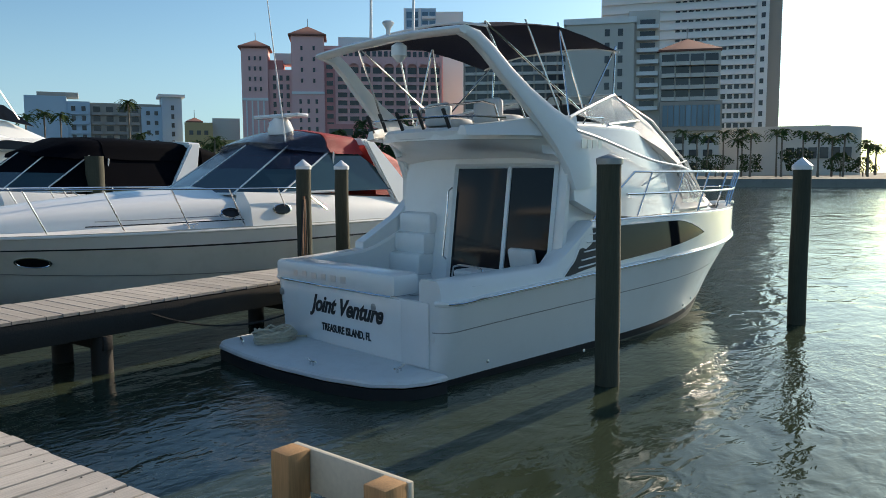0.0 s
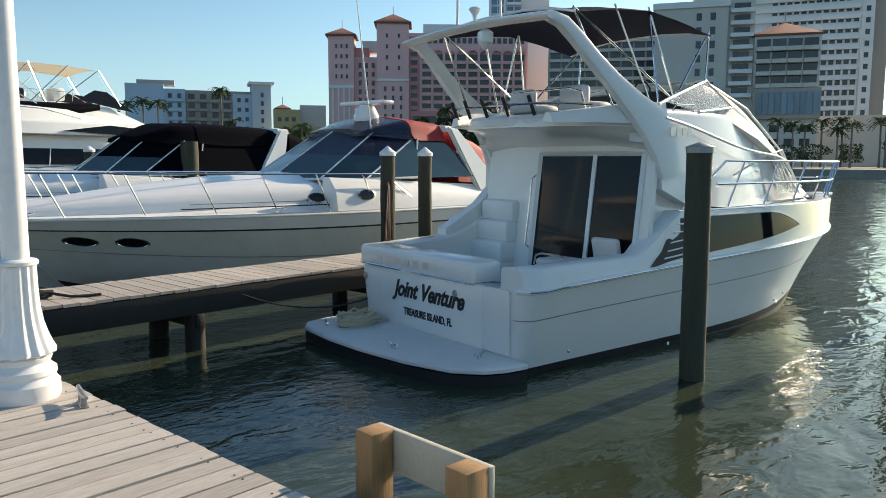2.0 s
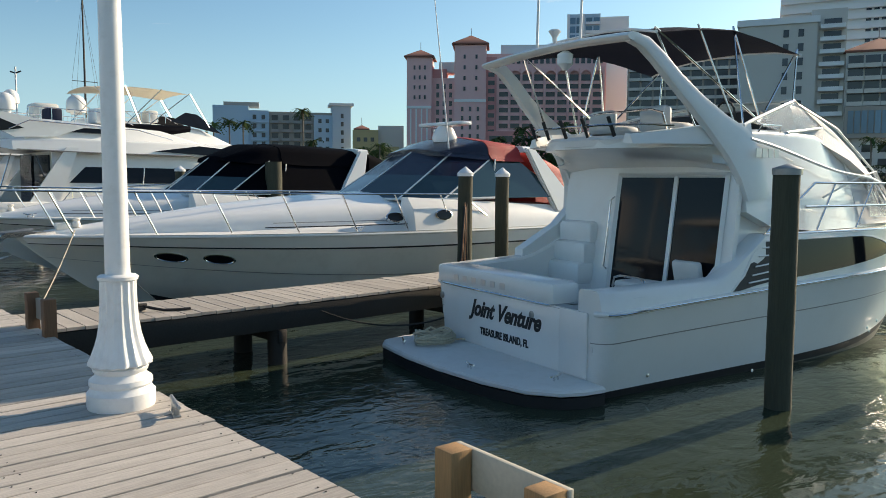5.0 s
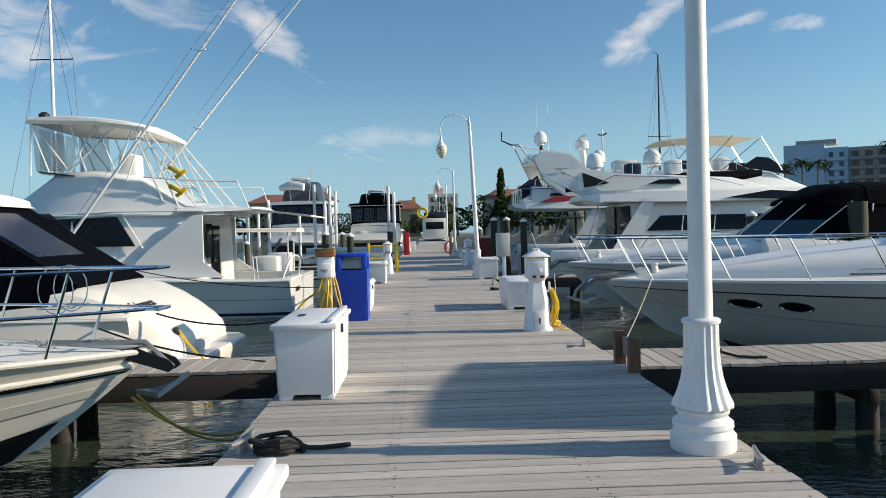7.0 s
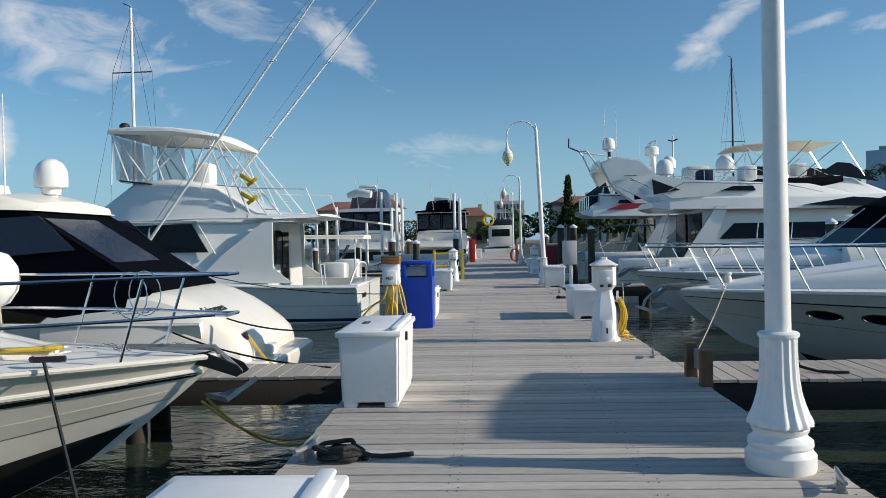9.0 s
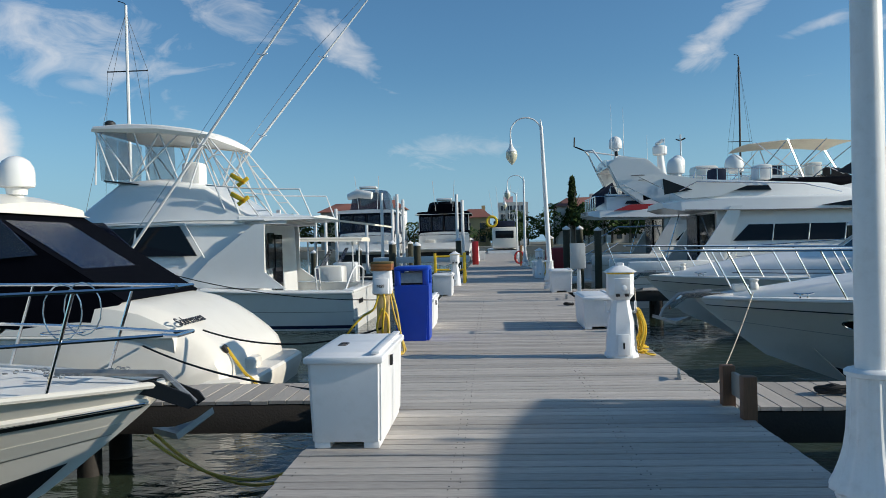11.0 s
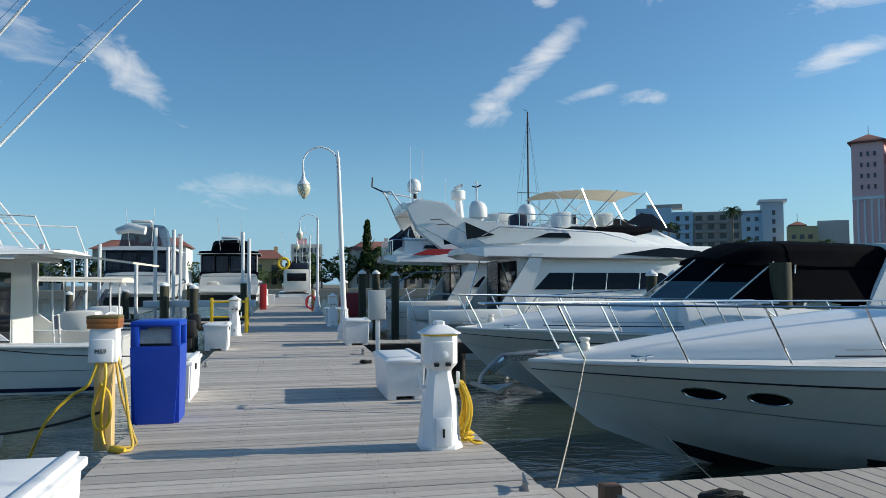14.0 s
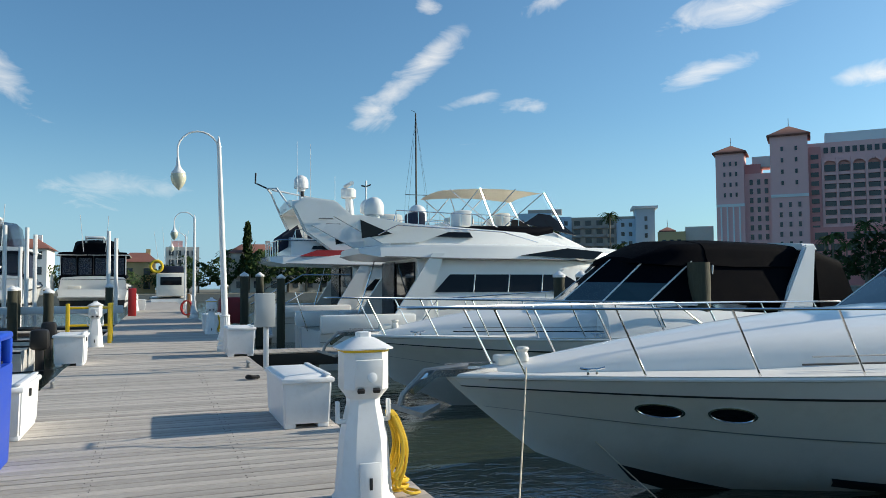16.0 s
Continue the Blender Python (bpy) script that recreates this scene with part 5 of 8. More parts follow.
# --- express cruisers, bows to the dock
def express(x, y, heading, h, label, canvas, ws, arch, canvas_top, side=GELCOAT, ports=(), cabin_ports=(), rail_u=(0.42, 0.985), rail_h=0.72, posts=7):
    """An express cruiser: raised foredeck, raked windshield, canvas enclosure and swept arch."""
    o = thing("express_cruiser", x, y, WATER, heading, label, "motor boat", "moored boats")
    hull_parts(o, h, side, ((0.14, 0.155, RUBBER), (0.40, 0.408, GALVANISED)), 0.03, GELCOAT, 0.3)
    for s in (1, -1):
        part("upper_band", h.band(B(), 0.02, 0.15, s, 0.004), GELCOAT, o)
    x0, x1, z1 = ws                           # foot and head of the windshield
    L = h.length
    t0 = h.top(x0 / L)
    hb = h.half(x0 / L)
    sts = []
    for d, up, wide in ((-3.2, 0.62, 0.86), (-0.4, 0.64, 0.84), (0.6, 0.62, 0.8), (1.6, 0.54, 0.76), (2.6, 0.42, 0.7), (3.6, 0.27, 0.6), (4.4, 0.14, 0.45), (4.9, 0.07, 0.2)):
        xx = x0 + d * ((L - 0.45 - x0) / 4.9 if d > 0 else 1.0)
        w = h.half(xx / L)
        sts.append((xx, w * 0.95, h.top(xx / L) - 0.06, max(w * wide * 0.86, 0.03), h.top(xx / L) + up * 0.86))
    part("foredeck_trunk", house(B(), sts, 0.4, 0.14), GELCOAT, o)
    for s in (1, -1):
        b = B()
        rings = []
        for k in range(9):
            xx = 0.3 + (x0 - 0.2) * k / 8
            w, zt = h.half(xx / L), h.top(xx / L)
            up = 0.35 + 0.3 * k / 8
            rings.append([(xx, s * (w - 0.03), zt - 0.03), (xx, s * (w - 0.1), zt + up * 0.6), (xx, s * (w - 0.3), zt + up), (xx, s * (w - 0.5), zt + up), (xx, s * (w - 0.55), zt - 0.1)])
        part("cockpit_side", loft(b, rings, True, True, True), GELCOAT, o)
        part("trunk_line", tube(B(), [(x0 + d, s * (h.half((x0 + d) / L) * (0.86 - 0.03 * d)), h.top((x0 + d) / L) + 0.12 - 0.01 * d) for d in (-2.5, -1, 0.5, 1.8, 3.0)], 0.012, 6), BOTTOM, o)
    tz = t0 + 0.6
    wb, wt = hb - 0.45, hb - 0.7
    frame = part("windshield_frame", tube(B(), [(x0 - 2.4, wb + 0.22, tz + 0.02), (x0 - 0.9, wb + 0.12, tz), (x0 - 0.1, wb * 0.75, tz), (x0 + 0.25, 0, tz), (x0 - 0.1, -wb * 0.75, tz), (x0 - 0.9, -wb - 0.12, tz), (x0 - 2.4, -wb - 0.22, tz + 0.02)], 0.03, 6), GELCOAT, o)
    top = [(x1 - 1.1, wt + 0.1, z1 - 0.03), (x1 - 0.2, wt * 0.75, z1 + 0.02), (x1 + 0.1, 0, z1 + 0.05), (x1 - 0.2, -wt * 0.75, z1 + 0.02), (x1 - 1.1, -wt - 0.1, z1 - 0.03)]
    low = [(x0 - 0.9, wb + 0.12, tz), (x0 - 0.1, wb * 0.75, tz), (x0 + 0.25, 0, tz), (x0 - 0.1, -wb * 0.75, tz), (x0 - 0.9, -wb - 0.12, tz)]
    mid = [tuple((np.array(a) * 0.5 + np.array(c) * 0.5)) for a, c in zip(low, top)]
    for k in range(4):
        b = B()
        panel(b, [low[k], low[k + 1], mid[k + 1], mid[k]], 0.012)
        part("windshield_pane", b, BLUE_GLASS, frame)
        b = B()
        panel(b, [mid[k], mid[k + 1], top[k + 1], top[k]], 0.012)
        part("front_canvas", b, canvas if canvas is BLACK_CANVAS else NAVY_SHEER, frame)
        part("mullion", tube(B(), [low[k], mid[k], top[k]], 0.02, 6), GELCOAT, frame)
    for s in (1, -1):
        b = B()
        panel(b, [(x0 - 0.9, s * (wb + 0.12), tz), (x1 - 1.1, s * (wt + 0.1), z1 - 0.03), (arch[1] + 0.35, s * (wt + 0.16), z1 - 0.12), (arch[0] + 0.1, s * (wb + 0.24), tz + 0.02)], 0.014)
        part("side_curtain", b, BLUE_GLASS if canvas is RED_CANVAS else canvas, o)
        b = B()
        panel(b, [(arch[0] - 0.55, s * (wb + 0.27), tz - 0.35), (arch[0] + 0.45, s * (wb + 0.27), tz - 0.35), (arch[1] + 0.2, s * (wt + 0.22), arch[2]), (arch[1] - 0.12, s * (wt + 0.2), arch[2])], 0.14)
        bmesh.ops.bevel(b, geom=b.edges[:], offset=0.04, segments=2, affect="EDGES")
        part("arch_leg", b, GELCOAT, o)
    part("arch_top", house(B(), [(arch[1] - 0.14, wt + 0.26, arch[2] - 0.1, wt + 0.2, arch[2] + 0.04), (arch[1] + 0.22, wt + 0.26, arch[2] - 0.1, wt + 0.2, arch[2] + 0.04)], 0.06, 0.05), GELCOAT, o)
    xs = [x1 + 0.05, x1 - 0.8, (x1 + arch[1]) / 2, arch[1] + 0.2]
    xm = (xs[1] + xs[2]) / 2
    part("canvas_top", house(B(), [(xs[0], wt * 0.8, z1 - 0.05, wt * 0.7, z1 + 0.05), (xs[1], wt + 0.14, z1 - 0.12, wt + 0.05, canvas_top - 0.03), (xm, wt + 0.18, z1 - 0.13, wt + 0.08, canvas_top - 0.01)], 0.3, 0.08), canvas if canvas is BLACK_CANVAS else NAVY_SHEER, o, "stretched front canvas of the cockpit top")
    part("canvas_top", house(B(), [(xm - 0.01, wt + 0.19, z1 - 0.1, wt + 0.09, canvas_top), (xs[2], wt + 0.21, z1 - 0.14, wt + 0.11, canvas_top + 0.01), (xs[3], wt + 0.23, z1 - 0.14, wt + 0.11, canvas_top - 0.05)], 0.3, 0.08), canvas, o, "stretched canvas cockpit top")
    for s in (1, -1):
        part("canvas_hoop", tube(B(), [(xm, s * (wt + 0.2), tz), (xm - 0.1, s * (wt + 0.2), z1 - 0.1)], 0.02, 6), GELCOAT, o)
    part("aft_canvas", house(B(), [(arch[1] - 0.3, wt + 0.16, tz - 0.1, wt + 0.05, arch[2] - 0.04), (arch[1] - 1.2, wb + 0.2, tz - 0.2, wt, arch[2] - 0.3), (arch[0] - 1.6, wb + 0.2, tz - 0.35, wt, tz + 0.25)], 0.25, 0.05), canvas, o, "sloping canvas aft curtain")
    for u, v, w, ht in ports:
        for s in (1, -1):
            porthole(o, h, u, v, s, w, ht)
    for xx, zz, inset, lie in cabin_ports:
        for s in (1, -1):
            m = Matrix.Translation((xx, s * (h.half(xx / L) - inset), zz)) @ pose(0, 0, 0, -s * lie, 0, 0) @ Matrix.Diagonal((0.24, 0.11, s, 1))
            rim = part("cabin_port", lathe(B(), [(1, -0.05), (1, 0.02), (0.88, 0.03), (0.84, 0.012)], 18, m=m), STEEL, o)
            part("pane", lathe(B(), [(0.84, -0.02), (0.84, 0.014), (0.3, 0.018)], 18, m=m), TINT_GLASS, rim)
    bow_rail(o, h, *rail_u, rail_h, posts, 0.25, False, 0.45)
    b = B()
    loft(b, [[(L - 0.6, 0.12, h.z1 + 0.05), (L - 0.6, -0.12, h.z1 + 0.05), (L - 0.6, -0.12, h.z1 - 0.02), (L - 0.6, 0.12, h.z1 - 0.02)], [(L + 0.1, 0.1, h.z1 + 0.05), (L + 0.1, -0.1, h.z1 + 0.05), (L + 0.1, -0.09, h.z1 - 0.03), (L + 0.1, 0.09, h.z1 - 0.03)], [(L + 0.36, 0.08, h.z1 - 0.12), (L + 0.36, -0.08, h.z1 - 0.12), (L + 0.34, -0.07, h.z1 - 0.2), (L + 0.34, 0.07, h.z1 - 0.2)]], True, True, True)
    part("pulpit", b, STEEL, o)
    b = B()
    box(b, L - 0.75, 0, h.z1 + 0.12, 0.24, 0.18, 0.12, 0.03)
    lathe(b, [(0.06, 0.1), (0.07, 0.16), (0.05, 0.2), (0.075, 0.24), (0.06, 0.26)], 12, (L - 0.95, 0.05, h.z1))
    part("windlass", b, GELCOAT_CREAM, o)
    b = B()
    for k in range(20):
        tube(b, [(L - 0.9 + 0.045 * k + 0.022 * math.cos(a), 0.012 * math.sin(a), h.z1 + 0.1 + 0.01 * (k % 2) * math.sin(a)) for a in [2 * math.pi * q / 6 for q in range(6)]], 0.006, 4, True)
    tagged(part("anchor_chain", b, GALVANISED, o), kind="stuff")
    for d in (0.9, 2.3):
        xx = x0 + d
        part("deck_hatch", house(B(), [(xx - 0.26, 0.28, h.top(xx / L) + 0.3, 0.26, h.top(xx / L) + 0.72 - 0.12 * d), (xx + 0.26, 0.28, h.top(xx / L) + 0.3, 0.26, h.top(xx / L) + 0.66 - 0.12 * d)], 0.04, 0.02), TINT_GLASS, o, "smoked deck hatch")
    for s in (1, -1):
        for u in (0.62, 0.9):
            p = h.both(u, 0, s)
            b = B()
            for dx in (-0.05, 0.05):
                box(b, dx, 0, 0.03, 0.025, 0.025, 0.06, 0.004)
            tube(b, [(-0.14, 0, 0.075), (-0.05, 0, 0.06), (0.05, 0, 0.06), (0.14, 0, 0.075)], 0.014, 6)
            c = part("deck_cleat", b, STEEL, o)
            c.matrix_basis = pose(p.x, p.y * 0.94, p.z + 0.01, 0, 0, -10 * s)
        part("trunk_groove", tube(B(), [(x0 + d, s * (h.half((x0 + d) / L) * (0.80 - 0.03 * d)), h.top((x0 + d) / L) + 0.2 - 0.012 * d) for d in (-2.5, -1, 0.5, 1.8, 2.8)], 0.009, 6), GALVANISED, o)
    b = B()
    tube(b, [(L - 0.3, 0, h.z1 + 0.08), (L + 0.2, 0, h.z1 + 0.04), (L + 0.45, 0, h.z1 - 0.2), (L + 0.5, 0, h.z1 - 0.34)], 0.03, 6)
    panel(b, [(L + 0.3, -0.22, h.z1 - 0.4), (L + 0.62, 0, h.z1 - 0.3), (L + 0.3, 0.22, h.z1 - 0.4), (L + 0.02, 0, h.z1 - 0.34)], 0.05)
    part("anchor", b, GALVANISED, o)
    return o


NAVY_SHEER = material("dark_vinyl_window", (0.02, 0.025, 0.05), 0.15, vary=0.3, scale=2, alpha=0.75, bump=0.004)
H2 = Hull(14.3, 4.2, 1.58, 1.70, rake=2.3, fine=2.4, full=0.42, stern=0.95, flare=0.16, draft=0.5, sheer=1.5)
cruiser = express(17.1, 13.15, 180, H2, "cream and white express cruiser with red canvas top", RED_CANVAS, (7.5, 5.95, 3.2), (2.7, 3.75, 3.38), 3.52, GELCOAT_SHADE, ((0.863, 0.27, 0.56, 0.25), (0.809, 0.27, 0.56, 0.25)), ((7.9, 1.88, 0.3, 62), (6.85, 1.92, 0.085, 80)))
b = B()
box(b, 5.2, 0.2, 3.92, 0.35, 1.5, 0.09, 0.04)
lathe(b, [(0.28, 3.5), (0.3, 3.62), (0.22, 3.8), (0.14, 3.9)], 16, (5.2, 0.2, 0))
part("radar_scanner", b, GELCOAT, cruiser, "white open-array radar scanner on its pedestal")
b = B()
lathe(b, [(0.03, 3.4), (0.03, 3.75), (0.18, 3.78), (0.2, 3.84), (0.05, 3.9)], 14, (4.7, -0.5, 0))
part("antenna_mushroom", b, GELCOAT, cruiser)
antenna(cruiser, 5.7, 0.9, 3.3, 3.6, (0.5, 0), r=0.02)
antenna(cruiser, 4.3, -0.7, 3.4, 0.6)
for s in (1, -1):
    part("bottom", H2.band(B(), 0.83, 0.95, s, 0.006, 0.5, 0.93), BOTTOM, cruiser, "black antifouling paint near the waterline")
H3 = Hull(12.0, 4.0, 1.5, 1.72, rake=1.9, fine=2.3, full=0.42, stern=0.95, flare=0.16, draft=0.5, sheer=1.5)
express(15.4, 20.1, 180, H3, "white express cruiser with black canvas enclosure and raked arch", BLACK_CANVAS, (7.1, 5.9, 3.15), (2.5, 1.6, 3.5), 3.55, GELCOAT_SHADE, rail_u=(0.45, 0.985))


# --- flybridge motor yachts, sterns to the dock
def flybridge_yacht(x, y, heading, L, beam, label, deck_z=2.0, roof=3.75, fb=4.75, over=(0.9, 10.5), win=(3.6, 8.4), group="moored boats", dark=TINT_GLASS):
    o = thing("motor_yacht", x, y, WATER, heading, label, "motor yacht", group)
    h = Hull(L, beam, 1.35, 2.35, rake=2.0, fine=2.2, full=0.45, flare=0.14, draft=0.5)
    hull_parts(o, h, GELCOAT, ((0.16, 0.17, GALVANISED),), 0.04, GELCOAT, 0.3)
    b = B()
    box(b, -0.5, 0, 0.5, 1.2, beam * 0.9, 0.14, 0.05)
    part("swim_platform", b, NONSKID, o)
    hb = beam / 2
    part("saloon", house(B(), [(win[0] - 0.5, hb - 0.35, 1.3, hb - 0.55, roof - 0.2), (win[1] - 0.5, hb - 0.35, 1.5, hb - 0.6, roof - 0.2), (win[1] + 1.6, hb - 0.7, 1.8, hb - 0.95, roof - 0.35), (win[1] + 3.4, hb - 1.15, 2.0, hb - 1.5, deck_z + 0.5)], 0.3, 0.05), GELCOAT, o)
    for s in (1, -1):
        b = B()
        yy = hb - 0.44
        panel(b, [(win[0], s * yy, 2.45), (win[1], s * yy, 2.42), (win[1] + 0.5, s * (yy - 0.1), 2.62), (win[1] - 0.2, s * (yy - 0.09), 2.98), (win[0] + 0.55, s * (yy - 0.09), 3.0)], 0.04)
        w = part("saloon_window", b, dark, o)
        for k in range(3):
            xx = win[0] + 1.3 + k * 1.2
            part("mullion", tube(B(), [(xx, s * (yy + 0.03), 2.42), (xx + 0.1, s * (yy - 0.05), 3.0)], 0.02, 6), GELCOAT, w)
        b = B()
        panel(b, [(win[1] + 0.7, s * (hb - 0.78), 3.05), (win[1] + 2.9, s * (hb - 1.2), 2.75), (win[1] + 2.2, s * (hb - 1.25), 3.3), (win[1] + 1.2, s * (hb - 0.95), 3.4)], 0.05)
        part("fore_window", b, dark, o)
        b = B()
        panel(b, [(win[0] - 1.5, s * (hb - 0.3), 1.5), (win[0] - 0.5, s * (hb - 0.3), 1.5), (win[0] + 0.3, s * (hb - 0.35), roof - 0.1), (win[0] - 0.1, s * (hb - 0.35), roof - 0.1)], 0.12)
        part("wing", b, GELCOAT, o)
        b = B()
        box(b, (win[0] - 0.7) / 2, s * (hb - 0.2), 1.55, win[0] - 0.7, 0.3, 0.55, 0.08)
        part("cockpit_bulwark", b, GELCOAT, o)
    # dark pane across the bulkhead, standing in for the shaded recess under the overhang
    b = B()
    panel(b, [(win[0] - 0.54, hb - 0.7, 1.3), (win[0] - 0.54, -hb + 0.7, 1.3), (win[0] - 0.54, -hb + 0.75, roof - 0.35), (win[0] - 0.54, hb - 0.75, roof - 0.35)], 0.05)
    part("bulkhead_shade", b, dark, o)
    part("overhang", house(B(), [(over[0] - 0.2, hb - 0.9, roof - 0.1, hb - 1.1, roof + 0.08), (over[0] + 0.3, hb - 0.4, roof - 0.22, hb - 0.5, roof + 0.14), (over[0] + 3, hb - 0.2, roof - 0.28, hb - 0.3, roof + 0.22), (over[1] - 2.5, hb - 0.3, roof - 0.3, hb - 0.4, roof + 0.2), (over[1], hb - 1.1, roof - 0.2, hb - 1.3, roof + 0.02)], 0.12, 0.03), GELCOAT, o, "long white flybridge overhang")
    part("flybridge", house(B(), [(over[0] + 0.7, hb - 0.65, roof, hb - 0.8, fb - 0.1), (over[0] + 3.5, hb - 0.65, roof, hb - 0.85, fb - 0.25), (over[0] + 5.5, hb - 0.75, roof, hb - 1.05, fb - 0.35), (over[0] + 7.6, hb - 1.1, roof, hb - 1.5, roof + 0.2)], 0.15, 0.02), GELCOAT, o)
    for s in (1, -1):
        b = B()
        panel(b, [(over[0] + 1.6, s * (hb - 0.7), roof + 0.45), (over[0] + 3.4, s * (hb - 0.72), roof + 0.42), (over[0] + 3.3, s * (hb - 0.74), roof + 0.58), (over[0] + 1.7, s * (hb - 0.73), roof + 0.6)], 0.12)
        part("flybridge_vent", b, dark, o)
        for k in range(7):
            xx = win[0] + (win[1] + 2.6 - win[0]) * k / 6
            yb = min(hb - 0.12, h.half(xx / L) - 0.1)
            part("rail_post", tube(B(), [(xx, s * yb, h.top(xx / L) + 0.02), (xx, s * yb, h.top(xx / L) + 0.72)], 0.014, 6), STEEL, o)
        part("lower_rail", tube(B(), [(win[0], s * (hb - 0.12), h.top(0.3) + 0.42), (win[1], s * (hb - 0.12), h.top(0.55) + 0.42), (win[1] + 3, s * (h.half((win[1] + 3) / L) - 0.1), h.top((win[1] + 3) / L) + 0.38)], 0.01, 6), STEEL, o)
        part("flybridge_rail", tube(B(), [(over[0] + 0.8, s * (hb - 0.8), fb - 0.15), (over[0] + 0.9, s * (hb - 0.8), fb + 0.25), (over[0] + 3.6, s * (hb - 0.85), fb + 0.18), (over[0] + 4.4, s * (hb - 0.95), fb - 0.2)], 0.018, 6), STEEL, o)
        for k in range(3):
            part("portlight", lathe(B(), [(0.16, -0.02), (0.16, 0.012), (0.12, 0.02)], 14, m=Matrix.Translation(h.both(0.5 + 0.1 * k, 0.3, s, 0.004)) @ pose(0, 0, 0, -s * 90, 0, 0) @ Matrix.Diagonal((1.8, 0.8, 1, 1))), dark, o)
        part("gutter_line", tube(B(), [(over[0] + 0.4, s * (hb - 0.38), roof - 0.2), (over[0] + 3, s * (hb - 0.19), roof - 0.26), (over[1] - 2.5, s * (hb - 0.29), roof - 0.28)], 0.02, 6), GALVANISED, o)
        b = B()
        box(b, win[0] - 1.9, s * (hb - 0.9), 1.55, 0.5, 0.9, 0.5, 0.08)
        part("cockpit_seat", b, SKIN_GREY, o)
    for k in range(2):
        b = B()
        box(b, over[0] + 2.2 + 1.3 * k, 0.5 - k, fb + 0.12, 0.5, 0.9, 0.55, 0.1)
        part("flybridge_seat", b, WHITE_CANVAS if k else NAVY_CANVAS, o)
    for k in range(9):
        xx = over[0] + 0.9 + 0.36 * k
        for s in (1, -1):
            part("bridge_stanchion", tube(B(), [(xx, s * (hb - 0.8), fb - 0.2), (xx, s * (hb - 0.8), fb + 0.22)], 0.012, 5), STEEL, o)
    for k in range(2):
        for s in (1, -1):
            part("fender", lathe(B(), [(0.03, 0.75), (0.1, 0.68), (0.13, 0.5), (0.13, 0.1), (0.1, -0.06), (0.03, -0.12)], 12, (2.4 + 3.2 * k, s * (hb + 0.1), 0.45)), NAVY if k else WHITE_CANVAS, o, "cylindrical hull fender")
    part("cockpit_ladder", tube(B(), [(win[0] - 1.6, hb - 0.9, 1.5), (win[0] - 0.9, hb - 0.9, roof)], 0.025, 6), STEEL, o)
    part("transom_door", panel(B(), [(-0.03, 0.9, 0.6), (-0.03, 1.6, 0.6), (-0.03, 1.6, 1.3), (-0.03, 0.9, 1.3)], 0.03), GELCOAT_SHADE, o)
    # dark sheet that puts the shade of the open cockpit into colour
    part("cockpit_shade", panel(B(), [(win[0] - 0.6, hb - 0.6, 1.35), (win[0] - 0.6, 0.3, 1.35), (win[0] - 0.6, 0.3, roof - 0.3), (win[0] - 0.6, hb - 0.6, roof - 0.3)], 0.03), NAVY_SHEER, o, "dark sheet standing in for the cockpit's shade")
    part("flag_staff", tube(B(), [(-0.1, -0.8, 1.3), (-0.5, -0.8, 2.5)], 0.018, 6), STEEL, o)
    for s in (1, -1):
        part("deck_rail", tube(B(), [(win[0] - 0.5, s * (hb - 0.15), h.top(0.3) + 0.1), (win[0], s * (hb - 0.12), h.top(0.3) + 0.75), (win[1], s * (hb - 0.12), h.top(0.55) + 0.75), (win[1] + 3, s * (h.half((win[1] + 3) / L) - 0.1), h.top((win[1] + 3) / L) + 0.7)], 0.018, 6), STEEL, o)
    return o, h


yacht_a, HA = flybridge_yacht(4.3, 29.6, 0, 15.5, 4.8, "white flybridge motor yacht with long dark saloon windows", over=(1.6, 10.5))
for s in (1, -1):
    b = B()
    panel(b, [(0.5, s * 1.75, 4.75), (1.3, s * 1.75, 4.82), (4.2, s * 1.7, 4.35), (3.2, s * 1.72, 4.0), (2.0, s * 1.75, 3.95)], 0.14)
    part("raked_fin", b, GELCOAT, yacht_a)
    b = B()
    panel(b, [(1.35, s * 1.83, 4.1), (2.3, s * 1.83, 4.25), (1.3, s * 1.83, 4.66)], 0.03)
    part("fin_window", b, TINT_GLASS, yacht_a)
dome(yacht_a, 1.9, -1.2, 4.85, 0.31)
for s in (1, -1):
    part("bridge_side_window", panel(B(), [(6.5, s * 2.14, 3.6), (9.2, s * 2.09, 3.48), (9.7, s * 1.9, 3.74), (8.2, s * 2.12, 3.84)], 0.05), TINT_GLASS, yacht_a, "dark wedge window under the bridge")
    part("bridge_handrail", tube(B(), [(1.8, s * 2.0, 4.2), (2.4, s * 2.05, 4.5), (6.0, s * 1.9, 4.35), (7.4, s * 1.6, 4.05)], 0.02, 6), STEEL, yacht_a)
    part("hull_window", HA.band(B(), 0.2, 0.3, s, 0.008, 0.4, 0.62), TINT_GLASS, yacht_a, "long dark hull window")
part("tender", house(B(), [(5.2, 0.5, 4.3, 0.75, 4.62), (6.4, 0.6, 4.28, 0.85, 4.62), (8.0, 0.4, 4.35, 0.6, 4.66), (8.8, 0.05, 4.5, 0.1, 4.72)], 0.2, 0.1), BLACK_CANVAS, yacht_a, "dark covered tender on the boat deck")
part("boom", tube(B(), [(1.6, 0.4, 4.95), (6.5, 0.9, 4.35)], 0.035, 6), STEEL, yacht_a)

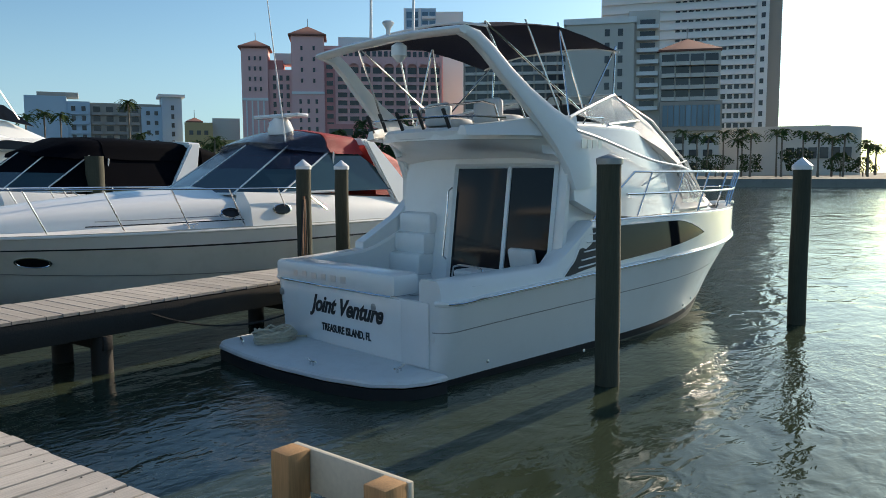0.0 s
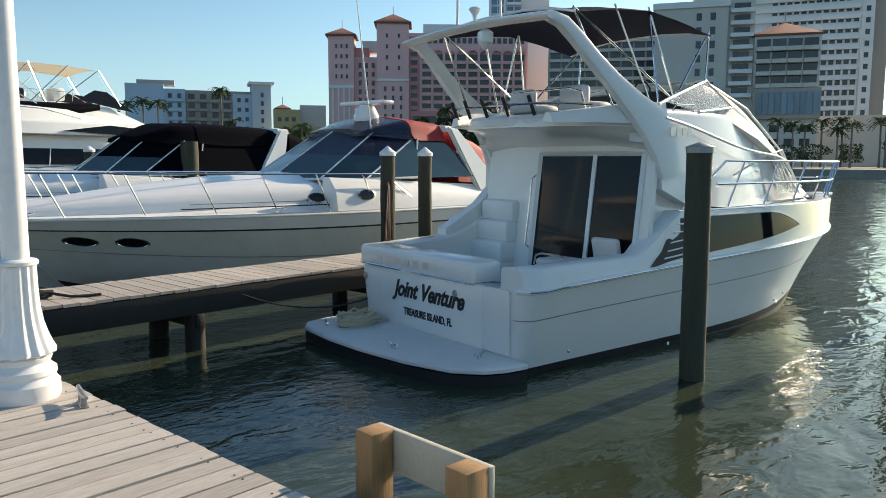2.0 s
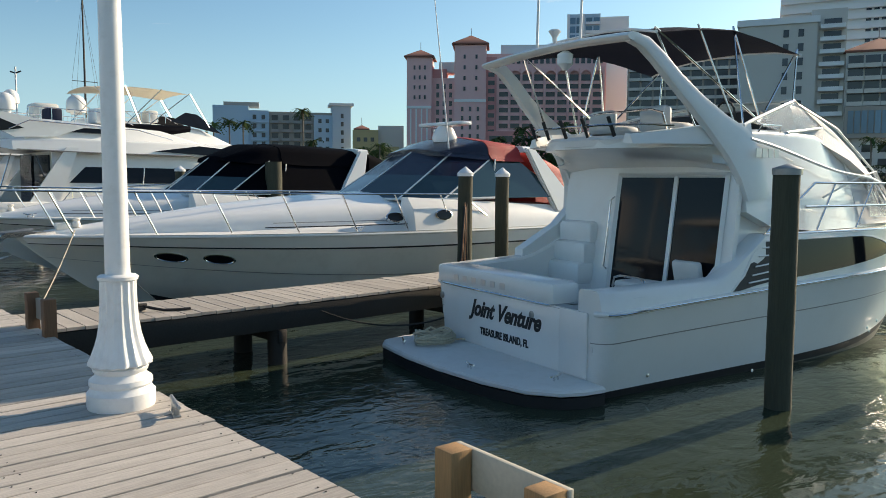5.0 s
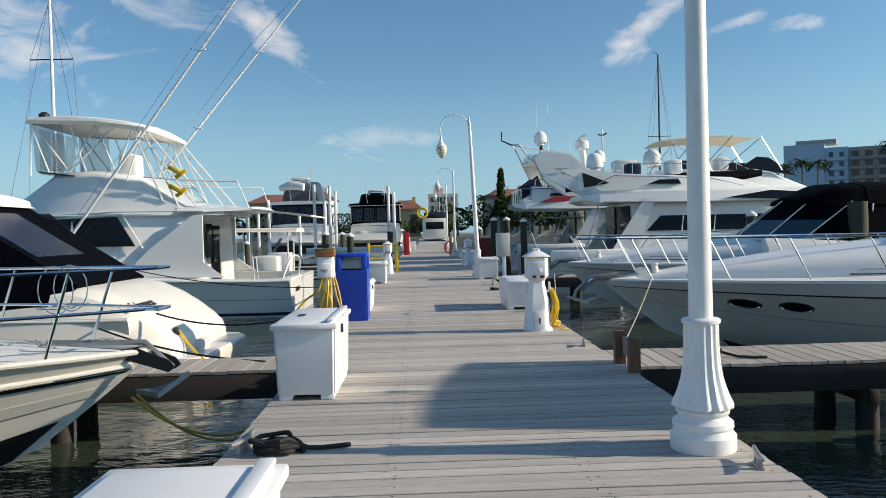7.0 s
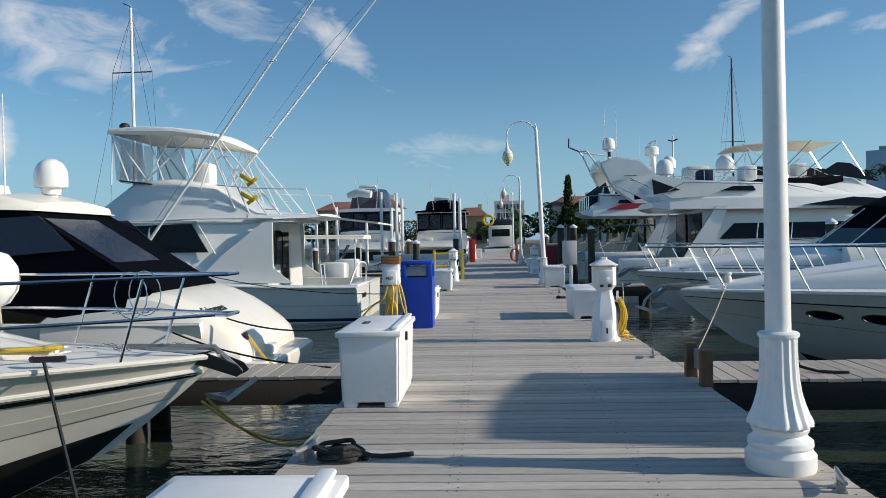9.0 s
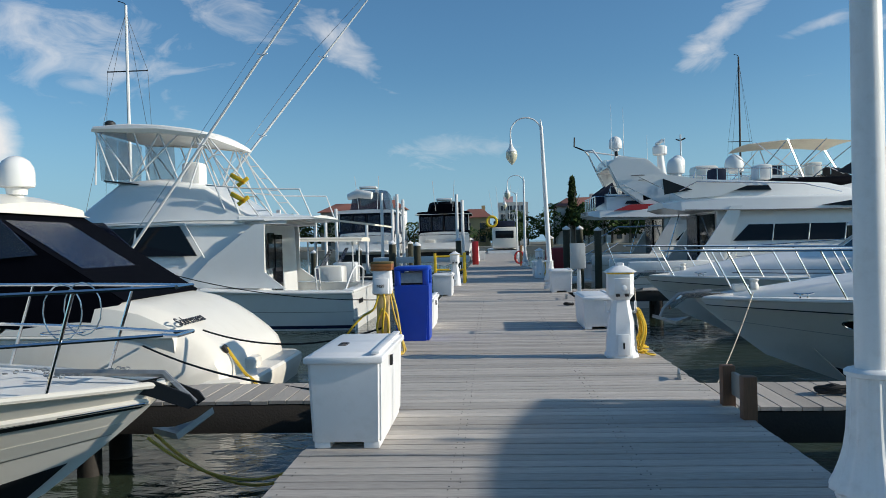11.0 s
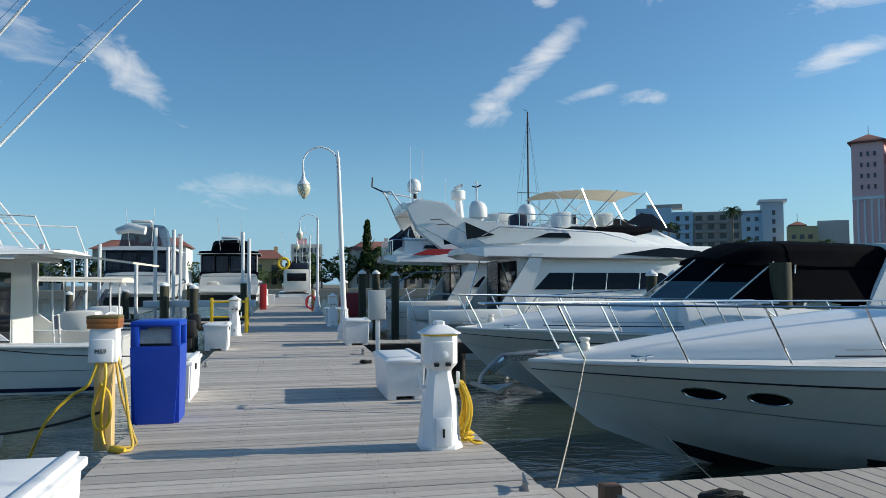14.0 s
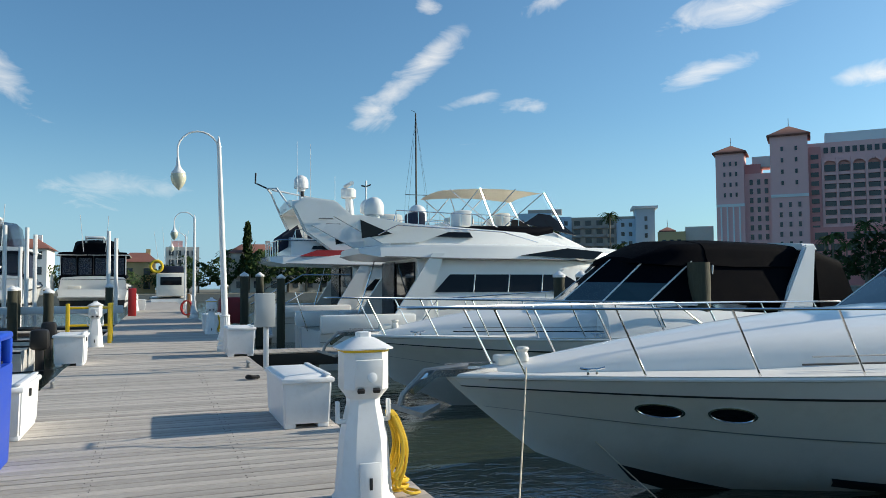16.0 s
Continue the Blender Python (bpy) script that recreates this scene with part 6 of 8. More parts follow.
yacht_b, HB = flybridge_yacht(4.6, 42.0, 0, 19.0, 5.4, "large white motor yacht with raked arch, red stripe and domes", 2.2, 3.9, 5.0, (0.2, 12.5), (4.2, 10.5))
for s in (1, -1):
    b = B()
    panel(b, [(0.9, s * 2.0, 6.35), (1.5, s * 2.02, 6.75), (2.9, s * 2.05, 6.6), (5.6, s * 2.1, 4.2), (2.8, s * 2.1, 4.15), (1.5, s * 2.05, 5.1)], 0.3)
    bmesh.ops.bevel(b, geom=b.edges[:], offset=0.08, segments=2, affect="EDGES")
    part("arch_leg", b, GELCOAT, yacht_b)
    b = B()
    panel(b, [(1.2, s * 2.3, 4.02), (6.5, s * 2.35, 4.02), (6.0, s * 2.32, 4.3), (2.0, s * 2.3, 4.3)], 0.06)
    part("red_stripe", b, RED_PAINT, yacht_b)
part("arch_top", house(B(), [(0.95, 2.1, 6.2, 2.0, 6.6), (2.8, 2.1, 6.2, 2.0, 6.6)], 0.15, 0.05), GELCOAT, yacht_b)
for x, y, z in ((1.9, 1.2, 7.5), (4.6, -1.4, 6.1)):
    part("dome_mast", tube(B(), [(x, y, 6.0 if z > 6 else 4.8), (x, y, z)], 0.1, 8), GELCOAT, yacht_b)
    dome(yacht_b, x, y, z, 0.36)
part("mast_frame", tube(B(), [(0.9, 1.6, 6.3), (0.4, 1.0, 7.2), (0.1, 0, 7.3), (0.4, -1.0, 7.2), (0.9, -1.6, 6.3)], 0.05, 6), ALUMINIUM, yacht_b)
part("mast_frame", tube(B(), [(0.9, 0, 6.3), (2.4, 0, 6.9), (0.3, 0, 7.25)], 0.05, 6), ALUMINIUM, yacht_b)
part("anemometer", tube(B(), [(0.1, 0, 7.3), (-0.3, 0.4, 7.55), (-0.4, 0.5, 7.6), (-0.38, 0.5, 8.1)], 0.04, 6), RUBBER, yacht_b)
part("radar_mast", tube(B(), [(4.3, 0.4, 4.8), (4.1, 0.4, 7.2)], [0.3, 0.16], 10), GELCOAT, yacht_b)
part("radar_drum", lathe(B(), [(0.3, 0), (0.38, 0.05), (0.38, 0.42), (0.3, 0.5)], 16, (4.1, 0.4, 7.0)), GELCOAT, yacht_b, "white radar drum on its mast")
part("radar_bar", tube(B(), [(4.1, -0.3, 7.68), (4.1, 1.1, 7.68)], 0.1, 8), GELCOAT, yacht_b)
for k in range(5):
    for s in (1, -1):
        part("arch_louvre", tube(B(), [(2.1 + 0.34 * k, s * 2.27, 5.75 - 0.24 * k), (2.75 + 0.34 * k, s * 2.27, 5.75 - 0.24 * k)], 0.025, 5), GALVANISED, yacht_b)
for z in (6.6, 6.95):
    part("mast_lamp", lathe(B(), [(0.06, 0), (0.09, 0.05), (0.09, 0.2), (0.05, 0.25)], 10, (1.7, -0.3, z)), RUBBER, yacht_b)
for x, y, h in ((1.6, 0.6, 3.6), (2.0, -0.8, 3.2), (3.6, 1.2, 3.4), (4.2, -0.3, 3.0)):
    antenna(yacht_b, x, y, 6.2 if x < 3 else 4.8, h, (0, 0), r=0.02)
text_part("boat_name", "AQUA LODGE", 0.34, NAVY, yacht_b, pose(-0.05, 1.3, 3.82, 90, 0, -90), label="boat name on the stern overhang")
for s in (1, -1):
    b = B()
    tube(b, [(-0.9, s * 2.2, 1.0), (1.4, s * 2.2, 2.4)], 0.03, 6)
    tube(b, [(-0.9, s * 2.2, 1.9), (1.4, s * 2.2, 3.2), (3.5, s * 2.3, 3.2)], 0.03, 6)
    part("stern_stair_rail", b, STEEL, yacht_b)
for k in range(6):
    part("stern_rail_post", tube(B(), [(0.3, -2.0 + 0.8 * k, 4.0), (0.3, -2.0 + 0.8 * k, 4.75)], 0.025, 6), STEEL, yacht_b)
part("stern_rail", tube(B(), [(2.0, 2.2, 4.75), (0.3, 2.1, 4.75), (0.3, -2.1, 4.75), (2.0, -2.2, 4.75)], 0.03, 6), STEEL, yacht_b)
for s in (1, -1):
    b = B()
    panel(b, [(0.4, s * 1.2, 4.2), (1.6, s * 1.0, 4.9), (1.3, s * 1.3, 5.5), (0.6, s * 1.4, 5.0)], 0.02)
    part("folded_awning", b, NAVY_CANVAS, yacht_b)

yacht_c, HC = flybridge_yacht(9.5, 35.5, 0, 15.0, 4.8, "white flybridge yacht with cream bimini over the helm", 2.0, 4.0, 5.3, (0.6, 10.8), (3.6, 8.4))
rings = []
for k in range(8):
    f = k / 7
    rings.append([(1.2 + 4.4 * f, y * 1.75, 6.55 + 0.14 * math.sin(math.pi * f) - 0.12 * abs(y) ** 3) for y in (1, 0.7, 0.3, 0, -0.3, -0.7, -1)])
b = loft(B(), rings)
bmesh.ops.solidify(b, geom=b.faces[:], thickness=0.02)
part("bimini_top", b, CREAM_CANVAS, yacht_c, "cream canvas bimini top")
for s in (1, -1):
    for p, q in (((1.3, 6.5), (3.2, 5.0)), ((2.6, 6.6), (3.2, 5.0)), ((4.2, 6.6), (2.6, 5.0)), ((5.5, 6.5), (3.6, 5.0)), ((5.5, 6.5), (6.4, 5.0)), ((2.6, 6.6), (1.2, 5.0))):
        part("bimini_strut", tube(B(), [(p[0], s * 1.7, p[1]), (q[0], s * 1.75, q[1])], 0.022, 6), STEEL, yacht_c)
    b = B()
    panel(b, [(4.6, s * 1.6, 5.2), (7.2, s * 1.35, 4.75), (6.0, s * 1.3, 5.6), (5.4, s * 1.4, 5.65)], 0.04)
    part("wind_screen", b, TINT_GLASS, yacht_c)
for k in range(3):
    b = B()
    box(b, 2.2 + 1.0 * k, 0.9, 5.25, 0.25, 0.6, 0.7, 0.1)
    part("helm_seat", b, WHITE_CANVAS, yacht_c)

# trawler with cream wheelhouse and a large dome, far along the dock
yacht_d, HD = flybridge_yacht(10.5, 53.5, 0, 17.0, 5.0, "distant white motor yacht with cream wheelhouse and dome", 2.2, 4.4, 5.8, (0.6, 12.0), (4.0, 9.6))
b = B()
box(b, 3.6, 0.4, 6.7, 1.6, 1.6, 1.3, 0.2)
part("wheelhouse", b, GELCOAT_CREAM, yacht_d)
dome(yacht_d, 5.6, 0.3, 6.9, 0.62)
part("mast", tube(B(), [(2.0, 0, 5.8), (2.0, 0, 9.5)], 0.06, 6), ALUMINIUM, yacht_d)
part("wind_vane", tube(B(), [(1.75, 0.2, 9.2), (2.0, 0, 9.1), (2.3, -0.1, 9.25)], 0.05, 6), RUBBER, yacht_d)

def sailing_boat(x, y, mast, spread, top, label, mat):
    """A sailing boat seen over the others: hull, mast, spreaders and stays."""
    o = thing("sailing_boat", x, y, WATER, 90, label, "sailing boat", "moored boats")
    h = Hull(13, 3.8, 1.3, 1.6, rake=1.5)
    hull_parts(o, h, GELCOAT)
    part("mast", tube(B(), [(mast, 0, 1), (mast, 0, top)], [0.14, 0.09], 8), mat, o)
    part("spreader", tube(B(), [(mast, -1.3, spread), (mast, 1.3, spread)], 0.04, 6), RUBBER, o)
    for p, q in (((mast, 0, top - 0.5), (mast, 1.3, spread)), ((mast, 0, top - 0.5), (mast, -1.3, spread)), ((mast, 1.3, spread), (mast, 1.8, 1.4)), ((mast, -1.3, spread), (mast, -1.8, 1.4)), ((mast, 0, top - 0.4), (12.8, 0, 1.8)), ((mast, 0, top - 0.4), (0.2, 0, 1.5))):
        part("stay", tube(B(), [p, q], 0.012, 5), RUBBER, o)
    part("masthead", tube(B(), [(mast, 0, top), (mast, 0.1, top + 0.15), (mast, 0.5, top + 0.3)], 0.03, 5), RUBBER, o)
    part("cabin", house(B(), [(3.5, 1.2, 1.2, 1.0, 1.8), (8.5, 0.9, 1.3, 0.7, 1.75)], 0.15, 0.05), GELCOAT, o)
    return o


sailing_boat(27.4, 81.0, 7.0, 13.0, 22.4, "moored sailing boat with a tall dark mast and rigging", RUBBER)
sailing_boat(-22.8, 40.5, 7.0, 13.8, 17.9, "moored sailing boat with a white mast and rigging", GELCOAT)

# --- boats on the other side of the dock
# bow of a cruiser close to the dock
H5 = Hull(10.42, 3.7, 1.62, 1.66, rake=2.3, fine=2.2, full=0.42, flare=0.16, draft=0.45, sheer=1.4)
bowboat = thing("express_cruiser", -13.32, 6.8, WATER - 0.07, 0, "white cruiser bow with steel rail, anchor and yellow power cables", "motor boat", "moored boats")
hull_parts(bowboat, H5, GELCOAT_CREAM, ((0.36, 0.46, GELCOAT_SHADE), (0.465, 0.472, GALVANISED)), 0.03, GELCOAT_CREAM, 0.0)
for s in (1, -1):
    part("rub_strake", H5.rail(B(), 0.17, s, 0.034, 0.004), GELCOAT_CREAM, bowboat)
    part("strake_insert", H5.rail(B(), 0.185, s, 0.014, 0.034), STEEL, bowboat)
    # black strip laid on the side as the strake's shadow
    part("strake_shadow_groove", H5.band(B(), 0.205, 0.235, s, 0.004), RUBBER, bowboat)
    part("bottom", H5.band(B(), 0.68, 0.99, s, 0.006, 0.3, 0.985), BOTTOM, bowboat, "black antifouling bottom paint")
bow_rail(bowboat, H5, 0.5, 0.985, 0.76, 4, 0.12, True, 0.1, 0.017)
part("foredeck_trunk", house(B(), [(2.0, 1.5, 1.4, 1.3, 2.3), (5.5, 1.4, 1.45, 1.15, 2.2), (7.6, 0.9, 1.5, 0.65, 1.92), (8.8, 0.4, 1.55, 0.25, 1.74)], 0.2, 0.08), GELCOAT_CREAM, bowboat)
b = B()
panel(b, [(9.93, -0.09, 1.61), (10.28, -0.09, 1.68), (10.58, -0.09, 1.56), (10.63, -0.09, 1.49), (10.57, -0.09, 1.45), (10.23, -0.09, 1.56)], 0.02)
panel(b, [(9.93, 0.09, 1.61), (10.28, 0.09, 1.68), (10.58, 0.09, 1.56), (10.63, 0.09, 1.49), (10.57, 0.09, 1.45), (10.23, 0.09, 1.56)], 0.02)
part("anchor_roller", b, RUBBER, bowboat, "black bow roller cheeks")
b = B()
tube(b, [(9.43, 0, 1.74), (10.33, 0, 1.72), (10.58, 0, 1.48)], 0.03, 6)
panel(b, [(10.48, -0.13, 1.24), (10.73, 0, 1.42), (10.48, 0.13, 1.24), (10.23, 0, 1.26)], 0.05)
part("anchor", b, GALVANISED, bowboat)
b = B()
for k in range(22):
    tube(b, [(9.0 + 0.045 * k + 0.022 * math.cos(a), 0.2 * math.sin(k * 0.4) + 0.012 * math.sin(a), 1.735 + 0.012 * (k % 2) * math.sin(a)) for a in [2 * math.pi * q / 6 for q in range(6)]], 0.006, 4, True)
tagged(part("anchor_chain", b, GALVANISED, bowboat), kind="stuff")
part("deck_cleat", tube(B(), [(8.9, -0.62, 1.72), (8.95, -0.66, 1.72), (9.2, -0.6, 1.72)], 0.03, 6), RUBBER, bowboat)
for k in range(3):
    part("power_cable", tube(B(), curve3([(5.5, -1.3 + 0.1 * k, 1.85), (6.8, -1.0 + 0.1 * k, 1.76 + 0.03 * k), (8.0, -0.5, 1.76), (8.9, -0.2 + 0.05 * k, 1.76)], 8), 0.022, 6), YELLOW_CABLE, bowboat)
for x, y in ((7.2, -0.86), (7.0, -0.72)):
    part("plug", lathe(B(), [(0.03, 0), (0.05, 0.03), (0.05, 0.16), (0.035, 0.2)], 10, m=pose(x, y, 1.8, 0, 90, 20)), RUBBER, bowboat)
b = B()
for k in range(2):
    tube(b, [(9.6 + 0.16 * math.cos(a), -0.02 + 0.3 * k - 0.15, 2.32 + 0.22 * math.sin(a) - 0.08) for a in [2 * math.pi * q / 16 for q in range(16)]], 0.006, 5, True)
    tube(b, [(9.6 + 0.16 * math.cos(a), -0.02 + 0.3 * k - 0.15 + 0.16 * math.sin(a), 2.08) for a in [2 * math.pi * q / 16 for q in range(16)]], 0.006, 5, True)
part("fender_basket", b, STEEL, bowboat)
part("fender", lathe(B(), [(0.05, -0.34), (0.2, -0.28), (0.29, -0.14), (0.31, 0.0), (0.29, 0.14), (0.2, 0.28), (0.05, 0.34)], 20, (7.24, 1.3, 2.36)), WHITE_CANVAS, bowboat, "large white ball fender tied to the rail")
part("fender_line", tube(B(), [(7.24, 1.3, 2.68), (7.3, 1.33, 2.4), (7.36, 1.33, 1.64)], 0.012, 5), ROPE, bowboat)
# black-canvas cruiser, stern to the dock
H6 = Hull(11.5, 3.9, 1.35, 1.7, rake=1.8, fine=2.2, full=0.45, flare=0.14, draft=0.5, stern=0.96)
blackboat = thing("express_cruiser", -5.15, 13.9, WATER, 180, "cream cruiser with black canvas enclosure and rounded transom", "motor boat", "moored boats")
hull_parts(blackboat, H6, GELCOAT_CREAM, (), 0.03, GELCOAT_CREAM, 0.4)
out2 = [(0.0, 1.8), (-0.5, 1.82), (-0.95, 1.7), (-1.12, 1.4), (-1.15, 0), (-1.12, -1.4), (-0.95, -1.7), (-0.5, -1.82), (0.0, -1.8)]
b = loft(B(), [[(x * 0.9, y * 0.94, 0.1) for x, y in out2], [(x * 0.97, y * 0.98, 0.38) for x, y in out2], [(x, y, 0.5) for x, y in out2], [(x, y, 0.6) for x, y in out2], [(x * 0.97, y * 0.97, 0.64) for x, y in out2]], True, True, True)
part("swim_platform", b, GELCOAT_CREAM, blackboat)
rings = []
for y in [1.9 - 3.8 * k / 18 for k in range(19)]:
    e = 1 - abs(y / 1.9) ** 13
    g = 0.35 * (1 - e)
    rings.append([(x + g * 1.5, y, z - g * (z - 0.5)) for x, z in ((-0.75, 0.55), (-0.72, 0.8), (-0.66, 0.95), (-0.5, 1.12), (-0.2, 1.36), (0.1, 1.56), (0.5, 1.75), (0.9, 1.84), (1.3, 1.86), (2.2, 1.86), (2.2, 0.55))])
part("rounded_transom", loft(B(), rings, True, True, True), GELCOAT_CREAM, blackboat)
text_part("boat_name", "Sobremesa", 0.27, INK, blackboat, pose(-0.06, 1.72, 1.455, 34, 0, -90) @ pose(0, 0, 0.022), 0.2, 0.004, "boat name in dark letters", 0.85, bold=0.002)
part("shore_power_inlet", lathe(B(), [(0.07, 0), (0.075, 0.05), (0.04, 0.06)], 14, m=pose(-0.58, 1.3, 1.04, 0, -55, 0)), RUBBER, blackboat)
b = B()
box(b, -0.72, 0.5, 0.72, 0.3, 0.5, 0.2, 0.06)
part("platform_locker", b, GELCOAT_CREAM, blackboat)
part("power_cable", tube(B(), curve3([(-0.62, 1.3, 1.07), (-0.78, 1.32, 0.85), (-0.95, 1.42, 0.68), (-1.15, 1.5, 0.5), (-1.3, 1.5, -0.1)], 8), 0.025, 6), YELLOW_CABLE, blackboat)
b = B()
cw = [(0.95, 1.5, 1.85), (3.2, 1.5, 3.3), (3.7, 1.5, 3.4), (6.0, 1.5, 3.3), (7.2, 1.55, 2.3), (5.0, 1.8, 1.9), (2.4, 1.84, 1.45), (1.2, 1.8, 1.45)]
for s in (1, -1):
    part("side_canvas", panel(B(), [(x, s * y, z) for x, y, z in cw], 0.03), BLACK_CANVAS, blackboat)
    part("vinyl_window", panel(B(), [(2.2, s * 1.66, 2.6), (2.85, s * 1.62, 3.2), (4.2, s * 1.58, 3.15), (4.4, s * 1.68, 2.45)], 0.02), NAVY_SHEER, blackboat)
part("aft_canvas", panel(B(), [(0.93, 1.5, 1.85), (0.93, -1.5, 1.85), (3.2, -1.5, 3.3), (3.2, 1.5, 3.3)], 0.03), BLACK_CANVAS, blackboat, "sloping black canvas aft curtain")
part("aft_window", panel(B(), [(1.7, 1.3, 2.35), (1.7, -0.5, 2.35), (2.95, -0.5, 3.15), (2.95, 1.3, 3.15)], 0.05), NAVY_SHEER, blackboat)
part("hardtop", house(B(), [(3.05, 1.5, 3.3, 1.3, 3.44), (3.6, 1.7, 3.32, 1.6, 3.58), (5.5, 1.65, 3.3, 1.55, 3.62), (6.6, 1.3, 3.2, 1.1, 3.4)], 0.12, 0.06), GELCOAT_CREAM, blackboat)
dome(blackboat, 3.5, 0.1, 3.78, 0.3)
b = B()
lathe(b, [(0.1, 3.55), (0.12, 3.75), (0.2, 3.78)], 12, (3.5, 0.1, 0))
lathe(b, [(0.28, 3.62), (0.3, 3.7), (0.27, 3.82), (0.1, 3.86)], 16, (4.4, 0.5, 0))
part("radar_mount", b, GELCOAT, blackboat)
antenna(blackboat, 3.9, 0.9, 3.55, 1.9, r=0.02)
part("handrail", tube(B(), [(-0.4, 1.75, 0.62), (-0.38, 1.76, 0.72), (-0.1, 1.76, 0.74), (-0.08, 1.76, 0.62)], 0.015, 6), STEEL, blackboat)

# sport fishing boat
H7 = Hull(16.0, 5.2, 1.28, 2.9, rake=2.4, fine=2.0, full=0.4, stern=0.95, flare=0.18, draft=0.6, sheer=1.9)
fisher = thing("fishing_boat", -4.3, 24.7, WATER, 180, "white sport fishing boat with flybridge, hardtop and tall outriggers", "fishing boat", "moored boats")
part("hull", H7.skin(B()), GELCOAT, fisher)
for s in (1, -1):
    part("boot_stripe", H7.band(B(), 0.52, 0.57, s, 0.008, 0, 0.9), NAVY, fisher)
    part("bottom", H7.band(B(), 0.6, 0.86, s, 0.008, 0, 0.95), BOTTOM, fisher)
    part("rub_rail", H7.rail(B(), 0.0, s, 0.05, 0.01), GELCOAT, fisher)
    part("covering_board", loft(B(), [[H7.both(u, 0, s) + Vector((0, -s * d, dz)) for d, dz in ((0.0, 0.02), (0.02, 0.07), (0.35, 0.07), (0.36, -0.5))] for u in [0.005 + 0.045 * k for k in range(7)]]), GELCOAT, fisher)
part("deck", H7.deck(B(), 0.24), NONSKID, fisher)
b = B()
box(b, 0.16, 0, 1.31, 0.36, 4.7, 0.09, 0.02)
part("transom_cap", b, GELCOAT, fisher)
part("transom_trim", tube(B(), [(-0.02, 2.45, 0.5), (-0.03, -2.45, 0.5)], 0.03, 6), GALVANISED, fisher)
bars(fisher, "registration", pose(-0.02, 1.5, 0.9, 90, 0, -90), (0.12, 0.1, 0.1, 0.14), 0.14, INK, 0.5)
part("deckhouse", house(B(), [(2.7, 2.0, 1.0, 1.75, 3.35), (3.0, 2.1, 1.3, 1.9, 3.45), (6.5, 2.15, 1.5, 1.95, 3.55), (8.0, 2.1, 1.7, 1.75, 3.4), (9.4, 1.9, 2.0, 1.55, 3.2), (10.6, 1.2, 2.2, 0.8, 2.5)], 0.3, 0.05), GELCOAT, fisher)
for s in (1, -1):
    b = B()
    panel(b, [(4.6, s * 2.1, 2.42), (8.6, s * 2.05, 2.46), (9.0, s * 1.9, 2.8), (8.7, s * 1.8, 3.25), (5.15, s * 1.98, 3.3)], 0.07)
    part("side_window", b, TINT_GLASS, fisher, "large black side window")
    part("window_trim", tube(B(), [(4.38, s * 2.11, 2.36), (5.0, s * 1.99, 3.38), (7.8, s * 1.9, 3.38)], 0.02, 6), GELCOAT, fisher)
    b = B()
    panel(b, [(2.0, s * 2.12, 1.42), (5.0, s * 2.15, 1.5), (4.2, s * 2.1, 2.3), (2.9, s * 2.02, 3.3), (2.62, s * 2.0, 3.3), (2.62, s * 2.05, 1.9)], 0.08)
    part("side_wing", b, GELCOAT, fisher)
    part("hull_vents", tube(B(), [(3.6, s * 2.66, 0.95), (3.6, s * 2.67, 1.12)], 0.03, 6), GALVANISED, fisher)
b = B()
panel(b, [(2.62, 0.2, 1.0), (2.62, 0.95, 1.0), (2.62, 0.95, 3.0), (2.62, 0.2, 3.0)], 0.04)
part("cabin_door", b, TINT_GLASS, fisher)
b = B()
panel(b, [(2.6, 1.15, 2.0), (2.6, 1.7, 2.0), (2.6, 1.7, 3.05), (2.6, 1.15, 3.05)], 0.04)
part("aft_window", b, TINT_GLASS, fisher)
part("flybridge", house(B(), [(2.0, 1.95, 3.3, 1.85, 3.5), (3.2, 1.95, 3.3, 1.85, 3.62), (4.5, 2.0, 3.3, 1.7, 4.5), (6.0, 2.0, 3.35, 1.55, 4.75), (7.2, 1.9, 3.35, 1.4, 4.72), (8.4, 1.7, 3.2, 1.2, 3.95), (9.4, 1.5, 2.8, 1.0, 3.1)], 0.3, 0.06), GELCOAT, fisher)
part("bridge_overhang", house(B(), [(1.2, 1.9, 3.42, 1.8, 3.5), (3.4, 2.0, 3.38, 1.9, 3.55)], 0.06, 0.04), GELCOAT, fisher)
part("cockpit_awning", panel(B(), [(1.3, 1.8, 3.46), (-0.6, 1.9, 3.2), (-0.6, -1.9, 3.2), (1.3, -1.8, 3.46)], 0.05), CREAM_CANVAS, fisher)
part("hardtop", house(B(), [(4.1, 1.7, 5.84, 1.6, 5.94), (4.3, 1.8, 5.88, 1.74, 6.06), (4.9, 1.86, 5.98, 1.8, 6.2), (5.8, 1.86, 6.1, 1.8, 6.33), (6.8, 1.82, 6.18, 1.76, 6.4), (7.9, 1.7, 6.22, 1.6, 6.38)], 0.08, 0.04), WHITE_CANVAS, fisher, "white fabric hardtop on white pipe framework")
b = B()
panel(b, [(6.6, 1.45, 4.6), (6.6, -1.45, 4.6), (7.7, -1.4, 4.75), (7.7, 1.4, 4.75)], 0.04)
part("bridge_dash", b, RUBBER, fisher)
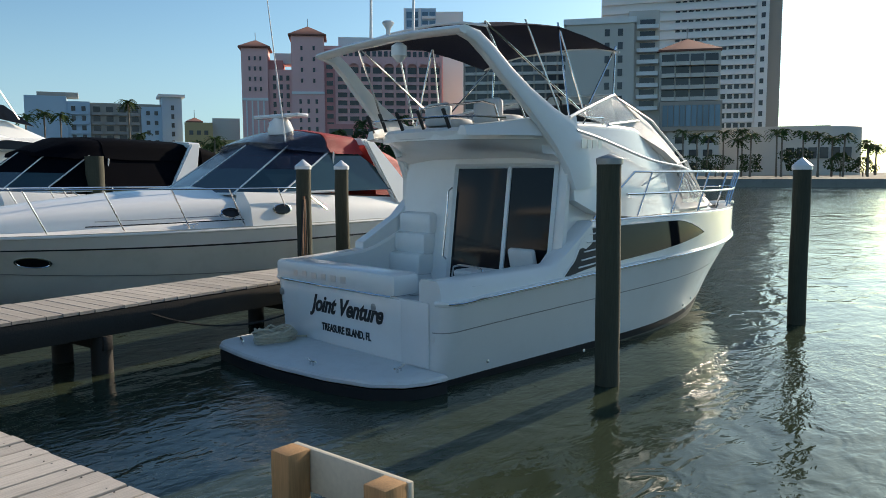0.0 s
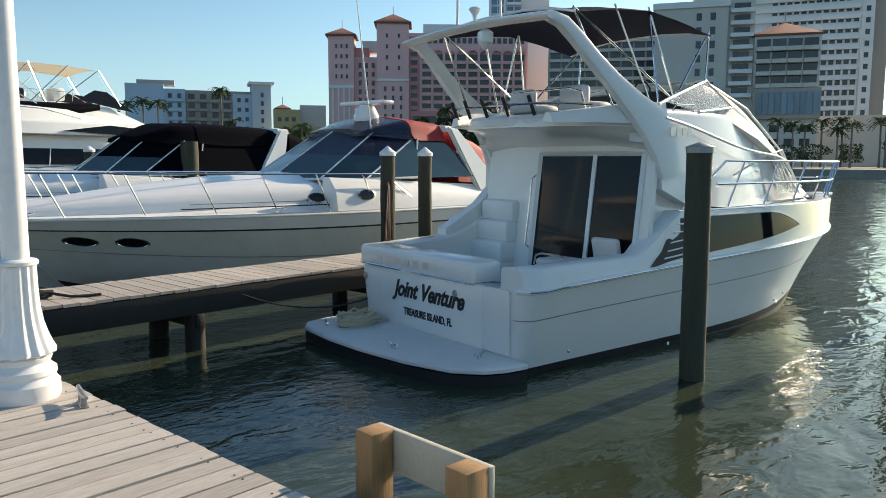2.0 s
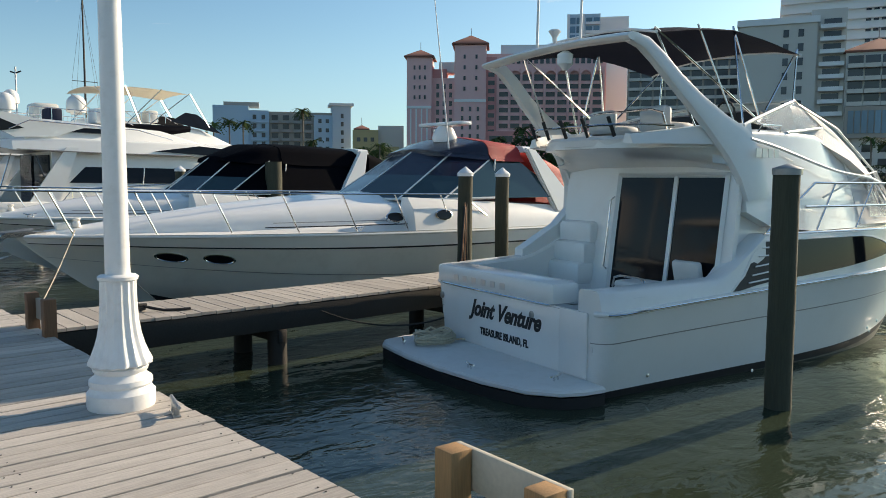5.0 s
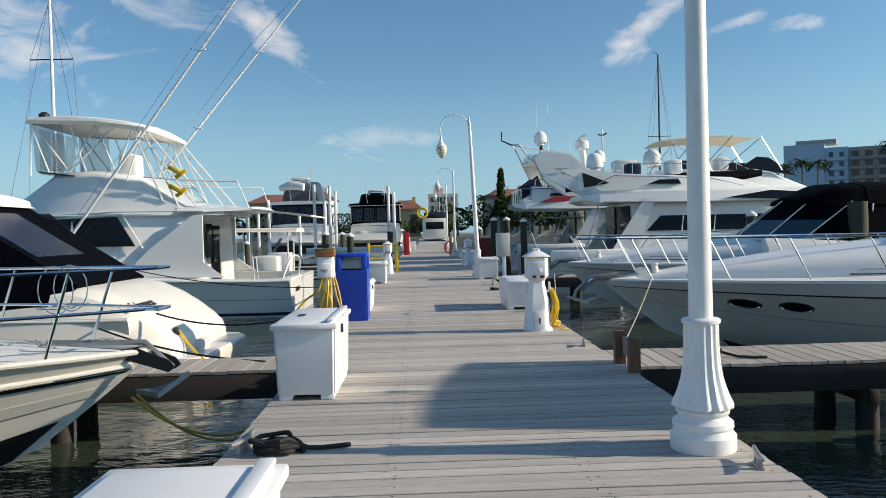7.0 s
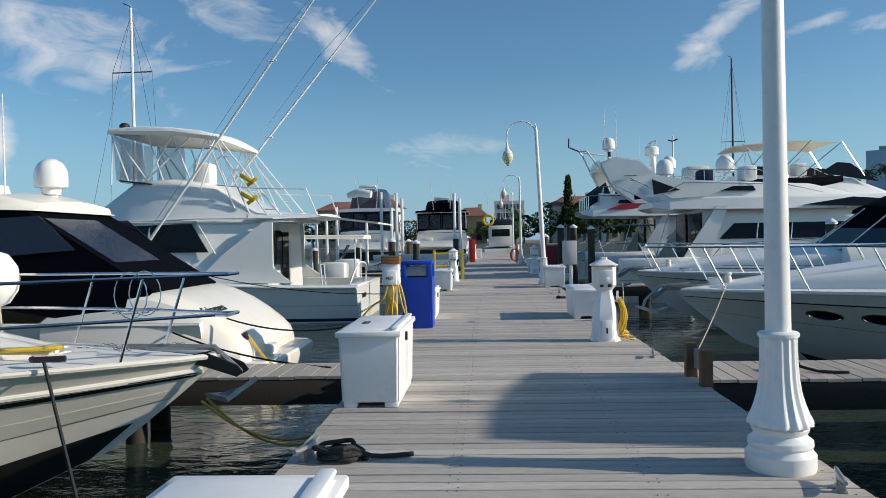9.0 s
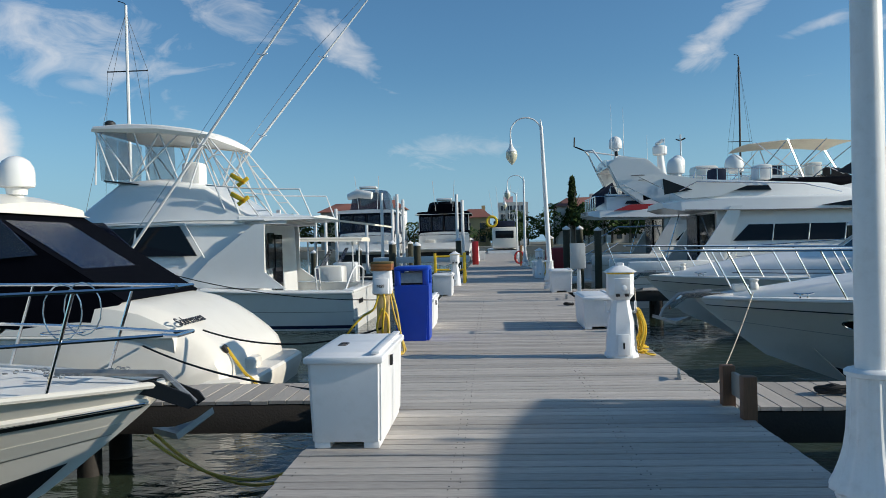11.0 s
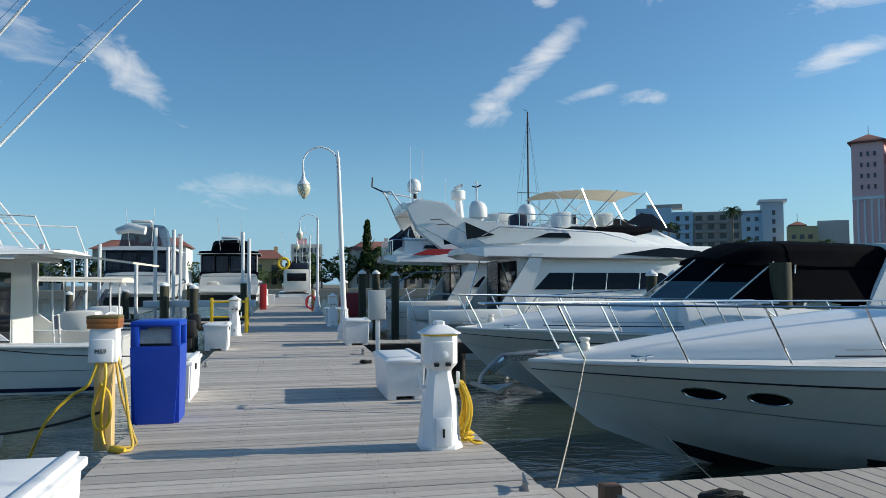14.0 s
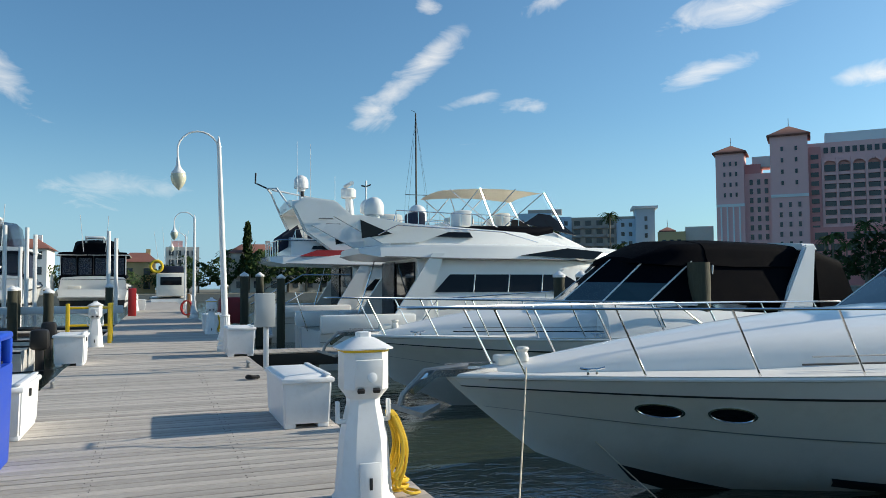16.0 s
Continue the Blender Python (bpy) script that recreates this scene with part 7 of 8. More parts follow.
for s in (1, -1):
    for p, q in (((4.4, 5.9), (3.4, 3.6)), ((4.7, 6.0), (3.8, 3.6)), ((4.7, 6.0), (5.2, 4.6)), ((5.8, 6.1), (5.2, 4.6)), ((5.8, 6.1), (6.6, 4.7)), ((7.6, 6.1), (6.6, 4.7)), ((7.7, 6.1), (7.75, 4.6)), ((4.4, 5.9), (4.9, 4.4)), ((4.3, 5.9), (2.4, 3.5)), ((4.6, 5.95), (2.8, 3.5)), ((7.75, 6.2), (7.2, 4.7)), ((6.6, 6.2), (6.1, 4.7)), ((5.2, 6.05), (6.6, 4.7))):
        part("tower_pipe", tube(B(), [(p[0], s * 1.72, p[1]), (q[0], s * 1.78, q[1])], 0.026, 6), ALUMINIUM, fisher)
    for k in range(5):
        z = 3.7 + 0.42 * k
        part("ladder_rung", tube(B(), [(2.4 + 1.9 * (z - 3.5) / 2.4, s * 1.76, z), (2.8 + 1.8 * (z - 3.5) / 2.4, s * 1.76, z)], 0.018, 5), ALUMINIUM, fisher)
    part("bridge_rail", tube(B(), [(4.4, s * 1.72, 4.5), (3.0, s * 1.85, 4.35), (1.6, s * 1.82, 4.3), (1.3, s * 1.7, 3.5)], 0.024, 6), ALUMINIUM, fisher)
    for y2, z2 in ((1.2, 5.0), (0.4, 5.05)):
        part("curtain", panel(B(), [(7.75, s * y2, 4.7), (7.75, s * (y2 - 0.7), 4.7), (7.7, s * (y2 - 0.7), 6.1), (7.7, s * y2, 6.1)], 0.01), VINYL, fisher)
    # outrigger pole with spreaders
    base, tip = Vector((6.7, s * 2.2, 2.4)), Vector((-0.4, s * 3.2, 11.4))
    if s < 0:
        base, tip = Vector((6.8, -2.3, 3.0)), Vector((-1.3, -2.9, 13.0))
    part("outrigger", tube(B(), [base, base.lerp(tip, 0.5), tip], [0.05, 0.04, 0.02], 8), ALUMINIUM, fisher, "long angled aluminium outrigger pole")
    for f in (0.35, 0.62, 0.85):
        p = base.lerp(tip, f)
        part("outrigger_spreader", tube(B(), [p + Vector((-0.2, 0.2, 0.0)), p, p + Vector((0.2, -0.2, 0.1))], 0.02, 5), ALUMINIUM, fisher)
    part("outrigger_wire", tube(B(), [base + Vector((0.0, 0, 0.3)), base.lerp(tip, 0.62) + Vector((0.25, -s * 0.2, 0.2)), tip], 0.008, 4), STEEL, fisher)
    part("outrigger_stay", tube(B(), [base.lerp(tip, 0.3), (4.4, s * 1.75, 5.95)], 0.02, 5), ALUMINIUM, fisher)
    part("side_curtain", panel(B(), [(7.72, s * 1.5, 4.75), (6.7, s * 1.62, 4.75), (6.8, s * 1.72, 6.15), (7.75, s * 1.6, 6.2)], 0.01), VINYL, fisher, "clear vinyl bridge curtain")
    part("valance", panel(B(), [(4.3, s * 1.87, 5.86), (5.8, s * 1.88, 6.06), (7.85, s * 1.74, 6.18), (7.85, s * 1.74, 6.28), (5.8, s * 1.88, 6.2), (4.3, s * 1.87, 5.98)], 0.015), CREAM_CANVAS, fisher, "cream stitched valance of the bridge top")
    part("foredeck_rail", tube(B(), [H7.both(u, 0, s) + Vector((0, -0.15 * s, 0.75 if u > 0.45 else 0.05)) for u in (0.44, 0.47, 0.6, 0.75, 0.9)], 0.02, 6), STEEL, fisher)
    part("eyebrow", tube(B(), [(2.6, s * 2.0, 3.42), (5.0, s * 2.03, 3.46), (8.0, s * 1.8, 3.42)], 0.03, 6), GELCOAT, fisher)
    part("knuckle", H7.band(B(), 0.3, 0.308, s, 0.005, 0, 0.9), GALVANISED, fisher)
part("search_light", lathe(B(), [(0.1, 0), (0.16, 0.08), (0.16, 0.28), (0.08, 0.34)], 12, (7.7, 0.9, 6.3)), RUBBER, fisher)
for k in range(2):
    b = B()
    box(b, 3.4, 1.9, 4.1 + 0.55 * k, 0.5, 0.06, 0.14, 0.02, tilt=(0, -30))
    box(b, 3.25, 1.9, 4.0 + 0.55 * k, 0.4, 0.06, 0.12, 0.02, tilt=(0, 35))
    part("life_ring_rack", b, YELLOW_PAINT, fisher, "yellow rod holder rack")
b = B()
box(b, 5.2, 0.6, 4.85, 0.6, 0.7, 0.9, 0.12)
part("helm_chair", b, WHITE_CANVAS, fisher)
deckchair = part("deck_chair", tube(B(), [(1.3, 1.2, 1.2), (1.35, 1.2, 1.95), (1.35, 0.7, 1.95), (1.3, 0.7, 1.2)], 0.025, 6), ALUMINIUM, fisher)
part("chair_back", panel(B(), [(1.35, 1.18, 1.6), (1.36, 1.18, 1.93), (1.36, 0.72, 1.93), (1.35, 0.72, 1.6)], 0.02), NAVY_CANVAS, deckchair)
part("stern_line_hoop", tube(B(), curve3([(0.3, 1.9, 1.35), (0.1, 1.5, 1.95), (0.0, 0.6, 1.9), (0.1, 0.2, 1.35)], 6), 0.03, 6), ALUMINIUM, fisher)


# --- smaller boats beyond
def open_boat(x, y, heading, label, top=True):
    o = thing("open_boat", x, y, WATER, heading, label, "motor boat", "moored boats")
    h = Hull(8.0, 2.6, 0.95, 1.4, rake=1.1)
    hull_parts(o, h, GELCOAT, (), 0.03, RUBBER, 0.5)
    b = B()
    box(b, 3.0, 0, 1.3, 1.1, 1.0, 1.1, 0.12)
    part("console", b, GELCOAT, o)
    part("console_screen", panel(B(), [(3.3, 0.45, 1.85), (3.3, -0.45, 1.85), (2.95, -0.4, 2.5), (2.95, 0.4, 2.5)], 0.02), NAVY_SHEER, o)
    if top:
        part("t_top", house(B(), [(1.6, 1.05, 2.75, 0.95, 2.88), (4.2, 1.05, 2.8, 0.95, 2.92)], 0.06, 0.04), CREAM_CANVAS, o)
        for sx, sy in ((2.0, 0.6), (2.0, -0.6), (3.7, 0.6), (3.7, -0.6)):
            part("top_post", tube(B(), [(sx, sy, 0.9), (sx, sy * 1.2, 2.8)], 0.03, 6), ALUMINIUM, o)
    b = B()
    box(b, -0.3, 0, 1.2, 0.5, 0.42, 0.6, 0.12)
    box(b, -0.3, 0, 0.6, 0.22, 0.2, 0.9, 0.05)
    part("outboard_engine", b, RUBBER, o)
    return o


open_boat(-3.6, 30.2, 180, "small white open boat with canvas top")
open_boat(-4.0, 35.5, 180, "small white open boat with outboard engine", False)


def lift_boat(x, y, label, canvas, top):
    """A cabin boat raised on a lift, seen from astern."""
    o = thing("cabin_boat", x, y, WATER + 1.42, 90, label, "motor boat", "boats on lifts")
    h = Hull(11, 4.0, 1.2, 1.9, rake=1.4)
    hull_parts(o, h, GELCOAT, (), 0.04, RUBBER, 0.4)
    # backlit shade of the lower hull and transom, put on as black paint
    for s in (1, -1):
        part("bottom", h.band(B(), 0.42, 0.99, s, 0.008, 0.0, 0.96), BOTTOM, o, "lower hull painted dark for its backlit shade")
    part("transom_bottom", panel(B(), [(-0.02, 1.7, 0.0), (-0.02, -1.7, 0.0), (-0.02, -1.75, 0.55), (-0.02, 1.75, 0.55)], 0.03), BOTTOM, o)
    for yy in (-0.6, 0.6):
        part("roof_antenna", tube(B(), [(1.2, yy, 3.4), (0.9, yy * 1.3, 5.6)], 0.018, 5), ALUMINIUM, o)
    part("lower_cabin", house(B(), [(0.4, 1.85, 1.0, 1.75, 1.9), (7.5, 1.7, 1.2, 1.4, 2.1)], 0.15, 0.04), GELCOAT, o)
    part("enclosure", house(B(), [(0.5, 1.8, 1.85, 1.75, 3.2), (4.5, 1.75, 1.9, 1.65, 3.2), (6.0, 1.6, 1.9, 1.3, 3.1)], 0.12, 0.03), canvas, o, "dark framed canvas and vinyl enclosure")
    part("roof", house(B(), [(0.1, 1.95, 3.18, 1.85, 3.36), (5.2, 1.9, 3.2, 1.8, 3.4), (6.4, 1.5, 3.15, 1.3, 3.3)], 0.08, 0.03), GELCOAT if top else BLACK_CANVAS, o)
    part("roof_rim", tube(B(), [(5.2, 1.92, 3.22), (0.1, 1.97, 3.2), (0.1, -1.97, 3.2), (5.2, -1.92, 3.22)], 0.035, 6), GELCOAT, o)
    part("canvas_skirt", panel(B(), [(0.42, 1.8, 1.5), (0.42, -1.8, 1.5), (0.42, -1.8, 2.02), (0.42, 1.8, 2.02)], 0.03), canvas, o)
    for yy in (1.0, -1.0):
        bb = B()
        box(bb, 0.36, yy, 1.15, 0.1, 0.7, 0.5, 0.03)
        part("stern_locker", bb, GELCOAT_CREAM, o)
    part("stern_rail", tube(B(), [(0.1, 1.8, 1.2), (0.05, 1.8, 1.75), (0.05, -1.8, 1.75), (0.1, -1.8, 1.2)], 0.022, 6), STEEL, o)
    for yy in (-1.76, -0.9, 0, 0.9, 1.76):
        part("enclosure_post", tube(B(), [(0.46, yy, 1.85), (0.46, yy, 3.2)], 0.028, 6), RUBBER if abs(yy) < 1.5 else GELCOAT, o)
    for yy in (-1.3, -0.45, 0.45, 1.3):
        part("enclosure_window", panel(B(), [(0.47, yy - 0.36, 2.05), (0.47, yy + 0.36, 2.05), (0.47, yy + 0.36, 3.05), (0.47, yy - 0.36, 3.05)], 0.03), NAVY_SHEER, o)
    part("top_canvas", house(B(), [(1.2, 1.2, 3.36, 1.0, 3.9 + top), (2.4, 1.35, 3.36, 1.2, 4.15 + top), (4.4, 1.3, 3.36, 1.1, 4.1 + top), (5.4, 1.0, 3.36, 0.7, 3.7)], 0.25, 0.06), canvas if top == 0 else NAVY_SHEER, o)
    b = B()
    box(b, 1.6, 0, 4.3 + top, 0.9, 1.1, 0.14, 0.04)
    box(b, 1.6, 0.5, 4.1 + top, 0.1, 0.1, 0.5)
    box(b, 1.6, -0.5, 4.1 + top, 0.1, 0.1, 0.5)
    part("radar_arch", b, GELCOAT, o)
    b = B()
    box(b, -0.3, 0.2, 0.75, 0.7, 3.2, 0.12, 0.03)
    part("swim_platform", b, NONSKID, o)
    if top:
        part("rolled_tender", tube(B(), [(1.0, -0.3, 4.35), (1.1, 0.6, 4.5), (1.3, 1.3, 4.3)], [0.25, 0.3, 0.2], 10), WHITE_CANVAS, o)
    return o


lift_boat(-8.3, 49.0, "white cabin boat raised on a lift with dark enclosure", NAVY_CANVAS, 0.6)
lift_boat(-3.7, 54.5, "white cabin boat raised on a lift with black canvas top", BLACK_CANVAS, 0)
work = thing("work_boat", 1.2, 92.0, WATER, 90, "white work boat with pilothouse and railings at the dock end", "work boat", "moored boats")
HW = Hull(12, 4.4, 1.5, 2.0)
hull_parts(work, HW, GELCOAT, (), 0.05, RUBBER, 0.2)
b = B()
box(b, 4, 0, 3.0, 3.6, 3.0, 2.6, 0.2)
part("pilothouse", b, GELCOAT_CREAM, work)
b = B()
box(b, 2.18, 0, 3.4, 0.06, 2.2, 0.9, 0.02)
part("window", b, TINT_GLASS, work)
b = B()
box(b, 3.6, 0, 4.7, 2.4, 2.6, 0.7, 0.1)
part("upper_console", b, NAVY_CANVAS, work)
part("life_ring", tube(B(), [(2.05, 1.5 + 0.6 * math.cos(a), 5.0 + 0.6 * math.sin(a)) for a in [2 * math.pi * k / 14 for k in range(14)]], 0.16, 8, True), YELLOW_PAINT, work, "yellow life ring")
for k in range(5):
    antenna(work, 2.5 + 0.6 * k, -1.2 + 0.6 * k, 5.0, 4.0 + 0.5 * (k % 2), (0.2, 0.3 * (k - 2)), "fishing_rod", 0.03)


def lift_pile(x, y, top):
    o = thing("lift_post", x, y, WATER, 0, "pale steel boat lift guide post", "lift post", "boat lift posts")
    part("shaft", tube(B(), [(0, 0, -2), (0, 0, top - WATER)], 0.09, 8), ALUMINIUM, o)


for x, y, t in ((-9.9, 44.6, 3.2), (-9.4, 45.2, 3.6), (-6.6, 44.5, 4.4), (-6.2, 46.0, 3.5), (-5.7, 44.4, 4.3), (-5.4, 44.7, 4.0), (-2.3, 44.5, 4.2), (-2.0, 45.0, 3.9), (-7.4, 43.9, 2.6), (-10.6, 45, 2.8)):
    lift_pile(x, y, t)
for x, y, t in ((-10.3, 43.2, 1.1), (-7.8, 43.4, 1.2), (-5.0, 36.5, 1.5), (-3.8, 36.2, 1.4), (-5.9, 43.2, 1.5), (-2.2, 43.6, 1.6), (-12.0, 43.2, 1.0), (-14.5, 43.4, 1.0), (-3.0, 56, 1.5), (-8.6, 50, 1.3), (-5.8, 52, 1.5), (3.2, 37.6, 2.0), (3.9, 38.2, 2.0), (3.0, 45.0, 1.6), (4.6, 37.0, 1.9), (3.4, 51.0, 1.6)):
    pile(x, y, t, 0.17)
pile(10.6, 18.6, 1.95, 0.24, cap=0, label="thick weathered mooring pile with a sawn top")
pile(10.2, 23.9, 1.75, 0.16)
pile(10.9, 23.9, 1.75, 0.16)
beam_o = thing("lift_beam", -4.3, 43.6, 0.55, 0, "grey aluminium boat lift beam across two piles", "lift beam")
b = B()
box(b, 0, 0, 0, 5.4, 0.3, 0.34, 0.03)
part("beam", b, ALUMINIUM, beam_o)
side_dock = thing("side_dock", -10.4, 42.4, -0.3, 0, "dark low timber dock under the boat lifts", "pier", kind="structure")
b = B()
box(b, 0, 0, 0, 17, 1.6, 0.3, 0.02)
part("deck", b, WOOD_DARK, side_dock)


# ---------------------------------------------------------------- the far shore
PINK = material("pink_stucco", (0.86, 0.50, 0.47), 0.8, vary=0.08, scale=0.05, grain=0.04, grain_scale=1.0)
PINK_DEEP = material("deep_pink_stucco", (0.68, 0.28, 0.26), 0.8, vary=0.1, scale=0.05)
TERRACOTTA = material("terracotta_roof", (0.22, 0.085, 0.06), 0.8, vary=0.2, scale=0.3)
BEIGE = material("beige_stucco", (0.62, 0.58, 0.52), 0.8, vary=0.08, scale=0.05)
PALE = material("pale_stucco", (0.80, 0.80, 0.78), 0.8, vary=0.06, scale=0.05)
GREYBLUE = material("blue_grey_stucco", (0.44, 0.58, 0.68), 0.8, vary=0.08, scale=0.05)
BROWNISH = material("taupe_stucco", (0.40, 0.35, 0.30), 0.8, vary=0.1, scale=0.05)
OCHRE = material("ochre_stucco", (0.55, 0.40, 0.20), 0.8, vary=0.1, scale=0.05)
WINDOW_DARK = material("window_glass", (0.03, 0.035, 0.045), 0.12, vary=0.3, scale=0.2, per_object=0.5)
WINDOW_BLUE = material("blue_window_glass", (0.10, 0.2, 0.28), 0.1, vary=0.3, scale=0.2, per_object=0.3)
RAILING = material("balcony_rail", (0.35, 0.33, 0.31), 0.7, vary=0.1)
GROUND_Z = 0.35


def shared(name, fill, mat):
    b = B()
    fill(b)
    bmesh.ops.recalc_face_normals(b, faces=b.faces)
    m = bpy.data.meshes.new(name)
    b.to_mesh(m)
    b.free()
    m.materials.append(mat)
    return m


def building(x, y, heading, label, blocks):
    """blocks: (x0, x1, depth0, depth1, z0, z1, material). The street front lies along local x, depth runs away along y."""
    o = thing("building", x, y, GROUND_Z, heading, label, "building", "buildings on the far shore")
    for x0, x1, y0, y1, z0, z1, mat in blocks:
        b = B()
        box(b, (x0 + x1) / 2, (y0 + y1) / 2, (z0 + z1) / 2, x1 - x0, y1 - y0, z1 - z0)
        part("wall", b, mat, o)
    return o


def window_grid(o, x0, x1, z0, z1, nx, nz, w, h, y, mat=None, name="window", side=None):
    me = shared(name, lambda b: box(b, 0, 0, 0, w, 0.25, h), mat or WINDOW_DARK)
    for i in range(nx):
        for k in range(nz):
            u = x0 + (x1 - x0) * (i + 0.5) / nx
            m = pose(u, y - 0.06, z0 + (z1 - z0) * (k + 0.5) / nz) if side is None else pose(side, u, z0 + (z1 - z0) * (k + 0.5) / nz, 0, 0, 90)
            piece(name, me, None, o, m)


def balcony_grid(o, x0, x1, z0, z1, nx, nz, y, deep=1.5, mat=None, width=0.86):
    pitch, floor = (x1 - x0) / nx, (z1 - z0) / nz
    wd = pitch * width

    def shape(b):
        box(b, 0, -deep / 2, 0.1, wd, deep, 0.2)
        box(b, 0, -deep + 0.06, 0.6, wd, 0.1, 0.9)
        for s in (-1, 1):
            box(b, s * (wd / 2 - 0.05), -deep / 2, 0.6, 0.1, deep, 0.9)
    me = shared("balcony", shape, mat or PALE)
    for i in range(nx):
        for k in range(nz):
            piece("balcony", me, None, o, pose(x0 + pitch * (i + 0.5), y, z0 + floor * k))


def hip_roof(o, x0, x1, y0, y1, z, h, over=1.0, mat=None):
    b = B()
    box(b, (x0 + x1) / 2, (y0 + y1) / 2, z + 0.25, x1 - x0 + 2 * over, y1 - y0 + 2 * over, 0.5)
    loft(b, [[(x0 - over, y0 - over, z + 0.5), (x1 + over, y0 - over, z + 0.5), (x1 + over, y1 + over, z + 0.5), (x0 - over, y1 + over, z + 0.5)], [((x0 + x1) / 2 - 0.4, (y0 + y1) / 2 - 0.4, z + h), ((x0 + x1) / 2 + 0.4, (y0 + y1) / 2 - 0.4, z + h), ((x0 + x1) / 2 + 0.4, (y0 + y1) / 2 + 0.4, z + h), ((x0 + x1) / 2 - 0.4, (y0 + y1) / 2 + 0.4, z + h)]], True, True, True)
    part("roof", b, mat or TERRACOTTA, o)
    part("flagpole", tube(B(), [((x0 + x1) / 2, (y0 + y1) / 2, z + h - 0.2), ((x0 + x1) / 2, (y0 + y1) / 2, z + h + 3)], 0.12, 6), RAILING, o)


# pink hotel with two towers
hotel = building(190.1, 231.4, -46, "pink stucco resort hotel with tiled towers and arched balconies", [(0, 9.6, 0, 12, 0, 48, PINK), (9.6, 19, 3, 16, 0, 40.5, PINK), (9.6, 15, 3.6, 16, 0, 44, PINK_DEEP), (18.4, 30.5, -1, 12, 0, 52.5, PINK), (30.5, 76, 2, 22, 0, 49.5, PINK), (30.5, 34.5, 0.2, 3, 0, 48, PINK_DEEP), (30.5, 76, 0.0, 3, 0, 20, PINK_DEEP), (0, 9.6, -0.35, 0.2, 28.6, 29.6, PALE), (18.4, 30.5, -1.35, -0.8, 31.0, 32.0, PALE)])
hip_roof(hotel, 0, 9.6, 0, 12, 48, 3.6)
hip_roof(hotel, 18.4, 30.5, -1, 12, 52.5, 4.4)
hip_roof(hotel, 62, 70, 2, 12, 49.5, 4.0)
for k in range(4):
    b = B()
    box(b, 1.6 + 2.1 * k, -0.2, 15, 0.5, 0.5, 27)
    part("pilaster", b, PALE, hotel)
window_grid(hotel, 2, 8, 31, 46, 3, 4, 0.7, 1.5, 0)
window_grid(hotel, 10.5, 18, 6, 39, 3, 10, 1.1, 1.9, 3)
window_grid(hotel, 20, 29, 34, 50, 2, 4, 0.8, 1.5, -1)
window_grid(hotel, 20, 29, 6, 30, 3, 7, 0.9, 1.7, -1)
window_grid(hotel, 35, 75, 21, 42, 9, 7, 3.4, 2.3, 2)
balcony_grid(hotel, 35, 75, 20, 41, 9, 7, 2, 1.1, PINK, 0.9)
for k in range(10):
    b = B()
    box(b, 35 + 40 / 9 * k, 1.2, 32, 0.7, 1.9, 24)
    part("pier", b, PINK, hotel)
arch_me = shared("arch", lambda b: [box(b, 1.95 * math.cos(a), -0.6, 1.2 * math.sin(a), 0.7, 1.6, 0.7, rot=0, tilt=(0, 0)) for a in [math.pi * (0.08 + 0.84 * q / 6) for q in range(7)]], PINK)
for k in range(9):
    piece("arch", arch_me, None, hotel, pose(35 + 40 / 9 * (k + 0.5), 1.7, 42.0))
window_grid(hotel, 35, 75, 45, 48.5, 18, 1, 1.4, 2.0, 2)
window_grid(hotel, 31, 34, 6, 46, 1, 13, 2.4, 1.6, 0.2)
window_grid(hotel, 31.5, 75.5, 3, 19, 9, 4, 4.0, 2.4, 0)
for x0, x1, z in ((36, 58, 53.5), (12, 18, 47)):
    b = B()
    box(b, (x0 + x1) / 2, 10, z - 2, x1 - x0, 8, 4)
    part("roof_plant", b, PALE, hotel)

glass_tower = building(256.3, 207.1, -53, "tall blue glass apartment tower with a plain white flank", [(0, 13.5, 0, 22, 0, 70, GREYBLUE), (13.5, 25, 2, 24, 0, 69, PALE), (0, 1, -0.5, 0.5, 0, 70, PALE), (6.2, 7.2, -0.5, 0.5, 0, 70, PALE)])
window_grid(glass_tower, 1, 6.2, 6, 69, 2, 18, 2.2, 2.6, 0, WINDOW_BLUE)
window_grid(glass_tower, 7.4, 13.5, 6, 69, 2, 18, 2.4, 2.4, 0, WINDOW_BLUE)
balcony_grid(glass_tower, 7.4, 13.5, 6, 69, 1, 18, 0, 1.6, PALE, 0.95)

grid_block = building(230.1, 158.7, -59, "dark gridded hotel block with deep balconies", [(0, 38, 0, 18, 0, 47, BROWNISH)])
window_grid(grid_block, 0.5, 37.5, 4, 46, 9, 13, 3.4, 2.5, 0)
balcony_grid(grid_block, 0.5, 37.5, 3.5, 45.5, 9, 13, 0, 1.2, BEIGE, 0.98)

beige_block = building(195.4, 100.2, -66, "beige hotel with stacked balconies and a tiled roof pavilion", [(0, 18.5, 0, 20, 0, 42.5, BEIGE), (-0.6, 19, -0.6, 20, 41.6, 43.2, PALE), (17, 25.2, 1.5, 20, 0, 45, BEIGE), (25.2, 41, 0, 18, 0, 33.5, BEIGE), (25.4, 41.4, -2.4, 0.2, 12.2, 20.0, BROWNISH), (27.5, 41, -1.0, 16, 0, 12.2, BEIGE)])
window_grid(beige_block, 9.5, 16.5, 5, 41, 2, 10, 1.3, 1.9, 0)
balcony_grid(beige_block, 19, 25, 18, 43, 1, 8, 1.5, 2.2, PALE, 0.95)
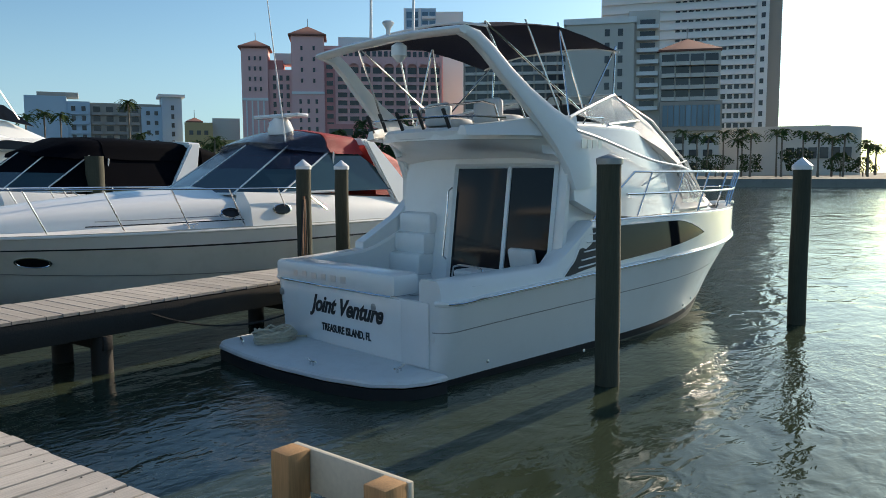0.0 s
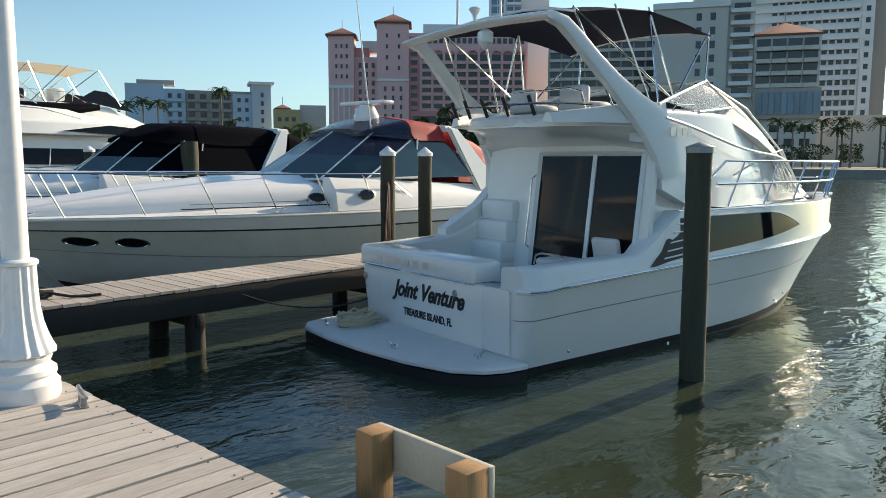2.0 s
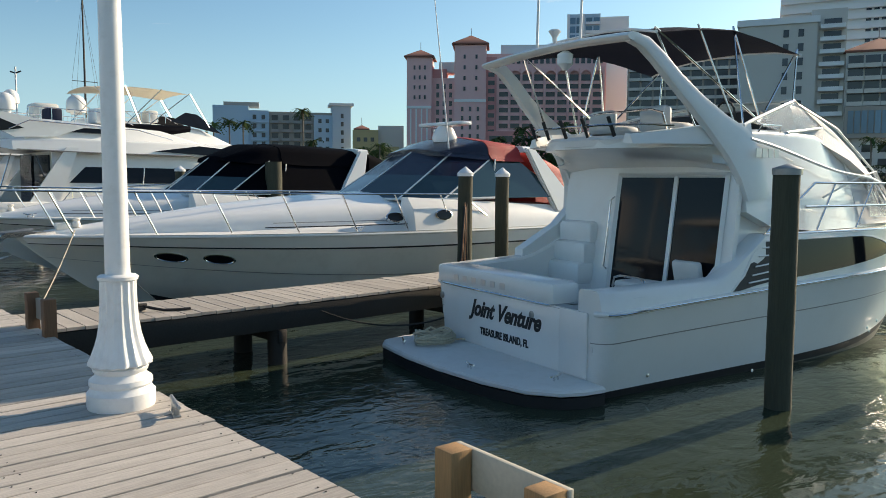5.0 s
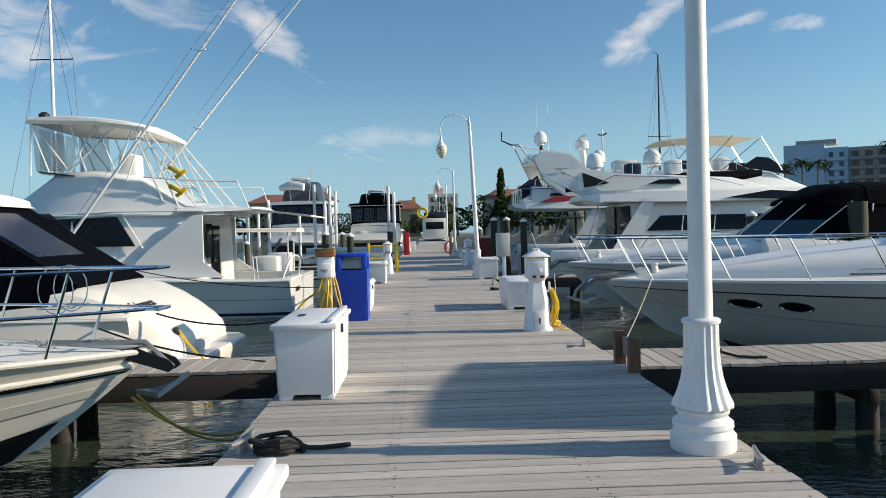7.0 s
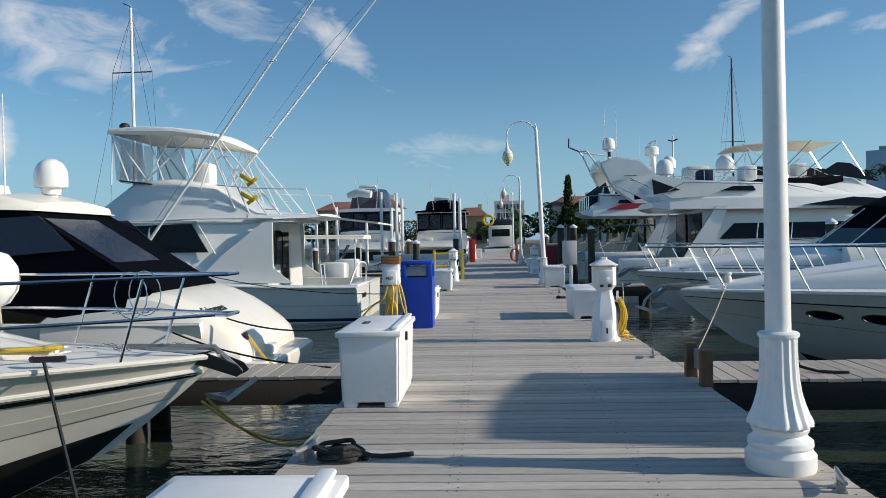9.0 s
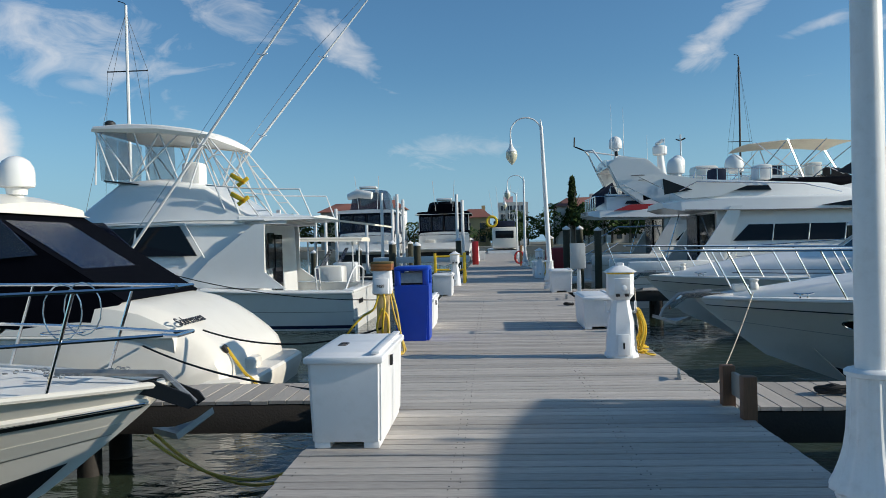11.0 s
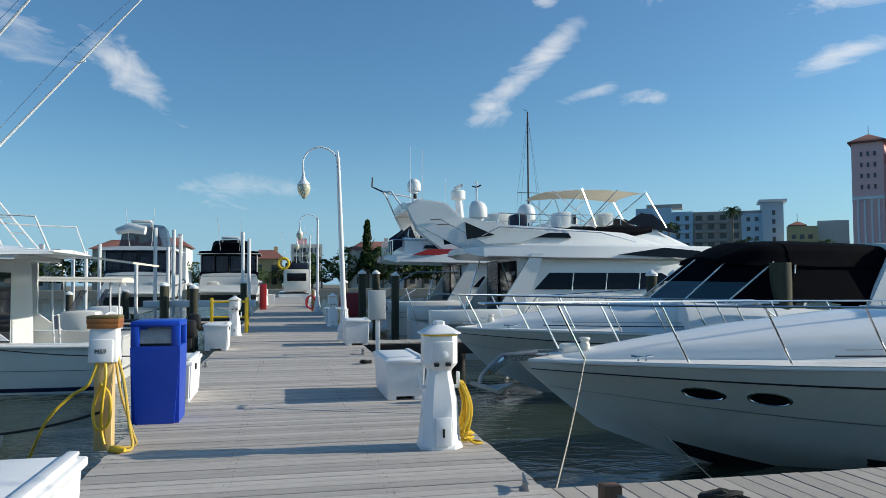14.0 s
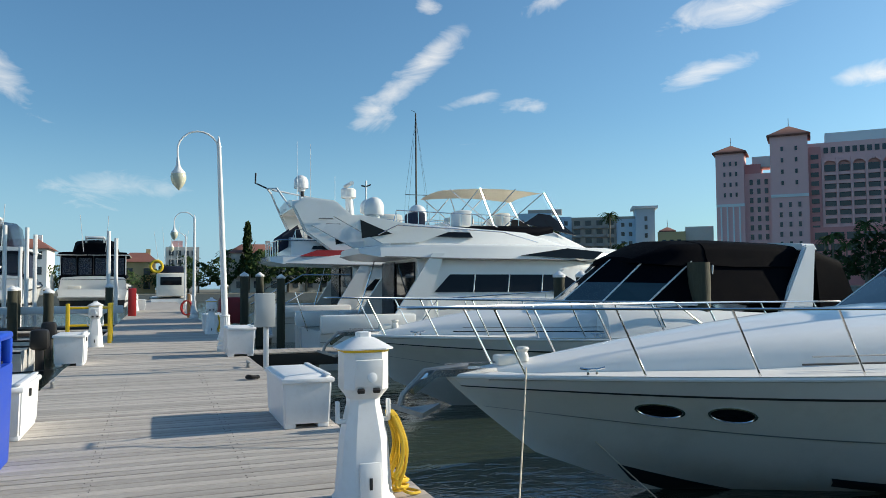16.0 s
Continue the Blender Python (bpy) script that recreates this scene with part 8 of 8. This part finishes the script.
window_grid(beige_block, 19, 25, 18, 43, 1, 8, 4.0, 2.2, 1.5)
window_grid(beige_block, 25.6, 40.6, 20.5, 33, 4, 4, 3.3, 2.6, 0)
balcony_grid(beige_block, 25.6, 40.6, 20.2, 32.7, 4, 4, 0, 1.8, BEIGE, 0.98)
window_grid(beige_block, 26, 41, 12.8, 19.5, 10, 1, 1.25, 5.6, -2.4, WINDOW_BLUE)
window_grid(beige_block, 29, 40, 1, 11.5, 3, 3, 2.4, 1.8, -1.0)
hip_roof(beige_block, 26, 40, 1, 16, 33.5, 4.4, 1.4)

white_tower = building(290.4, 133.4, -71, "large white slab hotel tower with rows of recessed balconies", [(0, 58, 0, 20, 0, 84, PALE), (58, 62, -1, 21, 0, 84, PALE), (62, 67, 4, 24, 0, 76, BROWNISH), (-14, 58, -6, 0, 0, 16, PALE)])
for k in range(19):
    b = B()
    box(b, 29, -0.9, 17.2 + 3.6 * k, 57, 1.8, 1.5)
    part("balcony_band", b, PALE, white_tower)
window_grid(white_tower, 28, 57.5, 17, 84, 12, 18, 1.7, 1.9, 0)
window_grid(white_tower, 58.5, 61.5, 17, 82, 1, 16, 1.4, 1.8, -1)

low_hall = building(238.3, 74.3, -77, "low round-ended beach pavilion with pale walls", [(0, 34, 0, 20, 0, 14.4, BEIGE), (-10, 0, 0, 14, 0, 12.6, PALE)])
part("round_end", lathe(B(), [(10, 0), (10, 13.9), (9.6, 14.2)], 28, (33, 10, 0)), BEIGE, low_hall)
window_grid(low_hall, 22, 40, 4.5, 8.5, 6, 1, 2.2, 3.2, -0.2)

blue_low = building(139.4, 291.9, -30, "blue-grey mid-rise hotel with balconies and a corner tower", [(0, 14, 0, 16, 0, 30.6, GREYBLUE), (14, 48, 1.5, 16, 0, 28.6, BROWNISH), (14, 22, 0.6, 16, 0, 28.9, GREYBLUE), (40, 48, 0.6, 16, 0, 27.5, GREYBLUE), (47.5, 55, -1, 10, 0, 31.4, GREYBLUE), (46.3, 56.2, -2.2, 11, 31.4, 32.4, PALE), (4, 18, 4, 12, 30.6, 32.4, BROWNISH)])
window_grid(blue_low, 22, 40, 10, 28, 4, 5, 2.4, 2.0, 1.5)
balcony_grid(blue_low, 22, 40, 9.5, 27.5, 4, 5, 1.5, 1.4, RAILING, 0.8)
window_grid(blue_low, 14.5, 21.5, 10, 28, 2, 5, 1.4, 1.8, 0.6)
balcony_grid(blue_low, 14.5, 21.5, 9.5, 27.5, 1, 5, 0.6, 1.3, GREYBLUE, 0.9)
window_grid(blue_low, 50, 53, 12, 29, 1, 5, 1.1, 1.8, -1)
window_grid(blue_low, 41, 47, 12, 27, 2, 4, 1.3, 1.6, 0.6)

ochre = building(175.7, 247.0, -37, "low ochre building with terraces and tiled roof", [(0, 10, 0, 12, 0, 20.5, OCHRE), (10, 20, 3, 12, 0, 22.4, BEIGE), (4, 18, -3, 1, 0, 14, OCHRE)])
window_grid(ochre, 1, 9, 10, 19, 3, 2, 1.4, 1.6, 0)
hip_roof(ochre, 1, 6, 1, 9, 20.5, 2.0, 0.6)


def house_far(x, y, heading, w, d, h, wall, label, roof=2.2):
    o = thing("house", x, y, GROUND_Z, heading, label, "house", "houses on the far shore")
    b = B()
    box(b, 0, 0, h / 2, w, d, h)
    part("wall", b, wall, o)
    b = B()
    loft(b, [[(-w / 2 - 0.7, -d / 2 - 0.7, h), (w / 2 + 0.7, -d / 2 - 0.7, h), (w / 2 + 0.7, d / 2 + 0.7, h), (-w / 2 - 0.7, d / 2 + 0.7, h)], [(-w / 4, -0.3, h + roof), (w / 4, -0.3, h + roof), (w / 4, 0.3, h + roof), (-w / 4, 0.3, h + roof)]], True, True, True)
    part("roof", b, TERRACOTTA, o)
    me2 = shared("window", lambda bb: box(bb, 0, 0, 0, 1.3, 0.2, 1.5), WINDOW_DARK)
    n = max(2, int(w / 3))
    for i in range(n):
        for k in range(max(1, int(h / 3))):
            piece("window", me2, None, o, pose(-w / 2 + w * (i + 0.5) / n, -d / 2 - 0.04, 1.7 + 3 * k))
    b = B()
    box(b, w * 0.28, 0, h + roof, 0.9, 0.9, 1.6)
    part("chimney", b, wall, o)


house_far(-34.5, 181, 0, 10, 12, 8.6, BROWNISH, "two-storey house with brown tiled roof")
house_far(-25, 178, 0, 9, 12, 9.0, PALE, "white two-storey house with tiled roof")
house_far(-4.2, 188, 0, 7, 10, 6.8, OCHRE, "small ochre house with tiled roof")
house_far(-56, 185, 0, 14, 12, 7.0, PALE, "low pale house with tiled roof")
house_far(20, 182, 0, 11, 12, 8.6, BEIGE, "two-storey beige house with tiled roof")
house_far(33, 190, 0, 10, 12, 7.4, PALE, "pale two-storey house with tiled roof")
far_hotel = building(3.0, 260, 0, "pale distant apartment building", [(-1, 9, 0, 12, 0, 14, BEIGE), (1, 4, 1, 10, 14, 16, PINK)])
window_grid(far_hotel, -0.5, 8.5, 2, 13.5, 4, 4, 1.4, 1.6, 0)


# ---------------------------------------------------------------- trees
def palm(x, y, h, seed, z=GROUND_Z, crown=2.6):
    rr = random.Random(seed)
    o = thing("palm_tree", x, y, z, rr.uniform(0, 360), "tall palm tree with drooping green fronds", "palm tree", "palms on the far shore")
    lean = rr.uniform(-0.4, 0.4)
    part("trunk", tube(B(), [(lean * (t / 5) ** 2, 0, h * t / 5) for t in range(6)], [0.28, 0.22, 0.19, 0.18, 0.18, 0.2], 8), BARK, o)
    b = B()
    for k in range(26):
        a = rr.uniform(0, 2 * math.pi)
        rise, ln = rr.uniform(-0.5, 0.95), crown * rr.uniform(0.8, 1.15)
        ca, sa = math.cos(a), math.sin(a)
        pts = []
        for t in range(8):
            f = t / 7
            pts.append(Vector((lean + ca * ln * f * (1 - 0.12 * f), sa * ln * f * (1 - 0.12 * f), h + ln * (rise * f - (0.55 + 0.4 * rise) * f * f))))
        for t in range(7):
            wv = Vector((-sa, ca, 0)) * (0.34 * ln / 2.6)
            p, q = pts[t], pts[t + 1]
            for s in (1, -1):
                f = 1 - 0.75 * abs(t / 7 - 0.35)
                tip = (p + q) / 2 + s * wv * f * 1.3 + Vector((ca, sa, 0)) * 0.35 - Vector((0, 0, 0.22 * f))
                v = [b.verts.new(c) for c in (p, q, tip)]
                b.faces.new(v)
    part("crown", b, LEAF, o)
    return o


def tree(x, y, h, w, seed, z=GROUND_Z, cone=False, label="dark green leafy shore tree"):
    rr = random.Random(seed)
    o = thing("tree", x, y, z, 0, label, "tree", "trees on the far shore")
    b = tube(B(), [(0, 0, 0), (0.1, 0, h * 0.35), (0.0, 0.1, h * 0.7)], [0.035 * h, 0.025 * h, 0.01 * h], 7)
    for k in range(5):
        a = rr.uniform(0, 6.28)
        tube(b, [(0, 0, h * 0.3 + 0.06 * h * k), (w * 0.3 * math.cos(a), w * 0.3 * math.sin(a), h * 0.5 + 0.08 * h * k)], [0.014 * h, 0.005 * h], 5)
    part("trunk", b, BARK, o)
    b = B()
    for k in range(620):
        f = rr.random()
        zz = h * (0.22 + 0.78 * f)
        rad = w / 2 * ((1 - f) ** 0.8 if cone else math.sin(math.pi * (0.12 + 0.8 * f)) ** 0.6) * (rr.uniform(0.3, 1) ** 0.5) * (0.8 + 0.3 * math.sin(5 * f + seed))
        a = rr.uniform(0, 6.28)
        c = Vector((rad * math.cos(a), rad * math.sin(a), zz))
        s = h * rr.uniform(0.025, 0.055)
        u = Vector((rr.uniform(-1, 1), rr.uniform(-1, 1), rr.uniform(-1, 1))).normalized()
        w2 = u.orthogonal().normalized()
        b.faces.new([b.verts.new(c + s * p) for p in (u, w2, -u, -w2)])
    part("crown", b, LEAF_DARK, o)
    return o


# along the beach side, before the pavilion and the white tower
for k, (x, y, h) in enumerate(((174, 44.5, 9), (173.5, 47, 8), (175.5, 38.5, 9.6), (176.9, 31.6, 8.8), (178, 27, 8.5), (180, 52, 10), (181, 56, 9), (179, 35, 9.4), (182, 41, 10), (184, 49, 10.5), (186, 60, 10), (188, 64, 11), (183, 30, 8.4), (247.7, 31.8, 9.5), (246, 29.5, 8.0), (252, 30, 7.5), (178, 22.5, 6.5))):
    palm(x, y, h, 100 + k, crown=2.6)
for k, (x, y, h, w) in enumerate(((180, 46, 5, 8), (182, 37, 6, 9), (181, 54, 5, 8), (184, 61, 5, 9), (181, 28, 5, 7), (183, 24, 4, 7))):
    tree(x, y, h, w, 40 + k)
# before the hotels
for k, (x, y, h) in enumerate(((105, 169, 18.5), (89.4, 178, 15.5), (92, 176, 15), (86, 180, 14.5), (121, 158.5, 10), (118, 161, 9), (182, 176, 14), (186, 172, 12), (190, 168, 12), (178, 180, 11), (170, 186, 11), (160, 192, 10.5), (150, 198, 10), (195, 163, 13), (202, 158, 12), (130, 170, 9), (140, 180, 10), (110, 172, 11))):
    palm(x, y, h, 200 + k, crown=3.0)
for k, (x, y, h, w) in enumerate(((186, 176, 8, 12), (192, 170, 8, 12), (178, 184, 7, 12), (166, 192, 7, 12), (198, 165, 8, 12), (150, 200, 7, 12), (135, 190, 7, 11), (122, 176, 6, 10), (108, 186, 7, 10), (205, 160, 8, 12), (212, 150, 8, 12))):
    tree(x, y, h, w, 60 + k)
for k, (x, y, h, w) in enumerate(((136, 122, 11, 13), (140, 116, 13, 14), (146, 110, 12, 14), (138, 108, 10, 13), (150, 118, 13, 15), (135, 130, 8, 12), (134, 137, 7, 11), (152, 102, 11, 14))):
    tree(x, y, h, w, 140 + k)
for k, (x, y, h) in enumerate(((134, 121, 13), (138, 112, 14), (143, 105, 13), (133, 128, 11))):
    palm(x, y, h, 400 + k, crown=3.0)
# residential shore
for k, (x, y, h) in enumerate(((14, 178, 9), (-11, 180, 8), (-12.5, 178, 7), (25, 176, 8.5), (-46, 178, 8), (6, 181, 7.5))):
    palm(x, y, h, 300 + k, crown=2.6)
tree(18, 176, 15, 5.5, 71, cone=True, label="tall dark green conifer tree")
for k, (x, y, h, w) in enumerate(((13, 176, 7.5, 9), (8, 179, 6.5, 9), (2, 178, 6, 8), (-2, 184, 5.5, 7), (-15, 180, 5.5, 8), (-19, 184, 6, 8), (-42, 180, 7, 9), (-48, 178, 7, 10), (-62, 178, 8, 10), (27, 178, 9, 10), (34, 176, 9, 12), (42, 178, 9, 12), (52, 180, 9, 13), (64, 180, 9, 13), (78, 182, 8, 13), (-74, 176, 8, 12), (-30, 190, 6, 9))):
    tree(x, y, h, w, 80 + k)

for k, (x, y, h, w) in enumerate(((21, 172, 9, 8), (30, 172, 10, 9), (38, 171, 8, 10), (47, 172, 9, 9), (58, 173, 8, 12), (70, 174, 9, 12), (-24, 176, 7, 9), (-36, 176, 7, 9), (-54, 174, 8, 10), (-68, 172, 9, 12), (-84, 170, 9, 13), (-96, 168, 9, 13), (5, 172, 5, 7), (-7, 174, 5, 7))):
    tree(x, y, h, w, 300 + k)

# ---------------------------------------------------------------- the boards of the dock and piers
finger(1.78, 15.0, 8.2, 9.45, -0.13, "narrow weathered timber side pier with dark piles")
finger(1.78, 14.0, 24.8, 25.9, -0.13, "narrow weathered timber side pier with dark piles")
finger(-1.78, -13.0, 8.75, 9.75, -0.13, "narrow weathered timber side pier with dark piles")

me = board_mesh(DOCK_R - DOCK_L, PITCH - 0.018, 0.04)
me.materials.append(WOOD_GREY)
for k in range(290):
    y = -2.2 + PITCH * (k + 0.5)
    piece("plank", me, None, dock, pose(random.uniform(-0.008, 0.008), y, -0.02 + random.uniform(-0.0025, 0.0025), random.uniform(-0.4, 0.4), random.uniform(-0.1, 0.1), random.uniform(-0.1, 0.1)))
b = B()
y = -2.2 + PITCH * 290
while y < DOCK_Y1:
    box(b, 0, y + PITCH * 1.5, -0.02 + random.uniform(-0.002, 0.002), DOCK_R - DOCK_L, PITCH * 3 - 0.012, 0.04)
    y += PITCH * 3
tagged(part("far_planks", b, WOOD_GREY, dock), kind="stuff")
# screw heads in rows along the boards
b = B()
for k in range(0, 150):
    for x in (-1.66, -0.63, -0.57, 0.57, 0.63, 1.66):
        box(b, x + random.uniform(-0.006, 0.006), -2.2 + PITCH * (k + 0.5) + random.choice((-0.04, 0.04)), 0.002, 0.008, 0.008, 0.003)
tagged(part("screw_heads", b, RUBBER, dock, "rows of dark screw heads"), kind="stuff")

finger(-1.78, -14.0, 37.4, 38.5, -0.1, "dark timber service pier before the boat lifts", 0.3)
# loose ropes and lines
coil("mooring_rope", 3.05, 8.75, -0.13, 0.16, 5, ROPE_DARK, "black mooring rope heaped on the side pier", 0.018, 7, 0.6, [(0.3, -0.2, 0.02), (0.6, -0.3, 0.02)], 0.018)


def line(a, c, drop, mat, r, label):
    o = part("mooring_line", tube(B(), sag(a, c, drop, 14), r, 6), mat)
    tagged(o, label, "rope", "mooring lines")


line((3.62, 12.75, 0.62), (2.08, 9.9, -0.55), 0.1, ROPE, 0.008, "tan mooring line from a bow to the pier")
line((3.9, 13.6, 0.6), (5.3, 12.2, -1.13), 0.05, ROPE, 0.008, "thin tan line running down into the water")
line((-4.75, 12.2, 0.25), (-1.85, 11.2, 0.35), 0.22, ROPE_DARK, 0.014, "black mooring line from a transom to the dock")
line((-5.6, 12.0, 0.05), (-2.4, 9.3, -0.12), 0.1, ROPE_DARK, 0.014, "black mooring line from a transom to the pier")
line((-3.1, 6.72, 0.0), (-1.75, 8.3, -0.25), 0.45, ROPE_YELLOW, 0.014, "slack yellow mooring line at the dock edge")
line((-3.1, 6.85, 0.0), (-1.75, 8.5, -0.25), 0.55, ROPE_YELLOW, 0.014, "slack yellow mooring line at the dock edge")
line((-4.2, 6.0, 0.5), (-3.5, 5.45, -1.12), 0.0, ROPE_DARK, 0.016, "black line hanging from a bow cleat")
line((-10.0, 22.3, 0.9), (-1.8, 20.2, 0.1), 0.35, ROPE_DARK, 0.014, "black spring line to the dock")
line((5.2, 8.3, -0.2), (7.1, 7.6, -0.5), 0.2, ROPE_DARK, 0.012, "dark stern line to the pier")
for k in range(5):
    line((9.93 - 0.03 * k, 10.14 - 0.02 * k, 1.05 - 0.06 * (k % 3)), (9.86 - 0.05 * k, 10.05, -0.35 - 0.1 * k), -0.03 * k, WOOD_BROWN if k % 2 else ROPE_DARK, 0.02, "dark hose hanging from a mooring pile")
line((2.2, 13.9, -0.4), (2.9, 18.6, 0.35), 0.5, ROPE, 0.01, "pale slack bow line over the water")
